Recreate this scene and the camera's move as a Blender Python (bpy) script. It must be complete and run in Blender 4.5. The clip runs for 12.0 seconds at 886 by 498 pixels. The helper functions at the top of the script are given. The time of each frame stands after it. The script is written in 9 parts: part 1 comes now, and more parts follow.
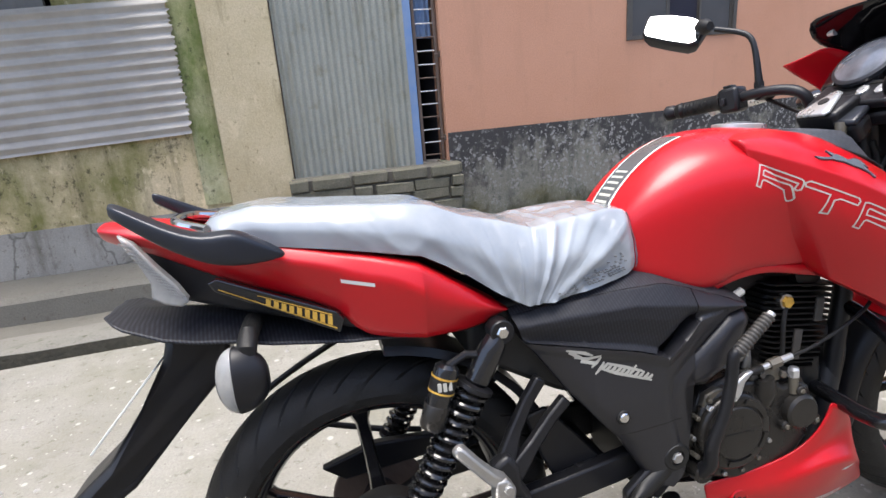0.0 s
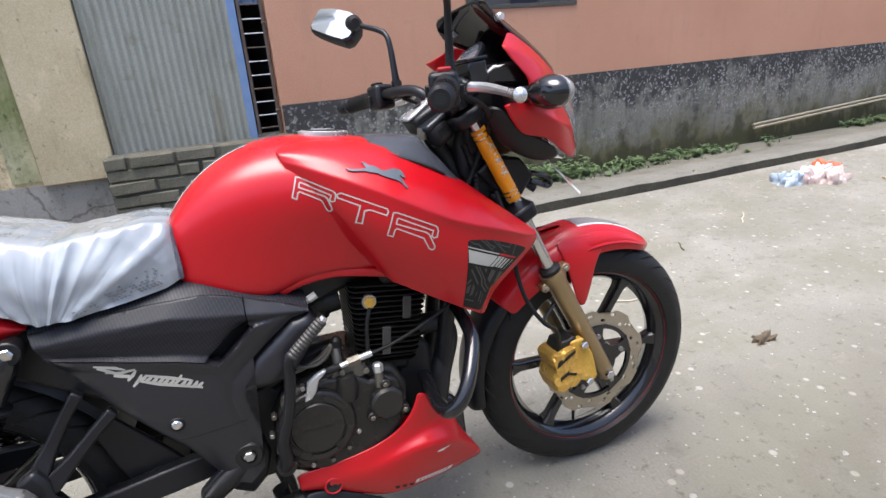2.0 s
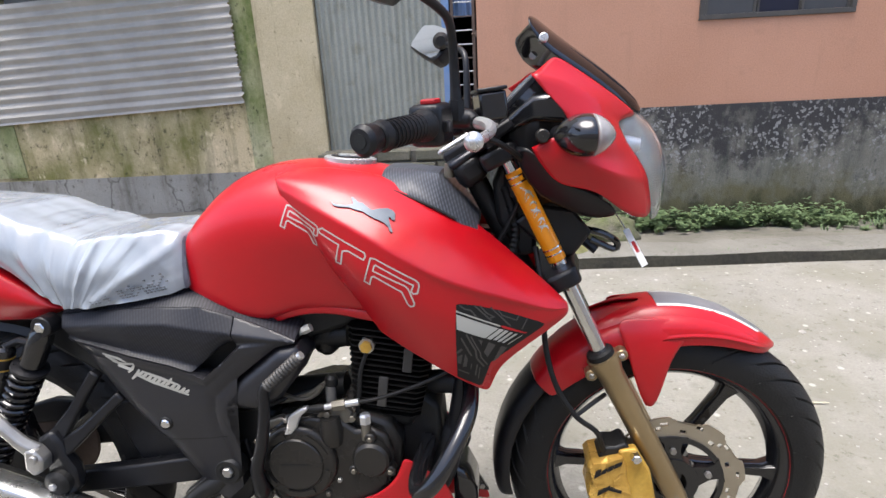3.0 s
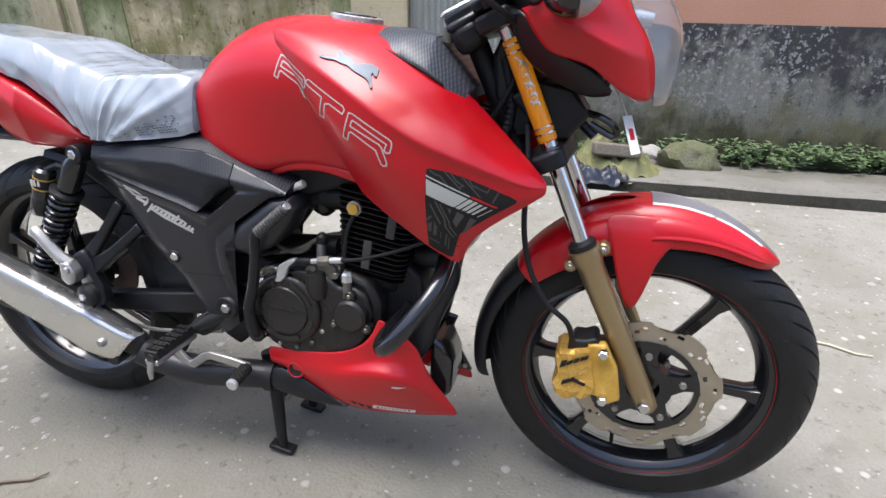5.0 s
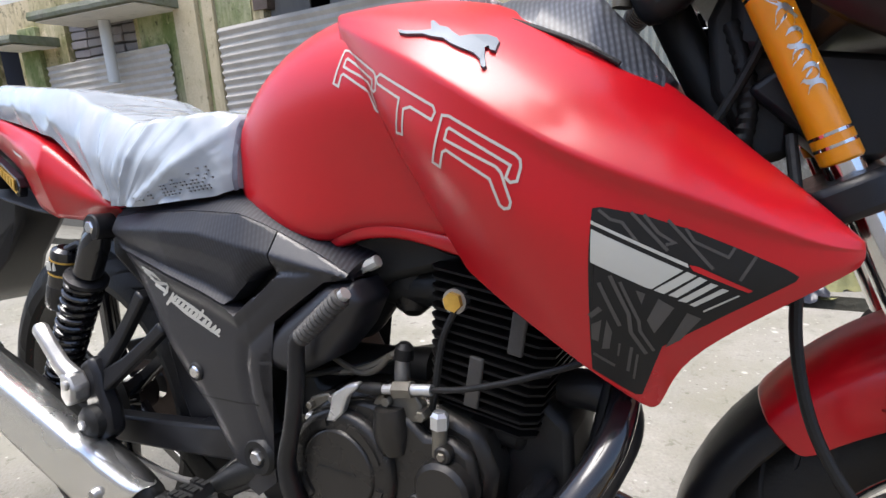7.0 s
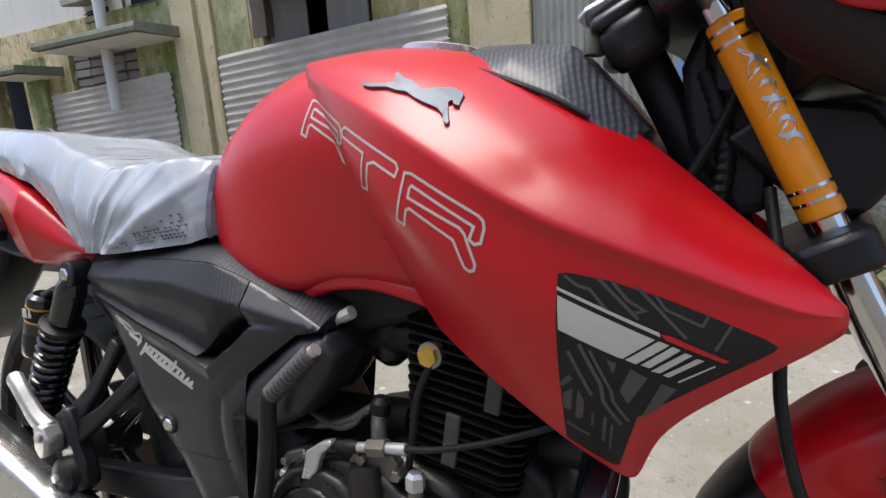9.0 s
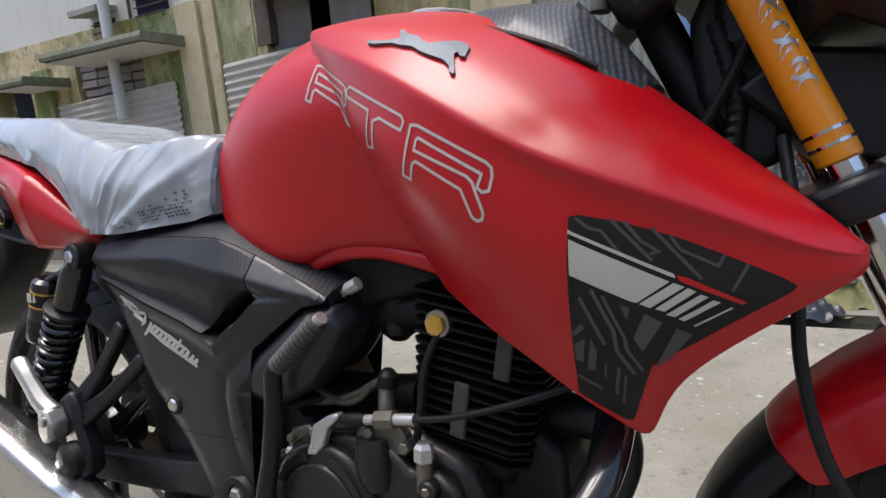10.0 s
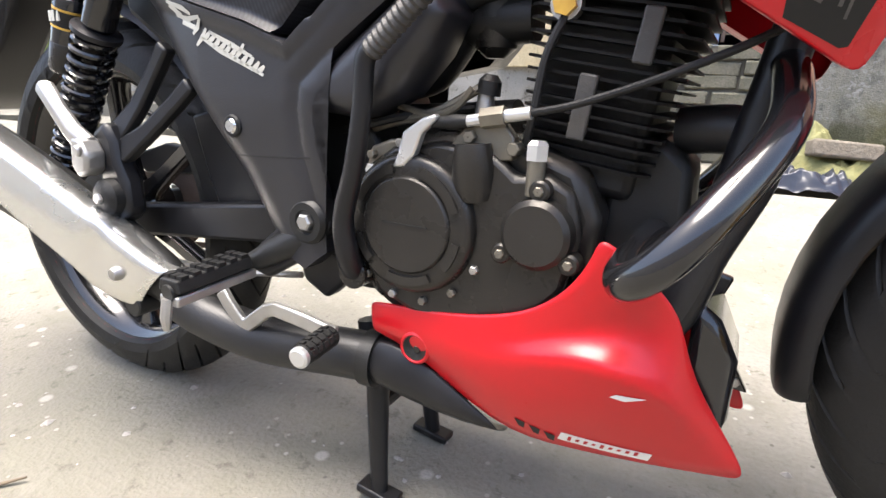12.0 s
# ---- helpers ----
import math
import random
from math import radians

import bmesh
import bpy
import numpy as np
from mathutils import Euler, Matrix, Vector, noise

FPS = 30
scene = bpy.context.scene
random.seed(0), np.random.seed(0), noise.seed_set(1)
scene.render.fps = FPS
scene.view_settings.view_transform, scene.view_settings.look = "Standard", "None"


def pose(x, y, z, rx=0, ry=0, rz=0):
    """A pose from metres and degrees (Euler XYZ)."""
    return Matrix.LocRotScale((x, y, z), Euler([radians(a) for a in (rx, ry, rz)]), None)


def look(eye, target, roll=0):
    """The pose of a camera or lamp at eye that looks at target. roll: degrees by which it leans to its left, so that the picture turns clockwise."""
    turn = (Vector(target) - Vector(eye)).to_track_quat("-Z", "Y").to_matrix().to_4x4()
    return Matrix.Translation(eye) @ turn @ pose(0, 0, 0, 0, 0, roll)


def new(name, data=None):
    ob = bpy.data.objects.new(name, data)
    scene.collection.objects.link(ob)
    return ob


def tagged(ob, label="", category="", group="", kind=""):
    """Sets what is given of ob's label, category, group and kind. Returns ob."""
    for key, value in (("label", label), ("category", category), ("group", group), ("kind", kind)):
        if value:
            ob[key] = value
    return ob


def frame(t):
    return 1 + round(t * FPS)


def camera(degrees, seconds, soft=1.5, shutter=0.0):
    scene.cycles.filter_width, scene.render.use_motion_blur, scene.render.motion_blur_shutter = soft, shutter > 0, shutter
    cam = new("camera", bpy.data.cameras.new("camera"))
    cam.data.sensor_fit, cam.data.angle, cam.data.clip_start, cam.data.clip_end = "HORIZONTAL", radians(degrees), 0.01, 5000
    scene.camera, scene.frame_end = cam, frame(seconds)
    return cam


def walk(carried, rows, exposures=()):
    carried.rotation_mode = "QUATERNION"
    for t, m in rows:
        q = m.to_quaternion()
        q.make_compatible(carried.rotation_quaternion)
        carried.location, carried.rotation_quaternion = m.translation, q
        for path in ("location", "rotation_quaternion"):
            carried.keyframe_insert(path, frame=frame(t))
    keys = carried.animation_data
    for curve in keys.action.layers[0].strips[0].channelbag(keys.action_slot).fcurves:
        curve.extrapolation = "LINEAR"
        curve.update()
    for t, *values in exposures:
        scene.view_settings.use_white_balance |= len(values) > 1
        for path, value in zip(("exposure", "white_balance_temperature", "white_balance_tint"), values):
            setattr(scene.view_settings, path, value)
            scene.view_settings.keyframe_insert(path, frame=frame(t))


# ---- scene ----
cam = camera(76.8, 12.0)
METRES = 2.371
BASE = pose(-0.0429, -0.8015, 1.0279, -16.564, 4.399, -13.907)
ROWS = [
    (0.0, 0.0, 0.0, 0.0, 0.0, 0.0, -0.0),
    (0.5, 0.0246, -0.032, -0.01, -8.06, -3.82, 1.02),
    (1.0, 0.0986, -0.0593, -0.0095, -10.36, -4.8, 1.99),
    (1.5, 0.2029, -0.0704, 0.0114, -7.94, -5.26, 1.86),
    (2.0, 0.2729, -0.022, 0.0325, -6.56, -4.03, 1.23),
    (2.5, 0.3349, 0.0372, 0.0628, -2.15, -2.99, -0.72),
    (3.0, 0.4289, 0.0557, 0.0688, 17.73, -4.44, -6.52),
    (5.0, 0.5023, 0.0815, 0.0474, 27.74, -14.32, -12.17),
    (5.5, 0.5418, 0.1037, 0.0567, 37.19, -15.26, -13.37),
    (6.0, 0.505, 0.1113, 0.0473, 36.78, -9.94, -7.47),
    (6.5, 0.452, 0.179, 0.0094, 38.63, -8.46, -8.63),
    (7.0, 0.4152, 0.2311, 0.0004, 40.67, -4.35, -11.08),
    (7.5, 0.4126, 0.2445, 0.0164, 40.28, -4.55, -10.23),
    (9.5, 0.4174, 0.2448, 0.016, 41.44, -2.06, -10.24),
    (10.0, 0.4172, 0.2488, -0.002, 41.61, -1.6, -9.74),
    (10.5, 0.4119, 0.2485, -0.0029, 41.82, 4.0, -10.33),
    (11.0, 0.4108, 0.2453, -0.0097, 41.92, 3.92, -11.16),
    (11.5, 0.4043, 0.2418, -0.0378, 41.56, -4.62, -11.54),
    (12.0, 0.3791, 0.2412, -0.0969, 40.25, -11.5, -13.82),
]
walk(cam, [(t, BASE @ pose(METRES * x, METRES * y, METRES * z, 90 + pitch, roll, yaw)) for t, x, y, z, yaw, pitch, roll in ROWS],
     exposures=[(0.0, 1.50, 6380, 10), (1.5, 1.38, 6200, 10), (3.0, 1.46, 6380, 10), (5.5, 1.4, 6100, 10), (6.5, 1.49, 6220, 10), (7.5, 1.57, 6420, 10), (9.5, 0.96, 6500, 10), (10.0, 0.94, 6480, 10), (10.5, 1.2, 6450, 10), (11.0, 1.45, 6550, 10), (11.5, 1.87, 6620, 10), (12.0, 2.32, 6750, 10)])

# world, sun
world = bpy.data.worlds.new("sky")
scene.world = world
world.use_nodes = True
wn, wl = world.node_tree.nodes, world.node_tree.links
sky = wn.new("ShaderNodeTexSky")
sky.sky_type = "NISHITA"
sky.sun_disc = False
sky.sun_elevation, sky.sun_rotation = radians(80), radians(243)
sky.dust_density, sky.air_density, sky.ozone_density = 3.0, 0.8, 0.3
wl.new(sky.outputs[0], wn["Background"].inputs[0])
wn["Background"].inputs[1].default_value = 0.155
sun = new("sun", bpy.data.lights.new("sun", "SUN"))
sun.data.energy, sun.data.angle, sun.data.color = 1.8, radians(40), (1.0, 0.97, 0.93)
sun.matrix_world = look((-0.94, -0.48, 6.0), (0, 0, 0))

# ---- materials ----
def mat(name, col, rough=0.5, metal=0.0, col2=None, scale=8.0, amount=0.5, bump=0.0, bscale=60.0, coat=0.0, fine=0.0, alpha=1.0, trans=0.0, stretch=(1, 1, 1), spec=0.5, ior=1.45, rvar=0.0):
    """A surface with large-scale variation between two colours, fine grain, bump and roughness variation."""
    m = bpy.data.materials.new(name)
    m.use_nodes = True
    n, l = m.node_tree.nodes, m.node_tree.links
    b = n["Principled BSDF"]
    b.inputs["Roughness"].default_value, b.inputs["Metallic"].default_value = rough, metal
    b.inputs["Coat Weight"].default_value, b.inputs["Coat Roughness"].default_value = coat, 0.12
    b.inputs["Specular IOR Level"].default_value, b.inputs["IOR"].default_value = spec, ior
    b.inputs["Alpha"].default_value, b.inputs["Transmission Weight"].default_value = alpha, trans
    co, mp = n.new("ShaderNodeTexCoord"), n.new("ShaderNodeMapping")
    mp.inputs["Scale"].default_value = stretch
    l.new(co.outputs["Object"], mp.inputs[0])
    t = n.new("ShaderNodeTexNoise")
    t.inputs["Scale"].default_value, t.inputs["Detail"].default_value, t.inputs["Roughness"].default_value = scale, 6, 0.6
    l.new(mp.outputs[0], t.inputs["Vector"])
    ramp = n.new("ShaderNodeValToRGB")
    ramp.color_ramp.elements[0].position, ramp.color_ramp.elements[1].position = 0.5 - 0.25 * amount, 0.5 + 0.25 * amount
    ramp.color_ramp.elements[0].color = (*col, 1)
    ramp.color_ramp.elements[1].color = (*(col2 or [c * 0.85 for c in col]), 1)
    l.new(t.outputs[0], ramp.inputs[0])
    out = ramp.outputs[0]
    f = n.new("ShaderNodeTexNoise")
    f.inputs["Scale"].default_value, f.inputs["Detail"].default_value = bscale, 4
    l.new(mp.outputs[0], f.inputs["Vector"])
    if fine:
        mx = n.new("ShaderNodeMix")
        mx.data_type, mx.blend_type = "RGBA", "MULTIPLY"
        r2 = n.new("ShaderNodeMapRange")
        r2.inputs[1].default_value, r2.inputs[2].default_value = 0.3, 0.7
        r2.inputs[3].default_value, r2.inputs[4].default_value = 1 - fine, 1.0
        l.new(f.outputs[0], r2.inputs[0])
        mx.inputs[0].default_value = 1.0
        l.new(out, mx.inputs[6])
        l.new(r2.outputs[0], mx.inputs[7])
        out = mx.outputs[2]
    l.new(out, b.inputs["Base Color"])
    if rvar:
        r3 = n.new("ShaderNodeMapRange")
        r3.inputs[1].default_value, r3.inputs[2].default_value = 0.3, 0.7
        r3.inputs[3].default_value, r3.inputs[4].default_value = max(0, rough - rvar), min(1, rough + rvar)
        l.new(t.outputs[0], r3.inputs[0])
        l.new(r3.outputs[0], b.inputs["Roughness"])
    if bump:
        bp = n.new("ShaderNodeBump")
        bp.inputs["Strength"].default_value, bp.inputs["Distance"].default_value = bump, 0.01
        l.new(f.outputs[0], bp.inputs["Height"])
        l.new(bp.outputs[0], b.inputs["Normal"])
    return m


RED = mat("red_paint", (0.47, 0.004, 0.010), 0.31, 0.0, (0.42, 0.003, 0.008), 5, 1, coat=0.12, spec=0.55, rvar=0.04, bump=0.012, bscale=900)
REDDARK = mat("red_plastic", (0.42, 0.006, 0.010), 0.42, 0.0, None, 6)
BLACK = mat("black_plastic", (0.008, 0.008, 0.009), 0.36, 0.0, (0.013, 0.013, 0.0145), 14, 1, spec=0.38, bump=0.05, bscale=700, rvar=0.08)
GLOSSBLACK = mat("gloss_black", (0.006, 0.006, 0.007), 0.14, 0.0, (0.010, 0.010, 0.011), 9, 1, coat=0.6)
RUBBER = mat("tyre_rubber", (0.008, 0.008, 0.008), 0.52, 0.0, (0.015, 0.0145, 0.0135), 18, 1, spec=0.34, bump=0.12, bscale=260, rvar=0.08)
ENGINE = mat("engine_grey", (0.025, 0.0235, 0.0215), 0.28, 0.45, (0.038, 0.035, 0.031), 11, 1, bump=0.06, bscale=420, rvar=0.08)
ENGINEDARK = mat("engine_black", (0.008, 0.008, 0.008), 0.50, 0.1, (0.015, 0.015, 0.014), 14, 1, bump=0.06, bscale=300)
CHROME = mat("chrome", (0.72, 0.72, 0.72), 0.10, 1.0, (0.62, 0.62, 0.61), 10, 1, rvar=0.05)
SATIN = mat("satin_plate", (0.82, 0.82, 0.80), 0.24, 0.95, (0.66, 0.66, 0.63), 6, 1, rvar=0.10, bump=0.10, bscale=28)
CRINKLE = mat("crinkled_film_chrome", (0.44, 0.42, 0.39), 0.24, 0.85, (0.24, 0.23, 0.205), 12, 1, bump=0.28, bscale=34, rvar=0.1)
SILVER = mat("brushed_silver", (0.66, 0.66, 0.65), 0.30, 0.70, (0.54, 0.54, 0.53), 12, 1, rvar=0.08)
ALLOY = mat("dull_alloy", (0.46, 0.45, 0.43), 0.42, 0.8, (0.30, 0.29, 0.27), 22, 1, bump=0.05, bscale=300)
BRONZE = mat("bronze_fork", (0.38, 0.285, 0.155), 0.30, 0.75, (0.32, 0.235, 0.125), 9, 1)
DISC = mat("disc_steel", (0.47, 0.42, 0.33), 0.34, 0.75, (0.38, 0.33, 0.25), 16, 1, bump=0.03, bscale=500)
GOLD = mat("gold_paint", (0.70, 0.44, 0.085), 0.42, 0.25, (0.50, 0.28, 0.04), 18, 1, fine=0.15, bscale=150)
GOLDFOIL = mat("creased_gold_foil", (0.72, 0.44, 0.10), 0.34, 0.45, (0.52, 0.29, 0.055), 26, 1, bump=0.25, bscale=120, rvar=0.12)
ORANGE = mat("orange_sticker", (0.80, 0.30, 0.008), 0.30, 0.0, (0.72, 0.25, 0.006), 14, 1, coat=0.3)
STICKERGREY = mat("pale_sticker", (0.50, 0.49, 0.43), 0.40, 0.1, (0.44, 0.43, 0.38), 12, 1)
STICKERDARK = mat("dark_sticker", (0.012, 0.0115, 0.011), 0.45, 0.0, (0.020, 0.019, 0.018), 12, 1, spec=0.25)
STICKERMID = mat("grey_sticker", (0.085, 0.078, 0.070), 0.42, 0.0, (0.062, 0.057, 0.052), 12, 1, spec=0.3)
WHITESTICK = mat("white_sticker", (0.72, 0.72, 0.68), 0.42, 0.0, (0.62, 0.62, 0.58), 12, 1)
PEARL = mat("milky_lens", (0.56, 0.56, 0.54), 0.10, 0.0, (0.44, 0.44, 0.43), 60, 1, trans=0.5, ior=1.4, coat=0.3)
LENS = mat("clear_lens", (0.93, 0.94, 0.94), 0.02, 0.0, (0.90, 0.91, 0.91), 6, 1, trans=0.95, ior=1.12, coat=0.4)
SMOKE = mat("smoked_screen", (0.003, 0.003, 0.004), 0.04, 0.0, (0.005, 0.005, 0.006), 6, 1, coat=0.2, spec=0.35)
STRIPE = mat("satin_grey_stripe", (0.10, 0.105, 0.11), 0.26, 0.3, (0.15, 0.155, 0.16), 14, 1)
FENDERGREY = mat("fender_stripe_grey", (0.24, 0.245, 0.255), 0.30, 0.2, (0.19, 0.195, 0.205), 16, 1)
BADGE = mat("dark_plated_badge", (0.13, 0.15, 0.175), 0.46, 0.3, (0.10, 0.115, 0.135), 16, 1, rvar=0.06, spec=0.35)
MIRROR = mat("mirror_glass", (0.86, 0.88, 0.90), 0.03, 1.0, (0.84, 0.86, 0.88), 3)


def carbon(name, base, light, pitch):
    """Black plastic with a printed weave: fine slanting bands broken by crossed ones."""
    m = mat(name, base, 0.46, 0.0, [c * 1.5 for c in base], 9, 1, spec=0.34)
    n, l = m.node_tree.nodes, m.node_tree.links
    b = n["Principled BSDF"]
    co = n["Texture Coordinate"]
    w = []
    for turn, k in ((18, 1.0), (-62, 0.55)):
        mp, t = n.new("ShaderNodeMapping"), n.new("ShaderNodeTexWave")
        mp.inputs["Rotation"].default_value = (0, radians(turn), 0)
        t.wave_type, t.bands_direction = "BANDS", "X"
        t.inputs["Scale"].default_value = pitch * k
        l.new(co.outputs["Object"], mp.inputs[0])
        l.new(mp.outputs[0], t.inputs["Vector"])
        w.append(t)
    soft = n.new("ShaderNodeMapRange")
    soft.inputs[3].default_value = 0.55
    l.new(w[1].outputs["Fac"], soft.inputs[0])
    mul = n.new("ShaderNodeMath")
    mul.operation = "MULTIPLY"
    l.new(w[0].outputs["Fac"], mul.inputs[0])
    l.new(soft.outputs[0], mul.inputs[1])
    mx = n.new("ShaderNodeMix")
    mx.data_type = "RGBA"
    l.new(mul.outputs[0], mx.inputs[0])
    mx.inputs[6].default_value, mx.inputs[7].default_value = (*base, 1), (*light, 1)
    l.new(mx.outputs[2], b.inputs["Base Color"])
    return m


CARBONSIDE = carbon("carbon_print_side", (0.0125, 0.0125, 0.0150), (0.026, 0.027, 0.032), 62)
CARBON = carbon("carbon_print", (0.012, 0.012, 0.015), (0.040, 0.042, 0.050), 62)
PADWEAVE = carbon("pad_weave", (0.026, 0.028, 0.034), (0.095, 0.102, 0.120), 74)
PADWEAVE.node_tree.nodes["Principled BSDF"].inputs["Roughness"].default_value = 0.34
SIDEGREY = mat("dark_side_plastic", (0.0125, 0.0125, 0.0150), 0.36, 0.0, (0.018, 0.018, 0.021), 10, 1, spec=0.62, bump=0.06, bscale=600, rvar=0.08)
PIPEGREY = mat("pipe_grey", (0.016, 0.016, 0.017), 0.44, 0.2, (0.026, 0.026, 0.027), 12, 1, bump=0.05, bscale=300, rvar=0.08)
DULL = mat("oxidised_alloy", (0.20, 0.185, 0.15), 0.42, 0.55, (0.13, 0.115, 0.09), 20, 1, bump=0.08, bscale=260, rvar=0.08)
FINBLACK = mat("fin_black", (0.006, 0.006, 0.006), 0.50, 0.0, (0.010, 0.009, 0.0085), 30, 1, spec=0.16)
WORNRUBBER = mat("worn_grey_rubber", (0.036, 0.034, 0.031), 0.50, 0.0, (0.062, 0.058, 0.052), 40, 1, bump=0.1, bscale=300)
CLOCK = mat("clock_glass", (0.06, 0.066, 0.08), 0.08, 0.0, (0.13, 0.14, 0.165), 30, 1, coat=1.0)
HEM = mat("gathered_hem", (0.035, 0.038, 0.055), 0.30, 0.0, (0.17, 0.18, 0.215), 34, 0.8, bump=0.5, bscale=55, stretch=(1, 1, 0.45))
RAILGREY = mat("satin_grey_rail", (0.018, 0.020, 0.026), 0.34, 0.2, (0.013, 0.015, 0.020), 12, 1, coat=0.15)
MUD = mat("drain_mud", (0.060, 0.053, 0.040), 0.8, 0.0, (0.115, 0.105, 0.070), 6, 1, bump=0.5, bscale=50, fine=0.3)


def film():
    """Thin, milky plastic film: folds fan out of the seat's low point, whiter along their crests."""
    m = mat("seat_film", (0.36, 0.388, 0.41), 0.22, 0.0, (0.225, 0.248, 0.275), 7, 1, coat=0.8)
    n, l = m.node_tree.nodes, m.node_tree.links
    b = n["Principled BSDF"]
    co, sep = n["Texture Coordinate"], n.new("ShaderNodeSeparateXYZ")
    l.new(co.outputs["Object"], sep.inputs[0])

    def calc(op, a, c):
        t = n.new("ShaderNodeMath")
        t.operation = op
        for i, v in enumerate((a, c)):
            if isinstance(v, (int, float)):
                t.inputs[i].default_value = v
            else:
                l.new(v, t.inputs[i])
        return t.outputs[0]

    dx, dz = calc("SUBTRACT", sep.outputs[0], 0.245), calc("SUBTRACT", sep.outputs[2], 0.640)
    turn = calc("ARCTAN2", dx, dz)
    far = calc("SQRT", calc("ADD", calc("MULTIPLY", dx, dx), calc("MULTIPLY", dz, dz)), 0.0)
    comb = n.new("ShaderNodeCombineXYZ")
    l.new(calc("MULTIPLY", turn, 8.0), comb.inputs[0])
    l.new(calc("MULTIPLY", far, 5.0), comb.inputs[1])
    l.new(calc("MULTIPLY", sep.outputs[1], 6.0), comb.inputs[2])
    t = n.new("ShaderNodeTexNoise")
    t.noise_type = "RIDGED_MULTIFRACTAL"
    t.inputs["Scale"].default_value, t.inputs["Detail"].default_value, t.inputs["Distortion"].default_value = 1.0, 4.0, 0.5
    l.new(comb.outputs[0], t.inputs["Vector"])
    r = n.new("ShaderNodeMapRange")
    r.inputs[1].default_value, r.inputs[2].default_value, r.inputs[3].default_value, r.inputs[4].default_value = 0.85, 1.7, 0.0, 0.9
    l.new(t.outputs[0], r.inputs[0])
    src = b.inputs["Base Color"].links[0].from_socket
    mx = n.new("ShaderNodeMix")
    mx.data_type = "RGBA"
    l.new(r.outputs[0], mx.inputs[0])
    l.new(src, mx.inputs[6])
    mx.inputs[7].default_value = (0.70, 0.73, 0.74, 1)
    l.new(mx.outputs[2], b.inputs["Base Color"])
    bp = n.new("ShaderNodeBump")
    bp.inputs["Strength"].default_value, bp.inputs["Distance"].default_value = 0.55, 0.008
    l.new(t.outputs[0], bp.inputs["Height"])
    l.new(bp.outputs[0], b.inputs["Normal"])
    l.new(bp.outputs[0], b.inputs["Coat Normal"])
    return m


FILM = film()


def wall_mat(name, col, col2, dirt, dirt_amount=0.5, scale=2.5, moss=None, rough=0.9, streak=True, bump=0.25, speck=0.0):
    """Painted, weathered plaster: broad tone shifts, dark vertical streaks, blotches, grain."""
    m = mat(name, col, rough, 0.0, col2, scale, 1.0, bump=bump, bscale=120, fine=0.18, spec=0.2)
    n, l = m.node_tree.nodes, m.node_tree.links
    b = n["Principled BSDF"]
    src = b.inputs["Base Color"].links[0].from_socket
    co = n["Texture Coordinate"]

    def layer(src, colour, sc, stretch, lo, hi, top):
        mp = n.new("ShaderNodeMapping")
        mp.inputs["Scale"].default_value = stretch
        l.new(co.outputs["Object"], mp.inputs[0])
        t = n.new("ShaderNodeTexNoise")
        t.inputs["Scale"].default_value, t.inputs["Detail"].default_value, t.inputs["Roughness"].default_value = sc, 9, 0.68
        l.new(mp.outputs[0], t.inputs["Vector"])
        r = n.new("ShaderNodeMapRange")
        r.inputs[1].default_value, r.inputs[2].default_value, r.inputs[3].default_value, r.inputs[4].default_value = lo, hi, 0, top
        l.new(t.outputs[0], r.inputs[0])
        mx = n.new("ShaderNodeMix")
        mx.data_type = "RGBA"
        l.new(r.outputs[0], mx.inputs[0])
        l.new(src, mx.inputs[6])
        mx.inputs[7].default_value = (*colour, 1)
        return mx.outputs[2]

    if streak:
        src = layer(src, dirt, 5.0, (1.6, 1.6, 0.22), 0.60 - 0.16 * dirt_amount, 0.74, 0.75)
    src = layer(src, dirt, 7.0, (1, 1, 1), 0.66 - 0.16 * dirt_amount, 0.76, 0.8)
    if moss:
        src = layer(src, moss, 1.7, (1, 1, 0.7), 0.42, 0.60, 0.85)
    if speck:
        src = layer(src, dirt, 26.0, (1, 1, 0.8), 0.66 - 0.1 * speck, 0.72 - 0.06 * speck, 0.75)
        src = layer(src, [min(1, c * 1.25) for c in col], 9.0, (1, 1, 0.6), 0.58, 0.66, 0.6 * speck)
    l.new(src, b.inputs["Base Color"])
    return m


PINK = wall_mat("pink_paint", (0.56, 0.305, 0.205), (0.48, 0.25, 0.16), (0.40, 0.22, 0.145), 0.35, 1.0, bump=0.12)


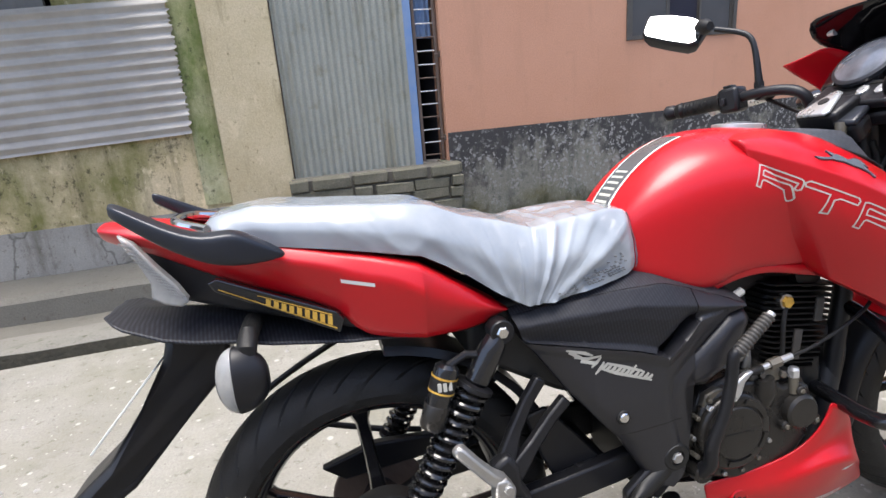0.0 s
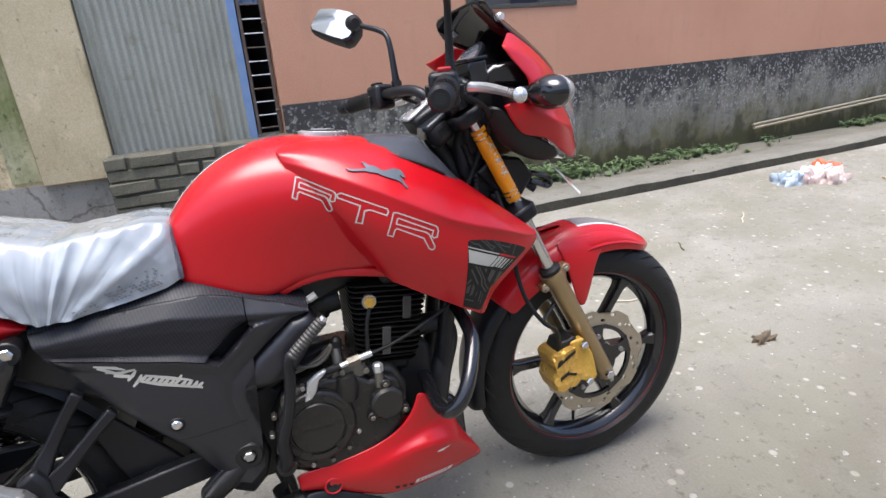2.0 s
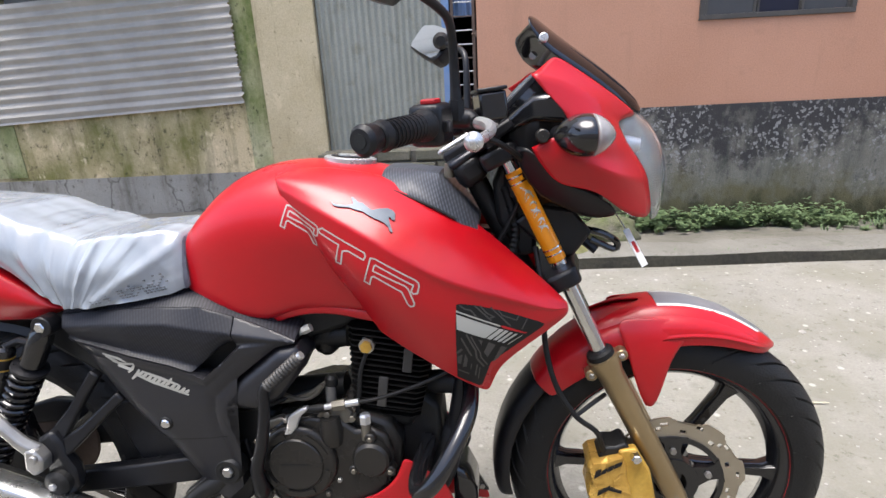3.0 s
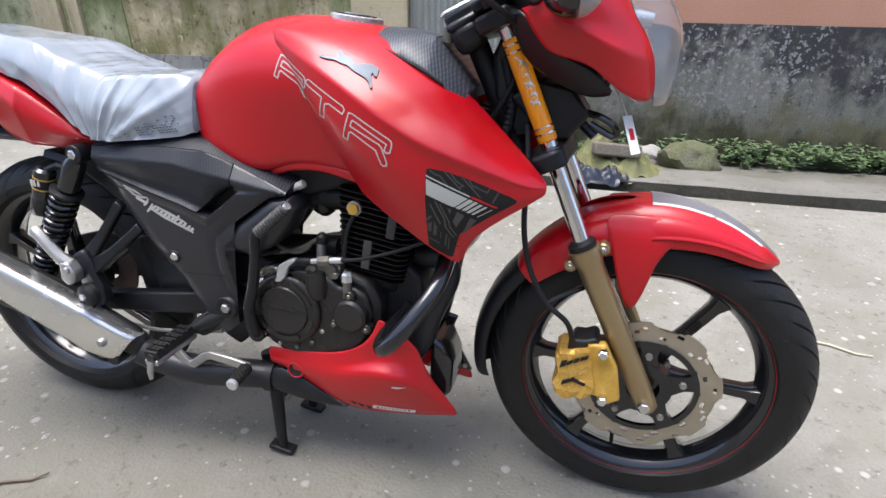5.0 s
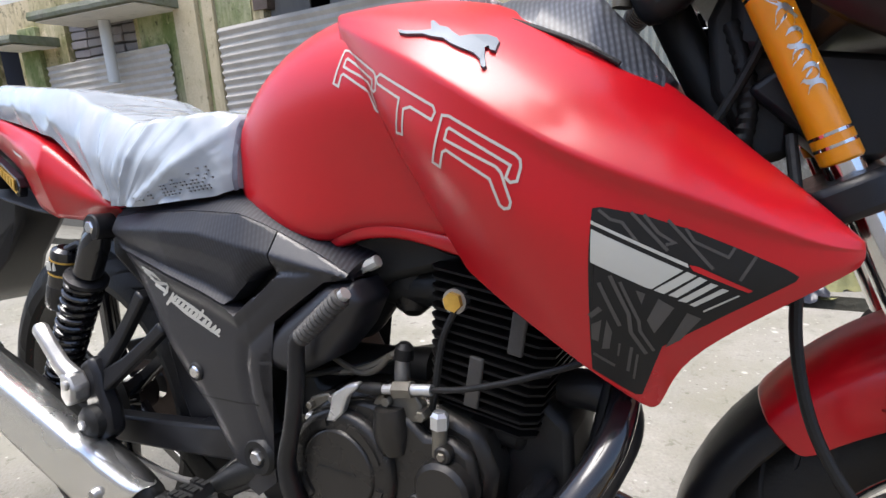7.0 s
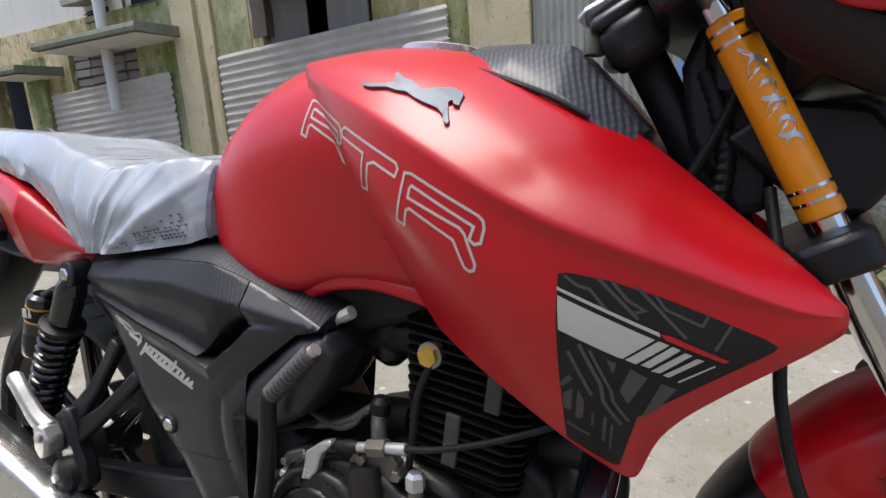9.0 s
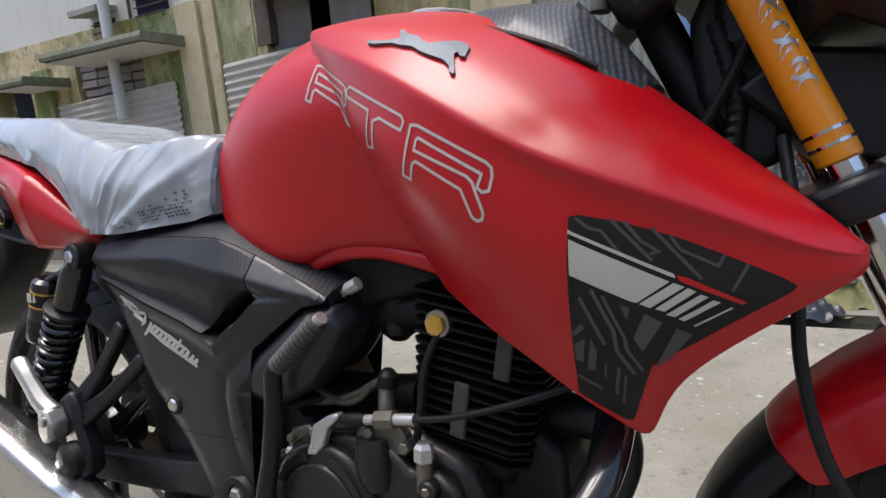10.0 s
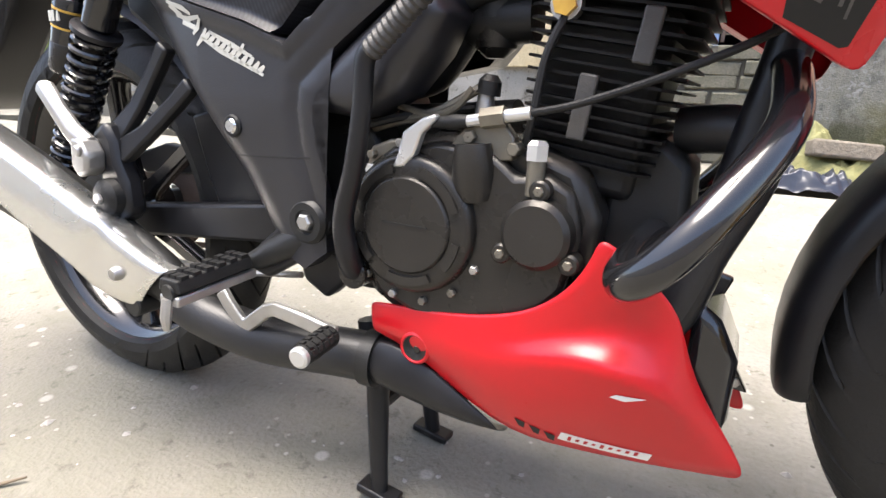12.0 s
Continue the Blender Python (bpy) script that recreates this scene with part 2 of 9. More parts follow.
def dado_mat():
    """Cement dado: pale grey below, black crust with flaked-off white spots above, moss along the foot."""
    m = wall_mat("weathered_dado", (0.165, 0.157, 0.133), (0.25, 0.238, 0.205), (0.050, 0.060, 0.050), 0.7, 2.6, bump=0.5, speck=0.9)
    n, l = m.node_tree.nodes, m.node_tree.links
    b = n["Principled BSDF"]
    src = b.inputs["Base Color"].links[0].from_socket
    co = n["Texture Coordinate"]
    sep = n.new("ShaderNodeSeparateXYZ")
    l.new(co.outputs["Object"], sep.inputs[0])

    def math2(op, a, c):
        t = n.new("ShaderNodeMath")
        t.operation = op
        for i, v in enumerate((a, c)):
            if isinstance(v, (int, float)):
                t.inputs[i].default_value = v
            else:
                l.new(v, t.inputs[i])
        return t.outputs[0]

    def ramp(v, lo, hi, top=1.0):
        r = n.new("ShaderNodeMapRange")
        r.inputs[1].default_value, r.inputs[2].default_value, r.inputs[3].default_value, r.inputs[4].default_value = lo, hi, 0, top
        l.new(v, r.inputs[0])
        return r.outputs[0]

    def cloud(sc, stretch=(1, 1, 1)):
        mp, t = n.new("ShaderNodeMapping"), n.new("ShaderNodeTexNoise")
        mp.inputs["Scale"].default_value = stretch
        t.inputs["Scale"].default_value, t.inputs["Detail"].default_value, t.inputs["Roughness"].default_value = sc, 8, 0.65
        l.new(co.outputs["Object"], mp.inputs[0])
        l.new(mp.outputs[0], t.inputs["Vector"])
        return t.outputs[0]

    def over(src, fac, colour):
        mx = n.new("ShaderNodeMix")
        mx.data_type = "RGBA"
        l.new(fac, mx.inputs[0])
        l.new(src, mx.inputs[6])
        mx.inputs[7].default_value = (*colour, 1)
        return mx.outputs[2]

    z = sep.outputs[2]
    # black crust, ragged towards the middle of the dado
    crust = ramp(math2("ADD", math2("MULTIPLY", z, 0.62), math2("ADD", math2("MULTIPLY", cloud(2.2, (1, 1, 0.9)), 0.7), math2("MULTIPLY", cloud(13, (1, 1, 0.7)), 0.75))), 0.93, 1.10, 0.92)
    src = over(src, crust, (0.042, 0.040, 0.042))
    # flaked spots
    v = n.new("ShaderNodeTexVoronoi")
    v.inputs["Scale"].default_value = 33
    wob = n.new("ShaderNodeTexNoise")
    wob.inputs["Scale"].default_value, wob.inputs["Detail"].default_value = 22, 4
    l.new(co.outputs["Object"], wob.inputs["Vector"])
    bend = n.new("ShaderNodeMix")
    bend.data_type = "VECTOR"
    bend.inputs[0].default_value = 0.085
    l.new(co.outputs["Object"], bend.inputs[4])
    l.new(wob.outputs["Color"], bend.inputs[5])
    l.new(bend.outputs[1], v.inputs["Vector"])
    spot = math2("MULTIPLY", ramp(math2("ADD", v.outputs["Distance"], math2("MULTIPLY", cloud(14), 0.5)), 0.66, 0.52), ramp(math2("SUBTRACT", cloud(2.6), math2("MULTIPLY", math2("ABSOLUTE", math2("SUBTRACT", z, 0.50), 0.0), 0.5)), 0.32, 0.46, 0.92))
    src = over(src, spot, (0.27, 0.265, 0.255))
    # moss along the foot
    src = over(src, ramp(math2("SUBTRACT", math2("MULTIPLY", cloud(2.8), 1.0), math2("MULTIPLY", z, 0.9)), 0.26, 0.50, 0.85), (0.115, 0.105, 0.050))
    src = over(src, ramp(math2("SUBTRACT", cloud(4.5, (1, 1, 0.6)), math2("MULTIPLY", z, 0.8)), 0.40, 0.52, 0.8), (0.045, 0.045, 0.024))
    l.new(src, b.inputs["Base Color"])
    return m


DADO = dado_mat()
YELLOW = wall_mat("yellow_wall", (0.67, 0.55, 0.36), (0.57, 0.45, 0.255), (0.06, 0.055, 0.032), 0.55, 2.5, moss=(0.14, 0.145, 0.035), speck=1.0)
YELLOWCLEAN = wall_mat("yellow_pillar", (0.58, 0.49, 0.33), (0.46, 0.38, 0.23), (0.14, 0.12, 0.06), 0.3, 3.0, speck=0.5)
MOSSY = wall_mat("mossy_wall", (0.36, 0.35, 0.17), (0.55, 0.51, 0.34), (0.035, 0.038, 0.02), 0.6, 2.2, moss=(0.10, 0.14, 0.035), speck=0.9)
SLABGREY = wall_mat("mossy_slab", (0.175, 0.175, 0.135), (0.255, 0.25, 0.205), (0.045, 0.048, 0.028), 0.6, 3.0, streak=False, moss=(0.10, 0.115, 0.05), speck=0.7)
GREYPLASTER = wall_mat("grey_plaster", (0.32, 0.305, 0.275), (0.42, 0.40, 0.36), (0.065, 0.055, 0.04), 0.45, 3.0)


def cracked(m, scale, colour):
    """Dark crack lines over a plaster."""
    n, l = m.node_tree.nodes, m.node_tree.links
    b = n["Principled BSDF"]
    src = b.inputs["Base Color"].links[0].from_socket
    co, wob, bend, v, r, mx = n["Texture Coordinate"], n.new("ShaderNodeTexNoise"), n.new("ShaderNodeMix"), n.new("ShaderNodeTexVoronoi"), n.new("ShaderNodeMapRange"), n.new("ShaderNodeMix")
    wob.inputs["Scale"].default_value, wob.inputs["Detail"].default_value = 7, 5
    bend.data_type, mx.data_type, v.feature = "VECTOR", "RGBA", "DISTANCE_TO_EDGE"
    bend.inputs[0].default_value = 0.12
    v.inputs["Scale"].default_value = scale
    l.new(co.outputs["Object"], wob.inputs["Vector"])
    l.new(co.outputs["Object"], bend.inputs[4])
    l.new(wob.outputs["Color"], bend.inputs[5])
    l.new(bend.outputs[1], v.inputs["Vector"])
    r.inputs[1].default_value, r.inputs[2].default_value, r.inputs[3].default_value, r.inputs[4].default_value = 0.006, 0.020, 0.5, 0
    l.new(v.outputs["Distance"], r.inputs[0])
    l.new(r.outputs[0], mx.inputs[0])
    l.new(src, mx.inputs[6])
    mx.inputs[7].default_value = (*colour, 1)
    l.new(mx.outputs[2], b.inputs["Base Color"])
    return m


PLINTH = cracked(wall_mat("cracked_plinth", (0.27, 0.255, 0.225), (0.40, 0.38, 0.34), (0.075, 0.065, 0.045), 0.6, 3.0, speck=0.8), 2.4, (0.045, 0.042, 0.035))
PALEWALL = wall_mat("pale_upper_wall", (0.69, 0.66, 0.60), (0.60, 0.575, 0.52), (0.33, 0.32, 0.30), 0.25, 0.9)
CONCRETE = wall_mat("kerb_concrete", (0.155, 0.149, 0.128), (0.23, 0.22, 0.19), (0.085, 0.085, 0.055), 0.6, 3.0, streak=False, speck=0.8)
APRON = wall_mat("cement_apron", (0.135, 0.128, 0.108), (0.175, 0.165, 0.14), (0.060, 0.045, 0.025), 0.45, 2.0, streak=False, speck=0.5)
SOIL = wall_mat("ledge_soil", (0.135, 0.125, 0.10), (0.21, 0.20, 0.168), (0.07, 0.085, 0.04), 0.75, 3.0, streak=False, speck=0.8)
TIN = mat("tin_sheet", (0.52, 0.485, 0.43), 0.68, 0.0, (0.37, 0.335, 0.29), 5, 1, fine=0.12, bscale=40, rvar=0.08)
TINDOOR = wall_mat("tin_door_sheet", (0.26, 0.27, 0.235), (0.34, 0.345, 0.30), (0.16, 0.145, 0.095), 0.5, 2.0, rough=0.6, bump=0.05)
BLUE = mat("blue_frame_paint", (0.12, 0.22, 0.42), 0.5, 0.1, (0.20, 0.27, 0.40), 12, 1)
RUST = mat("rusty_iron", (0.16, 0.12, 0.10), 0.7, 0.4, (0.10, 0.075, 0.06), 15, 1, bump=0.2)
BRICK = mat("mossy_brick", (0.105, 0.104, 0.070), 0.9, 0.0, (0.170, 0.155, 0.118), 9, 1, bump=0.5, bscale=90, fine=0.3)
MORTAR = mat("dark_mortar", (0.075, 0.072, 0.06), 0.95, 0.0, (0.12, 0.11, 0.09), 12, 1, bump=0.4)
# near-black colour stands for the missing light inside rooms and openings
ROOMSHADE = mat("room_shade_black", (0.010, 0.012, 0.03), 0.9, 0.0, (0.02, 0.02, 0.03), 3, 1)
LEAF = mat("weed_leaf", (0.075, 0.125, 0.045), 0.6, 0.0, (0.14, 0.19, 0.085), 30, 1)

# ---- mesh helpers ----
def obj(name, bm, material, parent=None, label="", smooth=True, sub=0, bevel=0.0, angle=35):
    """Link a bmesh as one mesh object."""
    me = bpy.data.meshes.new(name)
    bmesh.ops.recalc_face_normals(bm, faces=bm.faces)
    bm.to_mesh(me)
    bm.free()
    for m in material if isinstance(material, (list, tuple)) else [material]:
        me.materials.append(m)
    ob = new(name, me)
    if smooth:
        me.shade_smooth()
        if not sub:
            me.set_sharp_from_angle(angle=radians(angle))
    if bevel:
        b = ob.modifiers.new("bevel", "BEVEL")
        b.width, b.segments, b.limit_method, b.angle_limit = bevel, 2, "ANGLE", radians(40)
    if sub:
        s = ob.modifiers.new("subsurf", "SUBSURF")
        s.levels = s.render_levels = sub
    if parent:
        ob.parent = parent
    if label:
        tagged(ob, label)
    return ob


def part(name, bm, material, parent, label="", **kw):
    return obj(name, bm, material, parent, label, **kw)


def add_grid(bm, rows, close_u=False, close_v=False, mi=0):
    """Quads over rows of points; returns the vertices."""
    vs = [[bm.verts.new(p) for p in r] for r in rows]
    nu, nv = len(rows), len(rows[0])
    for i in range(nu if close_u else nu - 1):
        for j in range(nv if close_v else nv - 1):
            f = bm.faces.new((vs[i][j], vs[(i + 1) % nu][j], vs[(i + 1) % nu][(j + 1) % nv], vs[i][(j + 1) % nv]))
            f.material_index = mi
    return vs


def loft(sections, caps=True):
    """Skin over closed sections."""
    bm = bmesh.new()
    vs = add_grid(bm, sections, False, True)
    if caps:
        bm.faces.new(vs[0])
        bm.faces.new(reversed(vs[-1]))
    return bm


def smooth_path(pts, n=8):
    """Catmull-Rom through the points."""
    p = [Vector(q) for q in pts]
    p = [2 * p[0] - p[1], *p, 2 * p[-1] - p[-2]]
    out = []
    for i in range(1, len(p) - 2):
        for k in range(n):
            t = k / n
            a, b, c, d = p[i - 1:i + 3]
            out.append(0.5 * (2 * b + (c - a) * t + (2 * a - 5 * b + 4 * c - d) * t * t + (3 * b - a - 3 * c + d) * t ** 3))
    return [*out, p[-2]]


def add_tube(bm, pts, r, seg=12, caps=True, mi=0):
    """A round tube along the points; r is a number or one for each point."""
    pts = [Vector(p) for p in pts]
    rs = r if isinstance(r, (list, tuple)) else [r] * len(pts)
    rows, ref = [], None
    for i, p in enumerate(pts):
        d = (pts[min(i + 1, len(pts) - 1)] - pts[max(i - 1, 0)]).normalized()
        if ref is None:
            ref = d.orthogonal().normalized()
        ref = (ref - d * ref.dot(d)).normalized()
        s = d.cross(ref)
        rows.append([p + (ref * math.cos(a) + s * math.sin(a)) * rs[i] for a in (2 * math.pi * k / seg for k in range(seg))])
    vs = add_grid(bm, rows, False, True, mi)
    if caps:
        bm.faces.new(vs[0]).material_index = mi
        bm.faces.new(reversed(vs[-1])).material_index = mi
    return bm


def tube(pts, r, seg=12, smooth=0, caps=True):
    if smooth:
        if isinstance(r, (list, tuple)):
            n = len(pts)
            r = [r[min(int(i / smooth), n - 1)] + (r[min(int(i / smooth) + 1, n - 1)] - r[min(int(i / smooth), n - 1)]) * (i % smooth) / smooth for i in range((n - 1) * smooth + 1)]
        pts = smooth_path(pts, smooth)
    return add_tube(bmesh.new(), pts, r, seg, caps)


def add_box(bm, lo, hi, m=None, mi=0):
    c = [Vector((x, y, z)) for x in (lo[0], hi[0]) for y in (lo[1], hi[1]) for z in (lo[2], hi[2])]
    v = [bm.verts.new(m @ p if m else p) for p in c]
    for q in ((0, 1, 3, 2), (4, 6, 7, 5), (0, 4, 5, 1), (2, 3, 7, 6), (0, 2, 6, 4), (1, 5, 7, 3)):
        bm.faces.new([v[i] for i in q]).material_index = mi
    return bm


def box(lo, hi, m=None):
    return add_box(bmesh.new(), lo, hi, m)


def add_plate(bm, poly, y0, y1, mi=0):
    """A polygon in the xz plane, thick from y0 to y1 (numbers, or functions of x and z)."""
    f0 = y0 if callable(y0) else (lambda x, z: y0)
    f1 = y1 if callable(y1) else (lambda x, z: y1)
    a = [bm.verts.new((x, f0(x, z), z)) for x, z in poly]
    b = [bm.verts.new((x, f1(x, z), z)) for x, z in poly]
    n = len(poly)
    bm.faces.new(a).material_index = mi
    bm.faces.new(reversed(b)).material_index = mi
    for i in range(n):
        bm.faces.new((a[i], b[i], b[(i + 1) % n], a[(i + 1) % n])).material_index = mi
    return bm


def plate(poly, y0, y1):
    return add_plate(bmesh.new(), poly, y0, y1)


def add_lathe(bm, profile, c, seg=64, mi=0, close=True):
    """Turn a profile of (radius, y) round the y axis through c."""
    rows = [[(c[0] + r * math.cos(a), c[1] + y, c[2] + r * math.sin(a)) for r, y in profile] for a in (2 * math.pi * k / seg for k in range(seg))]
    add_grid(bm, rows, True, close, mi)
    return bm


def lathe(profile, c, seg=64, close=True):
    return add_lathe(bmesh.new(), profile, c, seg, 0, close)


def disc(c, r, y0, y1, seg=40, bev=0.002):
    """A round boss on an axis along y, with a chamfered rim (y0: outer face)."""
    s = 1 if y1 > y0 else -1
    return lathe([(0.0005, y0), (r - bev, y0), (r, y0 + s * bev), (r, y1), (0.0005, y1)], (c[0], 0, c[1]), seg)


def shell(rows, thick, mi=0, inward=(0, 1, 0)):
    """A thick sheet over a grid of points, its back pushed by thick along inward."""
    bm = bmesh.new()
    d = Vector(inward) * thick
    front = add_grid(bm, rows, mi=mi)
    back = add_grid(bm, [[Vector(p) + d for p in r] for r in rows], mi=mi)
    edge = lambda g: [*g[0], *[r[-1] for r in g[1:]], *reversed(g[-1][:-1]), *[r[0] for r in reversed(g[1:-1])]]
    a, b = edge(front), edge(back)
    for i in range(len(a)):
        bm.faces.new((a[i], a[(i + 1) % len(a)], b[(i + 1) % len(a)], b[i])).material_index = mi
    return bm


def creased(bm, lines, sharp=0.85):
    """Crease the edges that run along the given rows of points, so that smoothing keeps them."""
    layer = bm.edges.layers.float.get("crease_edge") or bm.edges.layers.float.new("crease_edge")
    key = lambda p: (round(p[0], 5), round(p[1], 5), round(p[2], 5))
    pairs = {frozenset((key(r[i]), key(r[i + 1]))) for r in lines for i in range(len(r) - 1)}
    for e in bm.edges:
        if frozenset((key(e.verts[0].co), key(e.verts[1].co))) in pairs:
            e[layer] = sharp
    return bm


def lerp(a, b, t):
    return a + (b - a) * t


def interp(xs, ys, x):
    return float(np.interp(x, xs, ys))

# ---- the lane ----
ENV = pose(0, 0, 0, 0, 0, 2.6)


def lane(name, bm, material, label, category, kind="structure", **kw):
    ob = obj(name, bm, material, None, label, **kw)
    ob.matrix_world = ENV
    return tagged(ob, category=category, kind=kind)


WALL_Y, LEFT_Y = 2.90, 2.98
KERB_Y = 1.81


def pierced(x0, x1, z0, z1, y0, y1, holes=()):
    """A wall slab with real openings (xa, xb, za, zb)."""
    xs = sorted({x0, x1, *[h[i] for h in holes for i in (0, 1)]})
    zs = sorted({z0, z1, *[h[i] for h in holes for i in (2, 3)]})
    solid = lambda i, j: 0 <= i < len(xs) - 1 and 0 <= j < len(zs) - 1 and not any(
        h[0] <= (xs[i] + xs[i + 1]) / 2 <= h[1] and h[2] <= (zs[j] + zs[j + 1]) / 2 <= h[3] for h in holes)
    bm = bmesh.new()
    q = lambda *p: bm.faces.new([bm.verts.new(v) for v in p])
    for i in range(len(xs) - 1):
        for j in range(len(zs) - 1):
            if not solid(i, j):
                continue
            a, b, c, d = xs[i], xs[i + 1], zs[j], zs[j + 1]
            q((a, y0, c), (b, y0, c), (b, y0, d), (a, y0, d))
            q((a, y1, c), (a, y1, d), (b, y1, d), (b, y1, c))
            if not solid(i - 1, j):
                q((a, y0, c), (a, y0, d), (a, y1, d), (a, y1, c))
            if not solid(i + 1, j):
                q((b, y0, c), (b, y1, c), (b, y1, d), (b, y0, d))
            if not solid(i, j - 1):
                q((a, y0, c), (a, y1, c), (b, y1, c), (b, y0, c))
            if not solid(i, j + 1):
                q((a, y0, d), (b, y0, d), (b, y1, d), (a, y1, d))
    bmesh.ops.remove_doubles(bm, verts=bm.verts, dist=1e-4)
    return bm


def road_mat():
    """Worn concrete with pale stone chips, broad stains and a strip of damp and painted shade."""
    m = wall_mat("road_concrete", (0.205, 0.195, 0.168), (0.325, 0.312, 0.275), (0.115, 0.11, 0.085), 0.7, 1.3, streak=False, bump=0.4, moss=(0.19, 0.182, 0.145), speck=0.9)
    n, l = m.node_tree.nodes, m.node_tree.links
    b = n["Principled BSDF"]
    src = b.inputs["Base Color"].links[0].from_socket
    for sc, lo, hi, colour in ((20, 0.24, 0.15, (0.40, 0.39, 0.345)), (48, 0.20, 0.12, (0.38, 0.37, 0.33)), (40, 0.14, 0.09, (0.11, 0.10, 0.085))):
        co, v = n["Texture Coordinate"], n.new("ShaderNodeTexVoronoi")
        v.inputs["Scale"].default_value = sc
        nz = n.new("ShaderNodeTexNoise")
        nz.inputs["Scale"].default_value = 55
        mixv = n.new("ShaderNodeMix")
        mixv.data_type = "VECTOR"
        mixv.inputs[0].default_value = 0.028
        l.new(co.outputs["Object"], mixv.inputs[4])
        l.new(nz.outputs["Color"], mixv.inputs[5])
        l.new(mixv.outputs[1], v.inputs["Vector"])
        r = n.new("ShaderNodeMapRange")
        r.inputs[1].default_value, r.inputs[2].default_value, r.inputs[3].default_value, r.inputs[4].default_value = lo, hi, 0, 0.8
        l.new(v.outputs["Distance"], r.inputs[0])
        sel = n.new("ShaderNodeMath")
        sel.operation = "GREATER_THAN"
        sel.inputs[1].default_value = 0.80
        sep = n.new("ShaderNodeSeparateColor")
        l.new(v.outputs["Color"], sep.inputs[0])
        l.new(sep.outputs[0], sel.inputs[0])
        mul = n.new("ShaderNodeMath")
        mul.operation = "MULTIPLY"
        l.new(r.outputs[0], mul.inputs[0])
        l.new(sel.outputs[0], mul.inputs[1])
        mx = n.new("ShaderNodeMix")
        mx.data_type = "RGBA"
        l.new(mul.outputs[0], mx.inputs[0])
        l.new(src, mx.inputs[6])
        mx.inputs[7].default_value = (*colour, 1)
        src = mx.outputs[2]
    # damp strip with painted-in shade round the motorcycle, mid-lane, with ragged patchy edges
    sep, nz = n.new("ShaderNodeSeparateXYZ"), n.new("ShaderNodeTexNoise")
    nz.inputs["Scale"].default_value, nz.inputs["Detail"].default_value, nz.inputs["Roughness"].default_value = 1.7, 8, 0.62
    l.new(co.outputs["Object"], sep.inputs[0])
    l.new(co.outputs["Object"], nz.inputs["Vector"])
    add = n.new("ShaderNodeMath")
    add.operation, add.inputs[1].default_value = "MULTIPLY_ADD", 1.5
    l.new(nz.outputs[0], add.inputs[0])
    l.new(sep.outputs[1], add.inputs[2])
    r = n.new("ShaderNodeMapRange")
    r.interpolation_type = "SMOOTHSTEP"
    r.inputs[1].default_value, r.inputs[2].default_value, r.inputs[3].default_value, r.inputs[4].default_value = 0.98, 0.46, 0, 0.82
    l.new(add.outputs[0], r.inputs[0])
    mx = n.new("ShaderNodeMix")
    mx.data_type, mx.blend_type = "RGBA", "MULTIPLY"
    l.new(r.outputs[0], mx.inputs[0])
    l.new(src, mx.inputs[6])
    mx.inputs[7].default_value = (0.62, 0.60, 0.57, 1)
    strip_rough = n.new("ShaderNodeMapRange")
    strip_rough.inputs[3].default_value, strip_rough.inputs[4].default_value = 0.9, 0.55
    l.new(r.outputs[0], strip_rough.inputs[0])
    l.new(strip_rough.outputs[0], b.inputs["Roughness"])
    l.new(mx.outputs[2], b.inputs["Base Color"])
    return m


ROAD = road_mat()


def build_ground():
    bm = bmesh.new()
    prof = [(-120, 0), (-6, 0), (KERB_Y, 0), (KERB_Y + 0.012, -0.02), (KERB_Y + 0.02, -0.16), (KERB_Y + 0.13, -0.17), (KERB_Y + 0.138, 0.008), (KERB_Y + 0.16, 0.018), (2.2, 0.005), (2.55, -0.06), (2.95, -0.13), (3.4, -0.13), (120, -0.13)]
    xs = [-120, -20, *[-6 + 0.1 * i for i in range(181)], 40, 120]
    rows = []
    for x in xs:
        w = noise.noise((x * 1.3, 0, 0)) * 0.012 + noise.noise((x * 6, 3, 0)) * 0.006
        row = []
        for i, (y, z) in enumerate(prof):
            e = w if 2 <= i <= 8 and abs(x) < 13 else 0
            dz = noise.noise((x * 3, y * 3, 1)) * 0.014 if 6 <= i <= 10 and abs(x) < 13 else 0
            row.append((x, y + e * (1 if i < 6 else 1.3), z + dz))
        rows.append(row)
    vs = add_grid(bm, rows)
    for f in bm.faces:
        y = sum(v.co.y for v in f.verts) / len(f.verts)
        zc = sum(v.co.z for v in f.verts) / len(f.verts)
        f.material_index = 0 if y < KERB_Y - 0.01 else (3 if y < KERB_Y + 0.145 and zc < -0.03 else (1 if y < KERB_Y + 0.3 else (4 if sum(v.co.x for v in f.verts) / len(f.verts) < -0.05 else 2)))
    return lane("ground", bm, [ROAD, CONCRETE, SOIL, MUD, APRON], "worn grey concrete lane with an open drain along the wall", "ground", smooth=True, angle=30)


build_ground()

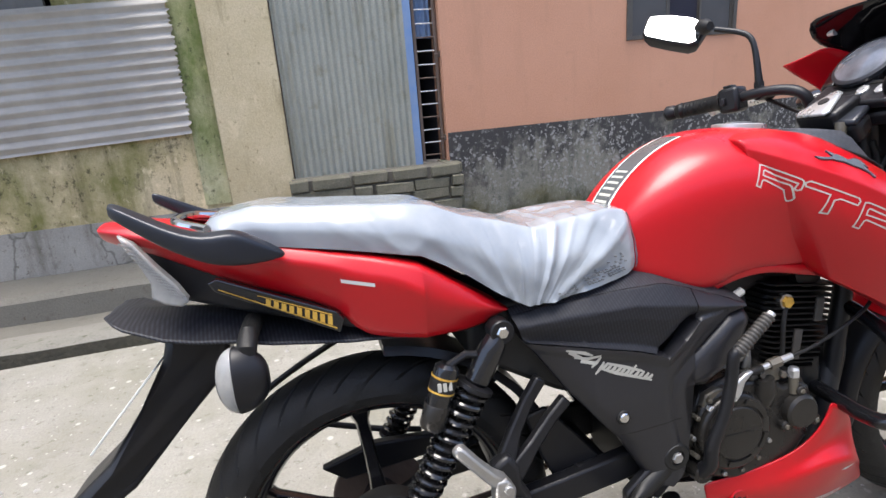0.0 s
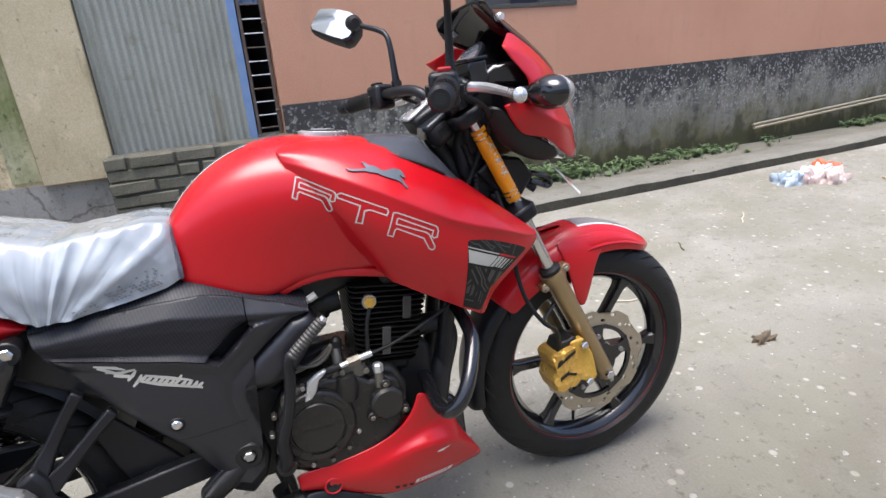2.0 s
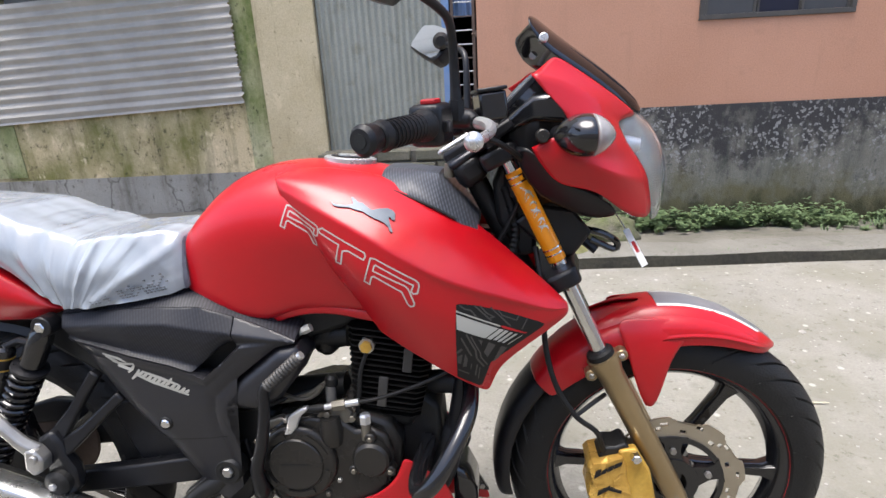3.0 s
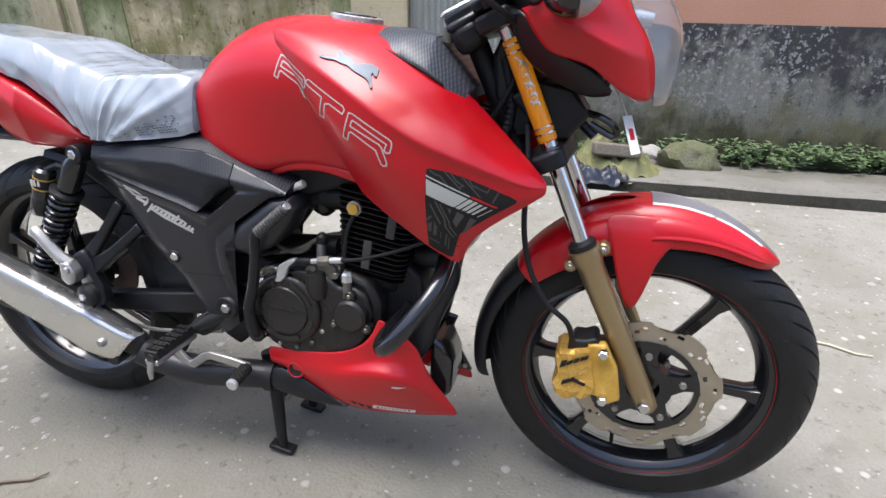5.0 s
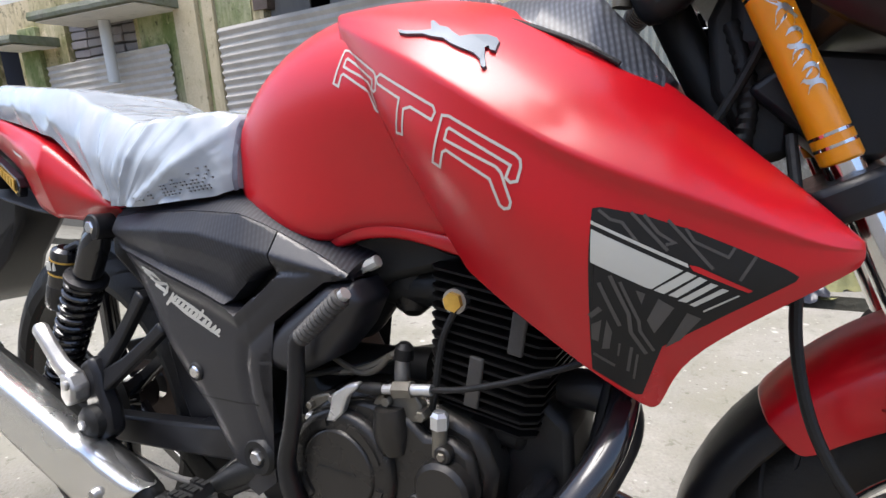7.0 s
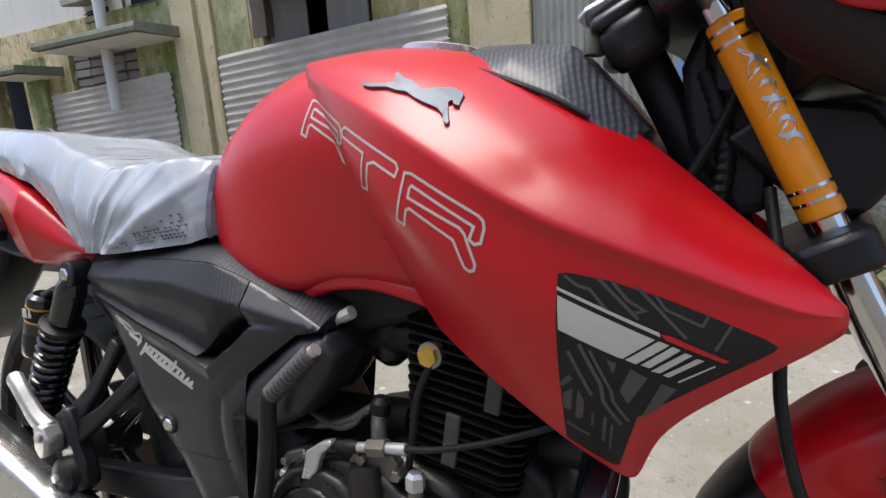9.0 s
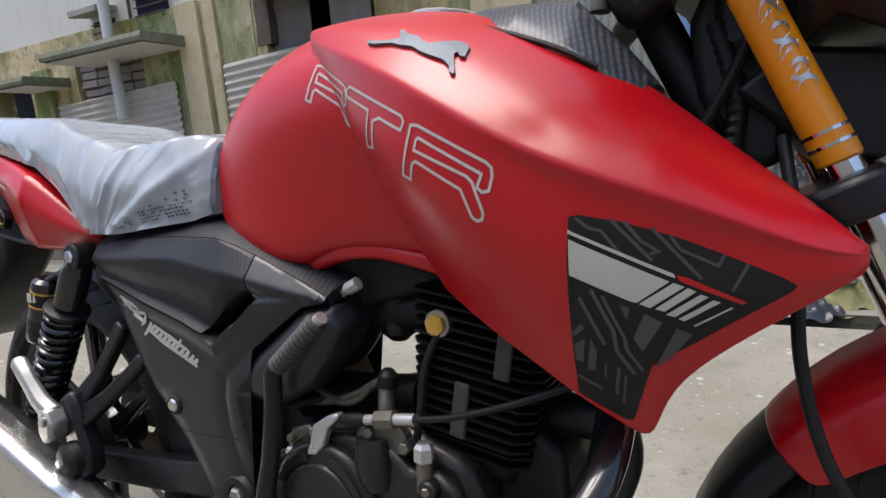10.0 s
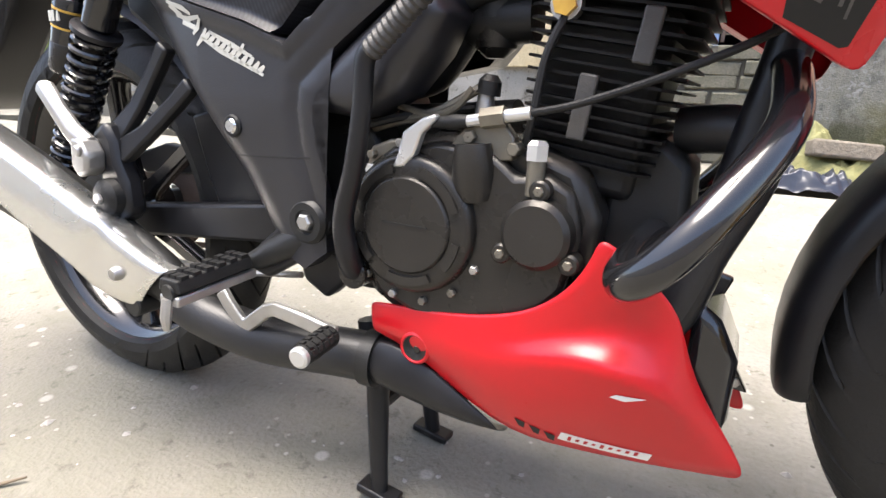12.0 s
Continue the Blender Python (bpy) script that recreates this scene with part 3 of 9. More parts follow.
# walls of the houses along the lane
WIN = (2.40, 3.34, 1.215, 2.15)
lane("wall_pink", pierced(1.02, 40, -0.3, 4.2, WALL_Y, WALL_Y + 0.22, [WIN]), PINK, "salmon pink painted plaster house wall", "wall", smooth=False)
lane("trim_dado", box((1.024, WALL_Y - 0.014, -0.32), (40, WALL_Y - 0.002, 0.70)), DADO, "blackened, flaking cement dado below the pink wall", "wall", smooth=False)
HOLES = [(-2.16, -1.16, 1.05, 1.99), (-4.6, -3.62, 1.0, 1.80), (-6.1, -5.4, 1.0, 1.70)]
lane("wall_yellow", pierced(-9, -0.42, -0.3, 2.06, LEFT_Y, LEFT_Y + 0.2, HOLES), YELLOW, "stained yellow lime-washed wall with moss", "wall", smooth=False)
lane("wall_plinth", box((-9, LEFT_Y - 0.012, -0.32), (-0.09, LEFT_Y - 0.002, 0.375)), PLINTH, "cracked grey cement plinth under the yellow wall", "wall", smooth=False)
lane("wall_over_door", box((-0.02, LEFT_Y, 2.25), (1.02, LEFT_Y + 0.2, 4.2)), PINK, "pink plaster over the tin door", "wall", smooth=False)
lane("wall_under_door", box((-0.10, LEFT_Y, -0.3), (1.02, LEFT_Y + 0.2, 0.5)), GREYPLASTER, "grey plaster under the door", "wall", smooth=False)
lane("wall_upper", pierced(-9, -0.02, 2.06, 6.5, LEFT_Y + 0.03, LEFT_Y + 0.25, []), PALEWALL, "pale plaster of the storey above", "wall", smooth=False)
# room shells behind the walls, their interior shade put into the colour
lane("wall_room_back", box((-9, LEFT_Y + 1.6, -0.3), (1.02, LEFT_Y + 1.8, 4)), ROOMSHADE, "wall coloured near black for the unlit room behind the openings", "wall", smooth=False)
lane("wall_room_side", box((3.9, WALL_Y + 0.22, 0.3), (4.0, WALL_Y + 1.6, 3)), ROOMSHADE, "wall coloured near black for the unlit room behind the window", "wall", smooth=False)
lane("wall_window_back", box((1.9, WALL_Y + 1.5, 0.3), (4.0, WALL_Y + 1.6, 3)), ROOMSHADE, "wall coloured near black for the unlit room behind the window", "wall", smooth=False)
lane("pillar_1", box((-0.42, LEFT_Y - 0.06, 0.375), (-0.02, LEFT_Y + 0.2, 4.0)), YELLOWCLEAN, "cream lime-washed gate pillar", "pillar", smooth=True, bevel=0.006)
# the other side of the lane, behind the camera
lane("wall_opposite", box((-40, -4.6, -0.2), (40, -4.4, 2.6)), PALEWALL, "pale plaster wall across the lane", "wall", smooth=False)
lane("ceiling_room", box((-9, LEFT_Y + 0.25, 2.28), (1.02, LEFT_Y + 1.6, 2.36)), ROOMSHADE, "ceiling coloured near black for the unlit rooms behind", "ceiling", smooth=False)
lane("ceiling_window_room", box((1.2, WALL_Y + 0.22, 2.9), (3.9, WALL_Y + 1.5, 3.0)), ROOMSHADE, "ceiling coloured near black for the unlit room behind the window", "ceiling", smooth=False)
lane("wall_room_partition", box((1.02, WALL_Y + 0.22, -0.3), (1.2, LEFT_Y + 1.6, 3.0)), ROOMSHADE, "partition coloured near black for the unlit rooms", "wall", smooth=False)

# ---- the motorcycle ----
from mathutils.bvhtree import BVHTree

bike = tagged(new("motorcycle"), "matt red street motorcycle with black trim standing on its stand", "motorcycle")
bike.matrix_world = pose(0, 0, 0, -6.0, 0, 0)
REAR, FRONT = (0.0, 0.302), (1.304, 0.297)
HEAD = radians(26.5)


def tyre(c, r, w):
    """Tyre with a rounded crown, side walls, bead and slanting tread cuts."""
    bm = bmesh.new()
    prof = []
    for i in range(17):
        a = radians(-78 + 156 * i / 16)
        prof.append((r - w * 0.62 * (1 - math.cos(a)), w * 0.515 * math.sin(a)))
    prof = [(r - 0.077, -w * 0.36), (r - 0.070, -w * 0.47), *prof, (r - 0.070, w * 0.47), (r - 0.077, w * 0.36)]
    blocks = 34
    rows = []
    for k in range(blocks):
        for f, sunk in ((0.0, 0), (0.03, 1), (0.13, 1), (0.16, 0), (0.58, 0)):
            row = []
            for j, (pr, y) in enumerate(prof):
                reach = 9 if k % 2 else 6
                deep = 0.006 if sunk and 1 <= abs(j - 10) <= reach - 1 else 0
                a = 2 * math.pi * (k + f + abs(j - 10) * 0.26) / blocks
                row.append((c[0] + (pr - deep) * math.cos(a), y, c[1] + (pr - deep) * math.sin(a)))
            rows.append(row)
    add_grid(bm, rows, True, True)
    return bm


def rim(c, r, w):
    """Cast rim with hub and forked flat spokes."""
    bm = bmesh.new()
    add_lathe(bm, [(r, -w / 2), (r + 0.010, -w / 2 - 0.004), (r + 0.012, -w / 2 + 0.003), (r - 0.006, -w / 2 + 0.016), (r - 0.012, 0), (r - 0.006, w / 2 - 0.016), (r + 0.012, w / 2 - 0.003), (r + 0.010, w / 2 + 0.004), (r, w / 2), (r - 0.012, w / 2 - 0.012), (r - 0.022, 0), (r - 0.012, -w / 2 + 0.012)], (c[0], 0, c[1]), 96)
    add_lathe(bm, [(0.012, -0.05), (0.034, -0.05), (0.038, -0.045), (0.042, -0.02), (0.055, 0), (0.042, 0.02), (0.038, 0.05), (0.012, 0.05)], (c[0], 0, c[1]), 40)
    return bm


def spoke(c, r, a):
    """One flat cast spoke from the hub to the rim."""
    bm = bmesh.new()
    m = Matrix.Translation((c[0], 0, c[1])) @ Matrix.Rotation(-a, 4, "Y")
    rows = []
    for t, hw, hy in ((0.035, 0.019, 0.022), (0.07, 0.013, 0.017), (0.12, 0.011, 0.014), (r - 0.035, 0.012, 0.015), (r - 0.010, 0.022, 0.020)):
        rows.append([m @ Vector((t, sy * hy, sz * hw)) for sy, sz in ((-1, -0.7), (-1, 0.7), (-0.6, 1), (0.6, 1), (1, 0.7), (1, -0.7), (0.6, -1), (-0.6, -1))])
    add_grid(bm, rows, False, True)
    return bm


def build_wheels():
    for nm, c, r, w, y in (("rear_wheel", REAR, 0.305, 0.112, 0), ("front_wheel", FRONT, 0.298, 0.094, 0)):
        wheel = part(nm, rim(c, r - 0.078, w * 0.72), GLOSSBLACK, bike, "gloss black cast alloy wheel with six spokes")
        for k in range(6):
            part("spoke", spoke(c, r - 0.078, (0.995 if nm[0] == "f" else 0.62) + k * math.pi / 3), GLOSSBLACK, wheel)
        part("tyre", tyre(c, r, w), RUBBER, wheel, "black road tyre with slanting tread cuts", angle=25)
        bm = bmesh.new()
        for s in (-1, 1):
            y = s * (w * 0.36 + 0.0045)
            add_lathe(bm, [(r - 0.0745, y), (r - 0.0725, y + s * 0.0006), (r - 0.0705, y)], (c[0], 0, c[1]), 90)
        part("rim_stripe", bm, RED, wheel, "thin red rim tape")
        part("valve", tube([(c[0] - 0.03, 0, c[1] - r + 0.105), (c[0] - 0.032, -0.004, c[1] - r + 0.135)], 0.004, 8), RUBBER, wheel)


build_wheels()


def tank_top(x):
    return interp([0.43, 0.445, 0.48, 0.53, 0.585, 0.65, 0.73, 0.83, 0.90, 0.96], [0.775, 0.808, 0.850, 0.889, 0.911, 0.920, 0.915, 0.897, 0.862, 0.815], x)


def build_tank():
    """Fuel tank: broad shoulders, pinched knees, arched lower edge."""
    secs = []
    for x, sh, wide, zw, knee, low in (
            (0.428, 0.045, 0.070, 0.745, 0.070, 0.700), (0.450, 0.055, 0.088, 0.760, 0.086, 0.686), (0.490, 0.062, 0.108, 0.775, 0.104, 0.666),
            (0.540, 0.068, 0.124, 0.790, 0.112, 0.650), (0.595, 0.072, 0.134, 0.800, 0.112, 0.640), (0.640, 0.075, 0.142, 0.800, 0.110, 0.662),
            (0.700, 0.080, 0.148, 0.800, 0.112, 0.664), (0.770, 0.082, 0.150, 0.790, 0.114, 0.660), (0.840, 0.080, 0.145, 0.770, 0.112, 0.655),
            (0.900, 0.072, 0.130, 0.740, 0.100, 0.650), (0.955, 0.060, 0.100, 0.720, 0.080, 0.650)):
        t = tank_top(x)
        half = [(0.0, t), (sh * 0.62, t - 0.003), (sh, t - 0.012), (lerp(sh, wide, 0.62), lerp(t, zw, 0.30)), (wide * 0.97, lerp(t, zw, 0.62)), (wide, zw), (lerp(wide, knee, 0.7), lerp(zw, low, 0.55)), (knee, low + 0.012), (knee - 0.012, low), (0.0, low)]
        secs.append([(x, -y, z) for y, z in half] + [(x, y, z) for y, z in reversed(half[1:-1])])
    return part("fuel_tank", loft(secs), RED, bike, "matt red fuel tank", sub=2)


tank = build_tank()


def build_tank_lip():
    """The raised bead along the arch over the engine."""
    for s in (-1, 1):
        rows = []
        for x, zl, zu in ((0.592, 0.641, 0.652), (0.610, 0.641, 0.666), (0.626, 0.649, 0.673), (0.645, 0.655, 0.678), (0.679, 0.660, 0.680), (0.712, 0.659, 0.677), (0.746, 0.652, 0.671), (0.785, 0.643, 0.664), (0.82, 0.636, 0.660)):
            y = interp([0.59, 0.61, 0.66, 0.80], [0.090, 0.0975, 0.1045, 0.1070], x)
            rows.append([(x, s * (y - 0.015), zl - 0.001), (x, s * (y - 0.002), zl), (x, s * (y + 0.0005), zl + 0.003), (x, s * (y + 0.0020), lerp(zl, zu, 0.55)), (x, s * (y + 0.0010), zu - 0.002), (x, s * (y - 0.006), zu + 0.001)])
        part("tank_lip", shell(rows, -0.006 * s), RED, tank, "red beaded lower edge of the tank", sub=1)


build_tank_lip()


SHROUD = [
    # inner top, ridge, middle, lower edge
    ((0.634, -0.088, 0.896), (0.642, -0.122, 0.880), (0.722, -0.158, 0.778), (0.800, -0.140, 0.640)),
    ((0.646, -0.085, 0.901), (0.660, -0.134, 0.874), (0.736, -0.170, 0.775), (0.812, -0.145, 0.634)),
    ((0.682, -0.080, 0.909), (0.697, -0.156, 0.858), (0.762, -0.184, 0.765), (0.838, -0.152, 0.618)),
    ((0.740, -0.083, 0.905), (0.750, -0.180, 0.835), (0.806, -0.197, 0.740), (0.872, -0.157, 0.599)),
    ((0.810, -0.085, 0.892), (0.816, -0.200, 0.801), (0.858, -0.204, 0.708), (0.906, -0.158, 0.578)),
    ((0.868, -0.083, 0.868), (0.868, -0.207, 0.768), (0.893, -0.203, 0.690), (0.928, -0.156, 0.564)),
    ((0.910, -0.083, 0.845), (0.912, -0.209, 0.746), (0.921, -0.201, 0.672), (0.948, -0.152, 0.552)),
    ((0.940, -0.086, 0.824), (0.940, -0.206, 0.735), (0.946, -0.197, 0.655), (0.962, -0.147, 0.543)),
    ((0.976, -0.092, 0.795), (0.976, -0.200, 0.722), (0.975, -0.189, 0.640), (0.976, -0.140, 0.536)),
    ((0.987, -0.094, 0.786), (0.987, -0.197, 0.718), (0.985, -0.187, 0.642), (0.985, -0.150, 0.580)),
    ((1.030, -0.104, 0.748), (1.030, -0.183, 0.701), (1.029, -0.176, 0.656), (1.026, -0.160, 0.619)),
    ((1.074, -0.120, 0.710), (1.074, -0.160, 0.682), (1.074, -0.157, 0.663), (1.072, -0.152, 0.650)),
    ((1.100, -0.134, 0.684), (1.102, -0.140, 0.679), (1.102, -0.141, 0.674), (1.100, -0.140, 0.668)),
]
# the line on the tank where the shroud's rear flank starts
FLANK = [(0.643, 0.884), (0.650, 0.862), (0.657, 0.836), (0.670, 0.806), (0.691, 0.775), (0.712, 0.748), (0.735, 0.717), (0.758, 0.688), (0.768, 0.676), (0.776, 0.666)]


def skin(root, *names):
    """The finished surfaces of these parts, in the motorcycle's own frame."""
    bpy.context.view_layer.update()
    deps = bpy.context.evaluated_depsgraph_get()
    verts, polys = [], []
    for ob in root.children_recursive:
        if ob.name.split(".")[0] in names:
            me = ob.evaluated_get(deps).to_mesh()
            k = len(verts)
            verts += [v.co.copy() for v in me.vertices]
            polys += [[k + i for i in p.vertices] for p in me.polygons]
    return BVHTree.FromPolygons(verts, polys)


def build_shroud():
    """Wing-shaped shroud: a slanting rear flank off the tank, a rolled ridge with a sharp lower fold, a sunk sticker field."""
    tree = skin(bike, "fuel_tank")
    flank = []
    for x, z in FLANK:
        p, n, _, _ = tree.ray_cast(Vector((x, -0.6, z)), Vector((0, 1, 0)))
        flank.append(p + Vector((0, 0.004, 0)))
    for s in (1, -1):
        rows = [flank]
        for quad in SHROUD:
            a, b, c, d = [Vector(p) for p in quad]
            k = min(1.0, max(0.0, (b.x - 0.80) / 0.12)) * min(1.0, max(0.0, (1.10 - b.x) / 0.06))
            sunk = Vector((0, 0.0045, -0.005)) * k
            rows.append([a, a.lerp(b, 0.5) + Vector((0, -0.012, 0.008)) * (1 if b.x < 1.0 else 0.35), a.lerp(b, 0.86) + Vector((0, -0.006, 0.005)) * (0.4 + 0.6 * k) * (1 if b.x < 1.06 else 0.2), b, b.lerp(c, 0.08) + sunk, b.lerp(c, 0.5) + sunk * 0.5, c, c.lerp(d, 0.5) + Vector((0, -0.004, 0)) * (b.x < 1.0), d.lerp(c, 0.06), d])
        rows = [[*r, r[-1] + Vector((0, 0.03, 0.004))] for r in rows]
        if s < 0:
            rows = [[Vector((p.x, -p.y, p.z)) for p in r] for r in rows]
        fold = [r[3] for r in rows]
        lines = [rows[1], rows[0], fold[6:], [r[4] for r in rows[6:]], [r[9] for r in rows], [r[8] for r in rows]]
        part("tank_shroud", creased(shell(rows, 0.012 * s), lines, 0.7), RED, bike, "matt red wing-shaped shroud beside the tank", sub=2)


build_shroud()


def lay_flat(tree, x, z):
    """The point just proud of the skin beside (x, z) on the near flank."""
    p, n, _, _ = tree.ray_cast(Vector((x, -0.6, z)), Vector((0, 1, 0)))
    return p + Vector((0, -0.0012, 0))


def build_seat():
    """Stepped dual seat under a taut film with folds fanning out of its low point, and the film's gathered hem."""
    rng = random.Random(4)
    bm = bmesh.new()
    xs = [-0.215 + 0.0055 * i for i in range(123)]
    rows = []
    for x in xs:
        top = interp([-0.215, -0.19, -0.13, 0.09, 0.124, 0.167, 0.223, 0.275, 0.336, 0.414, 0.445, 0.46], [0.850, 0.872, 0.882, 0.860, 0.853, 0.833, 0.818, 0.800, 0.806, 0.812, 0.806, 0.785], x)
        low = interp([-0.215, -0.15, -0.017, 0.094, 0.155, 0.201, 0.246, 0.302, 0.428, 0.46], [0.836, 0.830, 0.806, 0.783, 0.748, 0.712, 0.684, 0.684, 0.700, 0.712], x)
        wid = interp([-0.215, -0.18, -0.10, 0.10, 0.2, 0.28, 0.38, 0.44, 0.46], [0.055, 0.090, 0.112, 0.128, 0.134, 0.136, 0.122, 0.106, 0.092], x)
        half = []
        n = 26
        for j in range(n + 1):
            u = j / n
            if u < 0.5:
                y = wid * 0.78 * (u / 0.5)
                z = top - 0.003 * (u / 0.5) ** 2
            else:
                v = (u - 0.5) / 0.5
                y = wid * (0.78 + 0.22 * math.sin(min(1, v * 1.5) * math.pi / 2)) - 0.012 * max(0, v - 0.6)
                z = lerp(top - 0.003, low, v ** 1.1)
            # folds run along rays out of the low point; sharp crests, flat valleys
            dx, dz = x - 0.252, z - 0.655
            ray = math.atan2(dx, dz)
            reach = math.exp(-(math.hypot(dx, dz) / 0.17) ** 2)
            crest = lambda k, ph: (1 - abs(math.sin(ray * k + ph + 1.4 * noise.noise((ray * 3, z * 5, 1))))) ** 2
            if dx > 0:
                reach = math.exp(-(math.hypot(dx * 0.62, dz * 0.9) / 0.17) ** 2)
            fold = reach * (0.012 * crest(6.5, 0.4) + 0.006 * crest(11.0, 1.9) + 0.002 * crest(19.0, 0.7))
            # slanting slack folds along the rear flank
            w = noise.noise((x * 9, z * 5, 4.0))
            slack = 0.0045 * (1 - abs(math.sin((x * 0.8 + (z - 0.8) * 0.9) * 34 + 3 * w))) ** 3 * max(0.0, noise.noise((x * 6, z * 4, 9)) + 0.35)
            k = 0.0022 * noise.noise((x * 16 + z * 22, u * 4, 2.0))
            side = min(1.0, max(0.0, (u - 0.3) / 0.25))
            half.append((y + (fold + slack + k) * side, z + (0.5 * fold + 1.4 * k + slack * 0.4) * (1 - side)))
        rows.append([(x, -y, z) for y, z in reversed(half)] + [(x, y, z) for y, z in half[1:]])
    vs = add_grid(bm, rows)
    bm.faces.new([r for r in vs[0]])
    bm.faces.new([r for r in reversed(vs[-1])])
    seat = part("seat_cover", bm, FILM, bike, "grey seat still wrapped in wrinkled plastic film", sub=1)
    # gathered dark hem against the tank
    hem = [[(x + 0.001 * math.sin(y * 300), y * 1.012, 0.70 + (z - 0.70) * 1.012) for x, y, z in r] for r in rows if 0.445 < r[0][0] < 0.459]
    part("seat_hem", shell(hem, 0.002, inward=(0, 0, -1)), HEM, seat, "dark gathered hem of the film")
    # the dotted vinyl that shows through the film at the front lower corner
    bm = bmesh.new()
    for i in range(24):
        for j in range(11):
            x, z = 0.290 + i * 0.0058 + 0.003 * (j % 2), 0.690 + j * 0.0046 + i * 0.0009
            if j > 1.2 + i * 0.30 * rng.random() or rng.random() < 0.3:
                continue
            y = -interp([0.28, 0.38, 0.44], [0.1385, 0.1255, 0.1095], x)
            add_box(bm, (x - 0.0017, y - 0.0006, z - 0.0010), (x + 0.0017, y + 0.002, z + 0.0010))
    part("seat_pattern", bm, mat("vinyl_dots", (0.10, 0.105, 0.115), 0.5, 0.0, (0.18, 0.19, 0.20), 40, 1), seat, "dark dotted vinyl pattern")


build_seat()


def build_tail():
    """Red tail panels, lamp, grab rails, black under-tray, hugger and plate."""
    for s in (-1, 1):
        rows = []
        for x, zt, zm, zl, w in ((-0.345, 0.874, 0.868, 0.850, 0.046), (-0.330, 0.874, 0.866, 0.846, 0.056), (-0.26, 0.866, 0.848, 0.822, 0.086), (-0.18, 0.845, 0.818, 0.779, 0.107), (-0.095, 0.822, 0.803, 0.748, 0.118), (-0.03, 0.805, 0.785, 0.716, 0.127), (-0.018, 0.802, 0.780, 0.694, 0.129), (0.005, 0.797, 0.768, 0.672, 0.133), (0.05, 0.785, 0.760, 0.664, 0.142), (0.083, 0.774, 0.738, 0.660, 0.149), (0.090, 0.771, 0.734, 0.659, 0.1495), (0.098, 0.766, 0.728, 0.659, 0.146), (0.14, 0.738, 0.706, 0.656, 0.137), (0.182, 0.709, 0.690, 0.656, 0.128), (0.226, 0.679, 0.677, 0.673, 0.119)):
            rows.append([(x, s * (w - 0.040), zt + 0.002), (x, s * (w - 0.012), zt - 0.002), (x, s * w, zm), (x, s * (w - 0.010), lerp(zm, zl, 0.5)), (x, s * (w - 0.024), zl), (x, s * (w - 0.040), zl + 0.002)])
        crest = [[r[2] for r in rows[1:11]], [r[1] for r in rows], rows[10], [r[4] for r in rows]]
        p = part("tail_panel", creased(shell(rows, -0.01 * s), crest), RED, bike, "matt red tail side panel", sub=2)
        ys = lambda x, z: s * interp([-0.20, -0.10, 0.0], [0.103, 0.116, 0.122], x)
        blade = [(-0.203, 0.783), (-0.19, 0.788), (-0.036, 0.720), (-0.026, 0.706), (-0.034, 0.688), (-0.195, 0.770)]
        part("tail_trim", plate(blade, ys, lambda x, z: ys(x, z) - s * 0.014), GLOSSBLACK, bike, "black trim blade under the tail", smooth=False, bevel=0.002)
        f = lambda u, v: (lerp(-0.192, -0.036, u), lerp(lerp(0.773, 0.692, u), lerp(0.782, 0.716, u), v))
        yo = lambda x, z: ys(x, z) + s * 0.0016
        for i in range(9):
            u0 = 0.40 + i * 0.064
            part("tail_stripe", plate([f(u0, 0.22), f(u0 + 0.040, 0.22), f(u0 + 0.048, 0.80), f(u0 + 0.008, 0.80)], yo, ys), GOLD, p, "gold ladder sticker bar", smooth=False)
        part("tail_stripe", plate([f(0.02, 0.10), f(0.99, 0.08), f(0.99, 0.16), f(0.02, 0.22)], yo, ys), GOLD, p, "gold sticker line", smooth=False)
        part("tail_stripe", plate([f(0.34, 0.86), f(0.96, 0.86), f(0.96, 0.93), f(0.34, 0.93)], yo, ys), GOLD, p, "gold sticker line", smooth=False)
        # grab rail: one blade-like casting, black horn behind, satin grey cheek in front
        def ring_at(x, y, z0, z1, d):
            zc, h = (z0 + z1) / 2, (z1 - z0) / 2
            return [(x, s * (y + d * math.copysign(abs(math.cos(a)) ** 0.45, math.cos(a))), zc + h * math.copysign(abs(math.sin(a)) ** 0.5, math.sin(a)) + (0.0 if math.cos(a) > 0 else 0.004)) for a in (radians(20 * k) for k in range(18))]
        part("grab_rail", loft([ring_at(*q) for q in ((-0.304, 0.108, 0.890, 0.903, 0.004), (-0.296, 0.110, 0.883, 0.903, 0.010), (-0.270, 0.118, 0.864, 0.889, 0.013), (-0.240, 0.127, 0.843, 0.872, 0.014), (-0.215, 0.133, 0.829, 0.860, 0.014), (-0.190, 0.137, 0.816, 0.852, 0.0135), (-0.165, 0.138, 0.810, 0.854, 0.0135), (-0.150, 0.137, 0.808, 0.853, 0.013), (-0.130, 0.134, 0.807, 0.842, 0.012), (-0.110, 0.129, 0.808, 0.827, 0.009), (-0.092, 0.123, 0.809, 0.813, 0.003))]), RAILGREY, bike, "dark satin grey pillion grab rail", sub=1)
        # lamp
        yl = lambda x, z: s * interp([-0.335, -0.30, -0.22], [0.060, 0.080, 0.106], x)
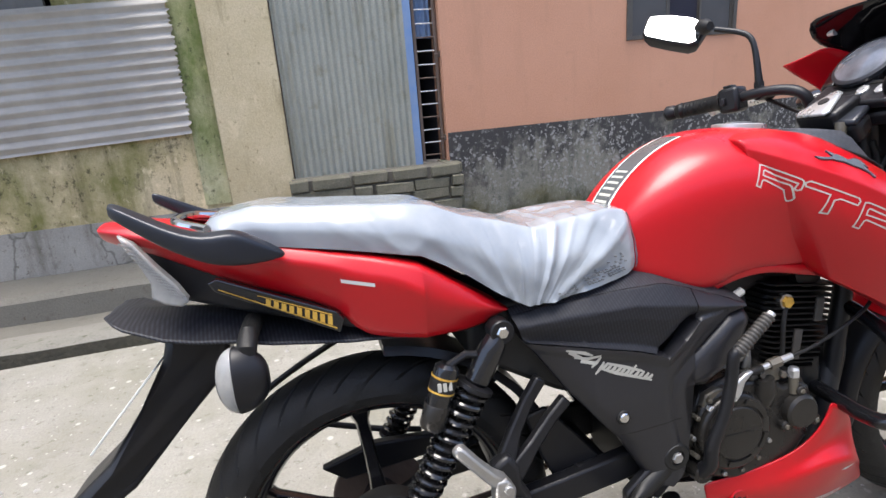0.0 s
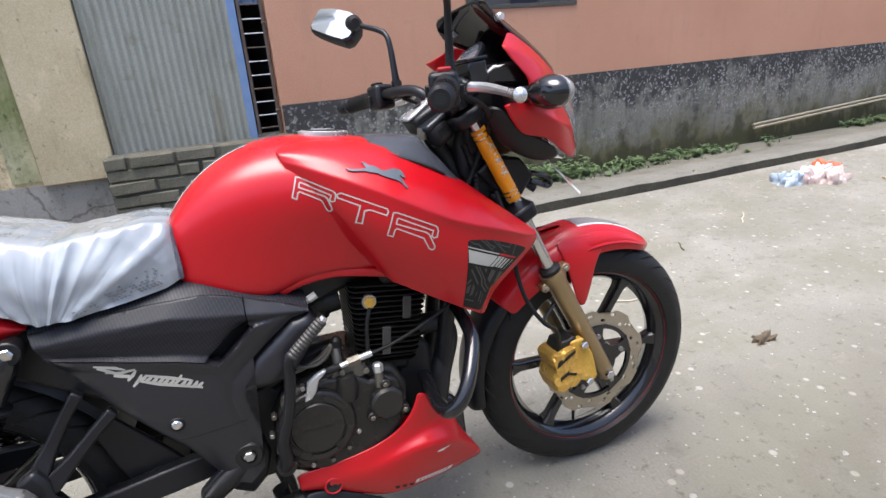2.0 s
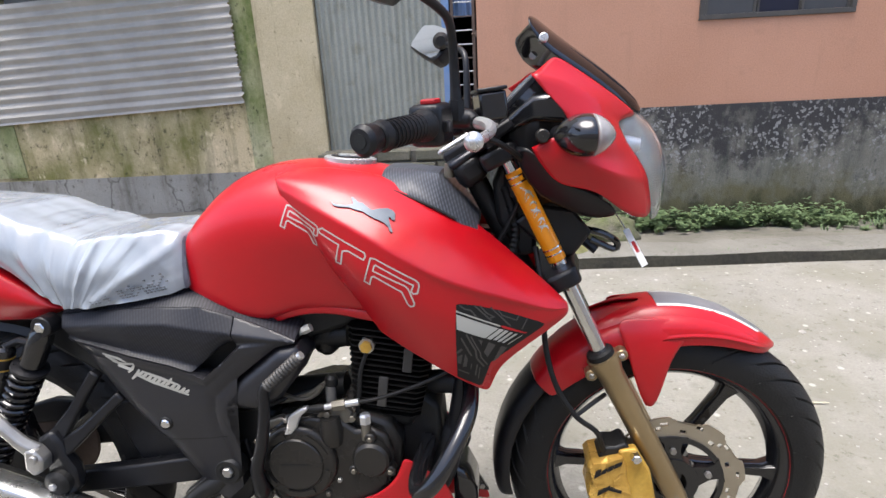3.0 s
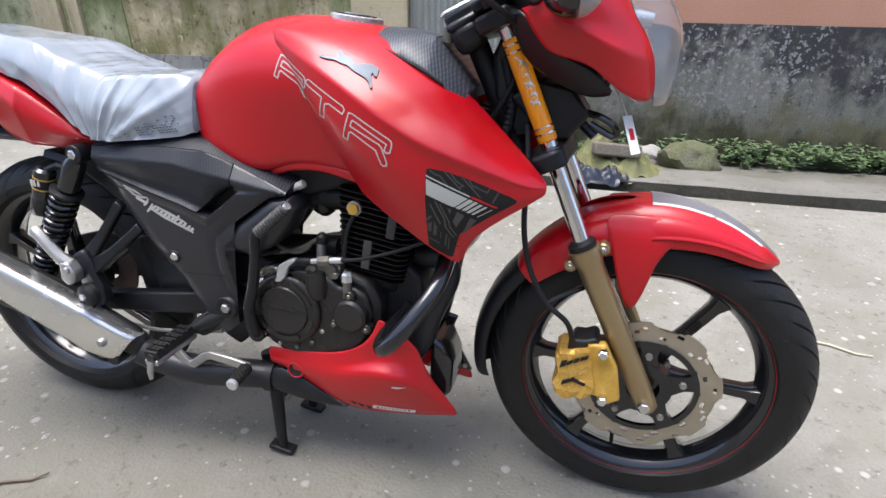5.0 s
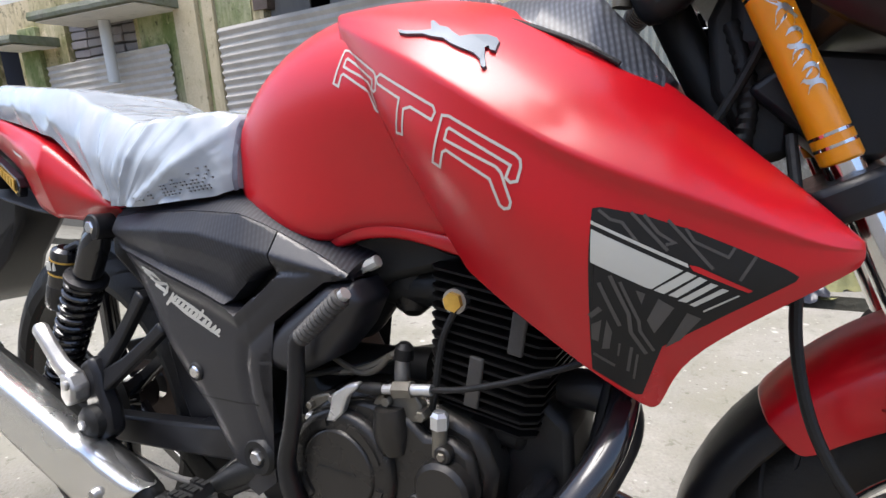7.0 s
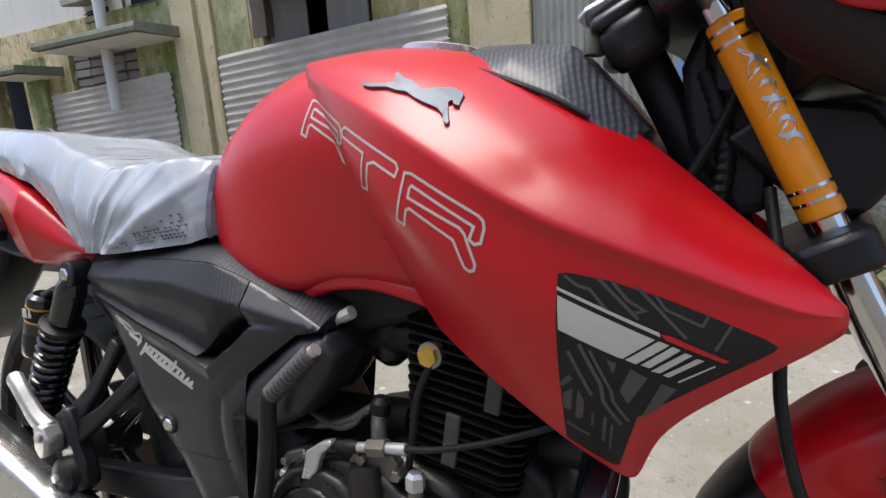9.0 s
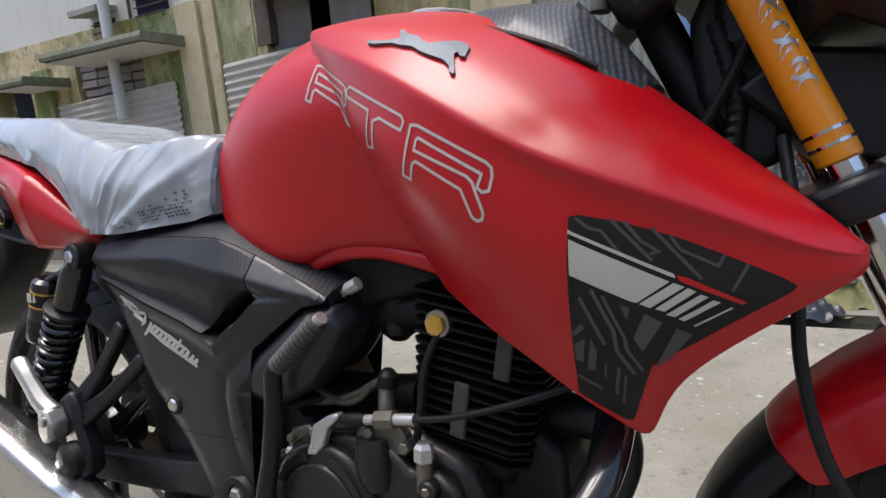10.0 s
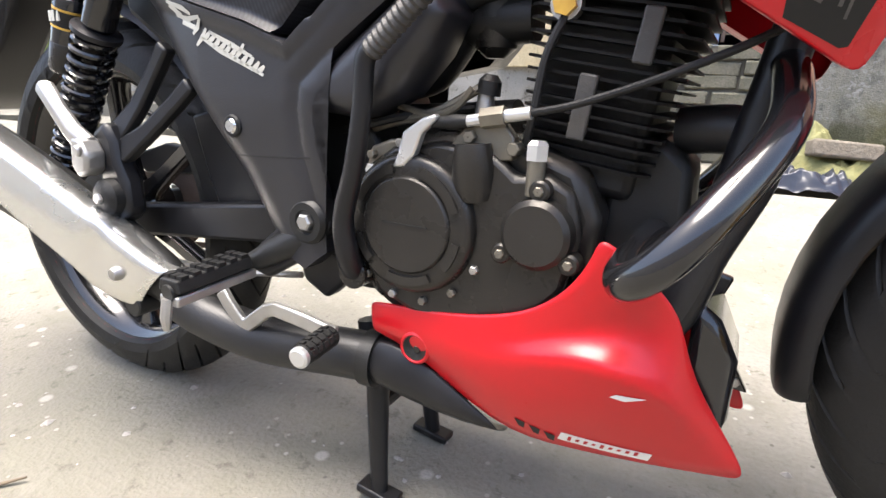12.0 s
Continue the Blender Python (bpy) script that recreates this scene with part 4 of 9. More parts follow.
        lamp = part("tail_lamp", plate([(-0.313, 0.862), (-0.303, 0.838), (-0.289, 0.818), (-0.277, 0.790), (-0.280, 0.769), (-0.262, 0.759), (-0.240, 0.754), (-0.229, 0.762), (-0.243, 0.786), (-0.270, 0.818), (-0.294, 0.850)], yl, lambda x, z: yl(x, z) - s * 0.024), PEARL, bike, "milky wrap-round tail lamp", smooth=True, bevel=0.004)
        for i in range(14):
            u = i / 13
            x, z = lerp(-0.296, -0.238, u), lerp(0.846, 0.772, u ** 0.9)
            part("lamp_flute", box((-0.012, -0.0012, -0.0009), (0.006, 0.0012, 0.0009), pose(x, yl(x, z) + s * 0.0006, z, 0, 20, 0)), PEARL, lamp, smooth=False)
        # indicators on rubber stalks
        c = Vector((-0.168, s * 0.155, 0.658))
        body = [[c + Vector((dx, ry * math.cos(a), rz * math.sin(a))) for a in (2 * math.pi * k / 16 for k in range(16))] for dx, ry, rz in ((0.034, 0.006, 0.012), (0.028, 0.020, 0.030), (0.010, 0.028, 0.045), (-0.006, 0.030, 0.048), (-0.0105, 0.030, 0.048), (-0.011, 0.029, 0.047))]
        ind = part("indicator", loft(body), BLACK, bike, "black pod indicator", sub=1)
        body = [[c + Vector((dx, ry * math.cos(a), rz * math.sin(a))) for a in (2 * math.pi * k / 16 for k in range(16))] for dx, ry, rz in ((-0.0100, 0.029, 0.0465), (-0.0105, 0.0295, 0.0475), (-0.013, 0.0293, 0.0465), (-0.024, 0.027, 0.042), (-0.033, 0.016, 0.026), (-0.036, 0.004, 0.006))]
        part("indicator_lens", loft(body), PEARL, ind, "clear indicator lens", sub=1)
        part("indicator_stalk", tube([(-0.155, s * 0.07, 0.712), (-0.155, s * 0.14, 0.712), (-0.158, s * 0.155, 0.700), (-0.160, s * 0.155, 0.680)], 0.0135, 14), RUBBER, ind)
    label_y = skin(bike, "tail_panel")
    bm = bmesh.new()
    add_grid(bm, [[lay_flat(label_y, lerp(-0.024, 0.022, i / 8), lerp(0.7665, 0.7555, i / 8) - h) for h in (0.0, 0.0055)] for i in range(9)])
    part("tail_label", bm, WHITESTICK, bike, "small white label strip on the red tail", smooth=False)
    # bridge, under-tray, mud guard, plate
    part("tail_bridge", loft([[(x, y, z) for y, z in ((-w, z0), (w, z0), (w * 0.8, z1), (-w * 0.8, z1))] for x, w, z0, z1 in ((-0.330, 0.030, 0.868, 0.884), (-0.26, 0.066, 0.850, 0.870), (-0.2, 0.085, 0.832, 0.850))]), RED, bike, "red tail tip", sub=1)
    part("rack_bar", tube([(-0.19, -0.10, 0.856), (-0.235, -0.06, 0.866), (-0.245, 0.0, 0.868), (-0.235, 0.06, 0.866), (-0.19, 0.10, 0.856)], 0.007, 10, 6), CHROME, bike, "chrome bar between the grab rails")
    rows = [[(x, y, z) for y, z in ((-w, z0), (-w, z0 + 0.005), (-w * 0.45, lerp(z0, z1, 0.72)), (0, z1), (w * 0.45, lerp(z0, z1, 0.72)), (w, z0 + 0.005), (w, z0), (0, z0 - 0.006))] for x, w, z0, z1 in ((-0.356, 0.050, 0.742, 0.748), (-0.337, 0.080, 0.736, 0.744), (-0.325, 0.084, 0.728, 0.742), (-0.275, 0.090, 0.706, 0.736), (-0.235, 0.094, 0.697, 0.731), (-0.178, 0.096, 0.689, 0.726), (-0.13, 0.098, 0.678, 0.716), (-0.02, 0.104, 0.664, 0.69), (0.16, 0.10, 0.650, 0.68))]
    part("under_tray", loft(rows), CARBON, bike, "black carbon-look tail under-tray", bevel=0.004)
    part("tail_inner", loft([[(x, y, z) for y, z in ((-w, z0), (w, z0), (w, z1), (-w, z1))] for x, w, z0, z1 in ((-0.300, 0.040, 0.820, 0.862), (-0.24, 0.066, 0.755, 0.845), (-0.16, 0.085, 0.730, 0.825), (0.0, 0.100, 0.680, 0.780), (0.16, 0.09, 0.665, 0.70))]), BLACK, bike, "black inner tail shell", bevel=0.006)
    mud = [(-0.285, 0.705), (-0.296, 0.665), (-0.340, 0.593), (-0.389, 0.527), (-0.450, 0.478), (-0.478, 0.452), (-0.455, 0.440), (-0.420, 0.444), (-0.361, 0.481), (-0.289, 0.553), (-0.212, 0.628), (-0.200, 0.665), (-0.196, 0.705)]
    part("rear_mudguard", plate(mud, lambda x, z: -0.045 - 0.02 * (x < -0.35), lambda x, z: 0.045 + 0.02 * (x < -0.35)), BLACK, bike, "long black rear mudguard", smooth=True, bevel=0.014)
    part("number_plate", box((-0.0015, -0.060, -0.077), (0.0015, 0.060, 0.077), pose(-0.356, 0, 0.604, 0, 43.5, 0)), WHITESTICK, bike, "plain white number plate on the mudguard", smooth=False, bevel=0.001)


build_tail()


def add_panel(bm, poly, fy, thick, s, cuts=3, step=0.012):
    """A moulded panel over an outline in the xz plane: a finely divided curved face at fy, a rim and a back."""
    flat = bmesh.new()
    flat.faces.new([flat.verts.new((x, 0, z)) for x, z in poly])
    bmesh.ops.triangulate(flat, faces=flat.faces, ngon_method="BEAUTY")
    for _ in range(cuts):
        bmesh.ops.subdivide_edges(flat, edges=[e for e in flat.edges if e.calc_length() > step], cuts=1)
        bmesh.ops.triangulate(flat, faces=flat.faces)
        bmesh.ops.beautify_fill(flat, faces=flat.faces, edges=[e for e in flat.edges if not e.is_boundary])
    edge = {v for e in flat.edges if e.is_boundary for v in e.verts}
    top = {v: bm.verts.new((v.co.x, fy(v.co.x, v.co.z), v.co.z)) for v in flat.verts}
    low = {v: bm.verts.new((v.co.x, fy(v.co.x, v.co.z) - s * thick, v.co.z)) for v in edge}
    for fc in flat.faces:
        if bm.faces.get([top[v] for v in fc.verts]) is None:
            bm.faces.new([top[v] for v in fc.verts])
    for e in flat.edges:
        if e.is_boundary:
            a, b = e.verts
            bm.faces.new((top[a], top[b], low[b], low[a]))
    flat.free()
    return bm


def near_line(poly, x, z):
    """Distance from (x, z) to an open line."""
    best = 1.0
    p = Vector((x, z))
    for a, b in zip(poly[:-1], poly[1:]):
        a, b = Vector(a), Vector(b)
        t = max(0.0, min(1.0, (p - a).dot(b - a) / (b - a).length_squared))
        best = min(best, (p - a.lerp(b, t)).length)
    return best


def build_side_panels():
    """Black side panels: carbon-look shoulder, middle leaf with a vent, lower leaf with logo strokes and bolt."""
    rx, rz = (0.222, 0.30, 0.40, 0.484, 0.517, 0.617, 0.645), (0.668, 0.676, 0.681, 0.680, 0.670, 0.631, 0.619)
    ridge = lambda x: interp(rx, rz, x)
    edge = lambda x: interp((0.24, 0.33, 0.423, 0.513, 0.60, 0.645), (0.649, 0.655, 0.656, 0.641, 0.622, 0.615), x)
    crest = lambda x: interp((0.236, 0.2482, 0.339, 0.428, 0.483, 0.516, 0.5495, 0.60, 0.645), (0.628, 0.6198, 0.600, 0.5775, 0.558, 0.583, 0.611, 0.615, 0.612), x)
    swell = lambda x: interp((0.22, 0.35, 0.50, 0.64), (-0.012, 0.002, 0.002, -0.016), x)
    fold = [(0.236, 0.628), (0.2482, 0.6198), (0.339, 0.600), (0.428, 0.5775), (0.483, 0.558)]
    slot = [(0.478, 0.562), (0.506, 0.586), (0.530, 0.612)]
    rear = [(0.236, 0.628), (0.264, 0.594), (0.313, 0.523), (0.376, 0.446), (0.404, 0.415), (0.455, 0.330)]
    front = [(0.643, 0.612), (0.611, 0.607), (0.571, 0.578), (0.523, 0.542), (0.496, 0.518), (0.491, 0.490), (0.494, 0.453), (0.508, 0.399), (0.520, 0.335)]
    for s in (-1, 1):
        def leaf(x, z):
            """How far out the panel lies: lit shoulder, hollow middle, rounded lip, flat lower leaf."""
            zr, ze, zc = ridge(x), edge(x), crest(x)
            if z >= ze:
                y = 0.1405 - 0.0185 * min(1.0, (zr - ze) / 0.025) * min(1.0, (z - ze) / (zr - ze)) + swell(x)
            elif z >= zc:
                deep = 0.012 * min(1.0, (ze - zc) / 0.04)
                y = interp((0.0, 0.13, 0.40, 0.72, 1.0), (0.1390, 0.1400 - deep, 0.1385 - deep * 0.6, 0.1400 - deep * 0.15, 0.1405), (z - zc) / (ze - zc)) + swell(x)
                y -= 0.009 * max(0.0, 1 - near_line(slot, x, z) / 0.030) ** 2
            else:
                a, b, e = near_line(rear, x, z), near_line(front, x, z), zc - z
                rise = min(1.0, max(0.0, (z - 0.530) / 0.07)) * min(1.0, max(0.0, (x - 0.485) / 0.03))
                y = 0.130 + interp((0.22, 0.35, 0.50, 0.64), (-0.006, 0.006, 0.006, -0.012), x) - 0.05 * max(0, 0.50 - z) + 0.004 * rise
                y += (0.1390 + swell(x) - y) * max(0.0, 1 - (e / 0.018) ** 2) - 0.009 * max(0.0, 1 - a / 0.030) ** 2 - 0.004 * max(0.0, 1 - b / 0.020) ** 2
            return s * y

        xs = [0.224 + 0.421 * i / 36 for i in range(37)]
        rows = []
        for x in xs:
            z = ridge(x)
            y = abs(leaf(x, z))
            yt = interp((0.224, 0.30, 0.36, 0.43, 0.54, 0.645), (0.104, 0.105, 0.100, 0.098, 0.096, 0.096), x)
            zt = interp((0.224, 0.30, 0.36, 0.43, 0.484, 0.517, 0.60, 0.645), (0.676, 0.686, 0.692, 0.700, 0.692, 0.681, 0.650, 0.630), x)
            rows.append([(x, s * (yt - 0.05), zt + 0.010), (x, s * yt, zt), (x, s * (yt + 0.35 * (y - yt)), zt + 0.32 * (z - zt)), (x, s * (y - 0.0012), z + 0.0008), (x, s * (y - 0.012), z - 0.008)])
        part("side_panel_top", shell(rows, 0.008, inward=(0, -0.4 * s, -0.9)), CARBON, bike, "black carbon-look upper side panel", angle=40)
        top = [(x, ridge(x)) for x in xs if x < 0.532] + [(0.5395, ridge(0.5395))]
        mid = [*top, (0.5395, 0.622), (0.513, 0.611), (0.487, 0.588), (0.462, 0.5675), *[(x, crest(x) + 0.002) for x in (0.428, 0.385, 0.339, 0.295, 0.2482, 0.238)]]
        middle = part("side_panel_middle", add_panel(bmesh.new(), mid, leaf, 0.03, s, 7, 0.0055), CARBONSIDE, bike, "black middle side panel with a vent", angle=60)
        low = [(0.237, 0.628), *[(x, crest(x)) for x in (0.2482, 0.295, 0.339, 0.385, 0.428, 0.470)], (0.486, 0.5585), (0.516, 0.583), (0.543, 0.6085), (0.5415, 0.622), (0.5415, ridge(0.5415)), *[(x, ridge(x)) for x in xs if x > 0.545], *front[:-1], (0.520, 0.335), (0.492, 0.312), *reversed(rear[1:])]
        lower = part("side_panel_lower", add_panel(bmesh.new(), low, leaf, 0.03, s, 7, 0.0055), SIDEGREY, bike, "black lower side panel", angle=60)
        seam = [(0.396 + 0.014 * i, 0.4345 + 0.0008 * i) for i in range(9)]
        bm = bmesh.new()
        add_grid(bm, [[(x, leaf(x, z) + s * 0.0004, z - 0.0011), (x, leaf(x, z) + s * 0.0006, z), (x, leaf(x, z) + s * 0.0004, z + 0.0011)] for x, z in seam])
        part("panel_seam", bm, ENGINEDARK, lower, "dark seam across the panel")
        # slanted, script-like logo strokes, rising and falling along one line
        a, b = Vector((0.300, 0.594)), Vector((0.466, 0.524))
        d = (b - a).normalized()
        n = Vector((-d.y, d.x))
        at = lambda u, v: a + (b - a) * u + n * v
        strokes = [((0.00, 0.009), (0.17, 0.0125), (0.25, 0.0115)), ((0.03, 0.0075), (0.16, 0.003)), ((0.10, 0.0005), (0.22, 0.004), (0.33, 0.0145)), ((0.17, -0.002), (0.30, 0.000))]
        for u, lo, hi in ((0.29, -0.008, 0.013), (0.345, -0.017, 0.006), (0.385, -0.007, 0.006), (0.43, -0.006, 0.005), (0.48, -0.008, 0.006), (0.53, -0.007, 0.005), (0.575, -0.008, 0.006), (0.625, -0.007, 0.005), (0.67, -0.008, 0.013), (0.72, -0.008, 0.005), (0.77, -0.007, 0.006), (0.82, -0.008, 0.005), (0.865, -0.006, 0.004)):
            strokes.append(((u, lo), (u + 0.03, (lo + hi) / 2), (u + 0.045, hi)))
        strokes += [((0.36, -0.006), (0.55, -0.0075), (0.92, -0.0055)), ((0.42, 0.0045), (0.62, 0.005), (0.80, 0.0055))]
        for line in strokes:
            bm = bmesh.new()
            rows = []
            for i, (u, v) in enumerate(line):
                w = 0.0030 if 0 < i < len(line) - 1 or len(line) == 2 else 0.0016
                p = at(u, v)
                q = (at(*line[min(i + 1, len(line) - 1)]) - at(*line[max(i - 1, 0)])).normalized()
                q = Vector((-q.y, q.x)) * w
                rows.append([(r.x, leaf(r.x, r.y) + s * 0.0009, r.y) for r in (p - q, p + q)])
            add_grid(bm, rows)
            part("logo_mark", bm, STICKERGREY, lower, "pale script-like logo stroke", smooth=False)
        part("panel_bolt", disc((0.398, 0.468), 0.013, s * 0.1375, s * 0.112), RUBBER, lower)
        part("bolt_head", disc((0.398, 0.468), 0.0085, s * 0.140, s * 0.12), CHROME, lower)
        pod = [(0.494, 0.506), (0.505, 0.491), (0.564, 0.486), (0.609, 0.511), (0.642, 0.551), (0.660, 0.588), (0.646, 0.609), (0.611, 0.603), (0.571, 0.573), (0.523, 0.537)]
        if s > 0:
            pod = [(0.494, 0.535), (0.560, 0.535), (0.625, 0.548), (0.660, 0.588), (0.646, 0.609), (0.611, 0.603), (0.571, 0.573), (0.523, 0.552)]
        ring_line = [*pod, pod[0]]
        part("air_box_cover", add_panel(bmesh.new(), pod, lambda x, z: s * (0.131 - 0.10 * max(0, x - 0.60) - 0.014 * max(0.0, 1 - near_line(ring_line, x, z) / 0.020) ** 2), 0.05, s), SIDEGREY, bike, "black air box cover", angle=60)
    # the dark filler plate of the bike between the panels
    part("battery_box", loft([[(x, y, z) for y, z in ((-w, z0), (w, z0), (w, z1), (-w, z1))] for x, w, z0, z1 in ((0.16, 0.09, 0.60, 0.69), (0.30, 0.10, 0.52, 0.69), (0.42, 0.095, 0.47, 0.69), (0.60, 0.08, 0.565, 0.68), (0.66, 0.06, 0.60, 0.675), (0.80, 0.05, 0.64, 0.67))]), ENGINEDARK, bike, bevel=0.01)


build_side_panels()


def fork_pt(s, d, y=0.086, fwd=0.0):
    """A point on a fork leg, d metres up from the axle along the leg."""
    return Vector((FRONT[0] + 0.004 - d * math.sin(HEAD) + fwd * math.cos(HEAD), s * y, FRONT[1] - 0.010 + d * math.cos(HEAD) + fwd * math.sin(HEAD)))


def sleeve_y(d):
    """Half the distance between the fork tubes, d metres up the leg."""
    return 0.085 - 0.045 * (d - 0.30)


def build_fork():
    for s in (-1, 1):
        bm = add_tube(bmesh.new(), [fork_pt(s, d) for d in (-0.022, -0.015, 0.0, 0.03, 0.20, 0.285, 0.30, 0.318, 0.32)], [0.012, 0.018, 0.0200, 0.0208, 0.0218, 0.0230, 0.0275, 0.0275, 0.021], 24)
        leg = part("fork_slider", bm, BRONZE, bike, "bronze painted fork slider")
        for dx, dd in ((-0.030, 0.296), (0.031, 0.308)):
            q = fork_pt(s, dd, 0.086, dx)
            part("slider_lug", disc((q.x, q.z), 0.0105, s * 0.096, s * 0.076, 20), BRONZE, leg, "bronze lug for the mudguard bolt")
            part("lug_bolt", disc((q.x, q.z), 0.0055, s * 0.0995, s * 0.095, 6), ALLOY, leg)
        part("dust_seal", add_tube(bmesh.new(), [fork_pt(s, d) for d in (0.318, 0.328, 0.332)], [0.0235, 0.0235, 0.018], 20), RUBBER, leg)
        part("fork_tube", add_tube(bmesh.new(), [fork_pt(s, 0.30, 0.085), fork_pt(s, 0.50, 0.076, 0.008), fork_pt(s, 0.70, 0.067, 0.013)], 0.0140, 24), CHROME, bike, "chromed fork tube")
        cover = part("fork_sticker", add_tube(bmesh.new(), [fork_pt(s, d, sleeve_y(d), 0.009 + 0.022 * (d - 0.505)) for d in (0.505, 0.507, 0.670, 0.672)], [0.0140, 0.0156, 0.0156, 0.0140], 24), ORANGE, bike, "orange fork sleeve sticker")
        for d in (0.518, 0.528, 0.650, 0.661):
            part("sleeve_band", add_tube(bmesh.new(), [fork_pt(s, e, sleeve_y(e), 0.009 + 0.022 * (e - 0.505)) for e in (d, d + 0.0026)], 0.0159, 24), CHROME, cover)
        part("axle_nut", disc((FRONT[0] + 0.002, FRONT[1] - 0.008), 0.011, s * 0.116, s * 0.08, 6), CHROME, leg)
    for d, h in ((0.475, 0.030), (0.700, 0.026)):
        rows = []
        for y, rx in ((-0.112, 0.016), (-0.103, 0.029), (-0.07, 0.030), (0, 0.040), (0.07, 0.030), (0.103, 0.029), (0.112, 0.016)):
            c = fork_pt(1, d, y)
            u, v = Vector((math.cos(HEAD), 0, math.sin(HEAD))), Vector((-math.sin(HEAD), 0, math.cos(HEAD)))
            rows.append([c + u * rx * a + v * h / 2 * b for a, b in ((-1, -1), (1, -1), (1, 1), (-1, 1))])
        part("triple_clamp", loft(rows), BLACK, bike, "black fork clamp", bevel=0.006)
    part("steering_stem", add_tube(bmesh.new(), [fork_pt(1, 0.46, 0.0, -0.055), fork_pt(1, 0.70, 0.0, -0.055)], 0.019, 20), ENGINEDARK, bike)


build_fork()


def crumpled(poly, y0, y1):
    """A block with this outline whose outer face is pinched into irregular flat creases."""
    c = sum((Vector(p) for p in poly), Vector((0, 0))) / len(poly)
    rng = random.Random(9)
    fine = []
    for i, p in enumerate(poly):
        q = poly[(i + 1) % len(poly)]
        fine += [Vector(p), (Vector(p) + Vector(q)) / 2 + Vector((rng.uniform(-0.0015, 0.0015), rng.uniform(-0.0015, 0.0015)))]
    secs = []
    for k, y in ((1.0, y1), (1.0, lerp(y1, y0, 0.45)), (1.01, lerp(y1, y0, 0.85)), (0.93, y0), (0.62, y0 - 0.001), (0.28, y0)):
        secs.append([(c.x + (p.x - c.x) * k + rng.uniform(-0.0022, 0.0022) * (y != y1), y + rng.uniform(-0.0022, 0.0022) * (y != y1), c.y + (p.y - c.y) * k + rng.uniform(-0.0022, 0.0022) * (y != y1)) for p in fine])
    bm = loft(secs)
    bmesh.ops.triangulate(bm, faces=bm.faces[:])
    return bm


def build_front_brake():
    c, y = FRONT, -0.058
    bm = bmesh.new()
    N = 168
    rows = []
    for k in range(N):
        a = 2 * math.pi * k / N
        wave = 0.0055 * (1 if math.sin(8 * a) > 0.25 else (-1 if math.sin(8 * a) < -0.35 else 0))
        rs = (0.094, 0.1045, 0.112, 0.120, 0.127, 0.1305 + wave)
        rows.append([(c[0] + r * math.cos(a), y, c[1] + r * math.sin(a)) for r in rs])
    vs = [[bm.verts.new(p) for p in r] for r in rows]
    for k in range(N):
        for j in range(5):
            hole = (j == 3 and k % 14 in (2, 3, 4)) or (j == 1 and k % 14 in (8, 9, 10)) or (j == 2 and k % 14 in (5, 6) and (k // 14) % 2)
            if not hole:
                bm.faces.new((vs[k][j], vs[(k + 1) % N][j], vs[(k + 1) % N][j + 1], vs[k][j + 1]))
    g = bmesh.ops.extrude_face_region(bm, geom=list(bm.faces))
    for v in g["geom"]:
        if isinstance(v, bmesh.types.BMVert):
            v.co.y += 0.004
    rotor = part("brake_disc", bm, DISC, bike, "petal-edged slotted brake disc", smooth=False)
    bm = bmesh.new()
    add_lathe(bm, [(0.030, y - 0.006), (0.052, y - 0.006), (0.056, y + 0.01), (0.030, y + 0.012)], (c[0], 0, c[1]), 40)
    for k in range(5):
        a = 2 * math.pi * k / 5 + 0.3
        m = Matrix.Translation((c[0], 0, c[1])) @ Matrix.Rotation(-a, 4, "Y")
        rr = [[m @ Vector((r, yy, z)) for yy, z in ((y - 0.004, -w), (y - 0.004, w), (y + 0.006, w), (y + 0.006, -w))] for r, w in ((0.045, 0.022), (0.07, 0.014), (0.085, 0.016), (0.0965, 0.026))]
        part("carrier_arm", loft(rr), GLOSSBLACK, rotor, "black disc carrier arm")
    add_lathe(bm, [(0.088, y - 0.003), (0.098, y - 0.003), (0.098, y + 0.005), (0.088, y + 0.005)], (c[0], 0, c[1]), 80)
    part("disc_carrier", bm, GLOSSBLACK, rotor, "black disc carrier")
    for k in range(5):
        a = 2 * math.pi * k / 5 + 0.3
        p = (c[0] + 0.07 * math.cos(a), c[1] + 0.07 * math.sin(a))
        part("disc_bolt", lathe([(0.0005, y - 0.010), (0.006, y - 0.010), (0.007, y - 0.003), (0.0005, y - 0.003)], (p[0], 0, p[1]), 6), ALLOY, rotor)
    # caliper behind the right leg
    poly = [(1.142, 0.372), (1.150, 0.381), (1.175, 0.386), (1.200, 0.394), (1.206, 0.378), (1.211, 0.350), (1.218, 0.318), (1.211, 0.298), (1.185, 0.291), (1.168, 0.284), (1.151, 0.290), (1.143, 0.315), (1.150, 0.345)]
    cal = part("brake_caliper", crumpled(poly, -0.101, -0.030), GOLDFOIL, bike, "brake caliper wrapped in creased gold foil", smooth=False)
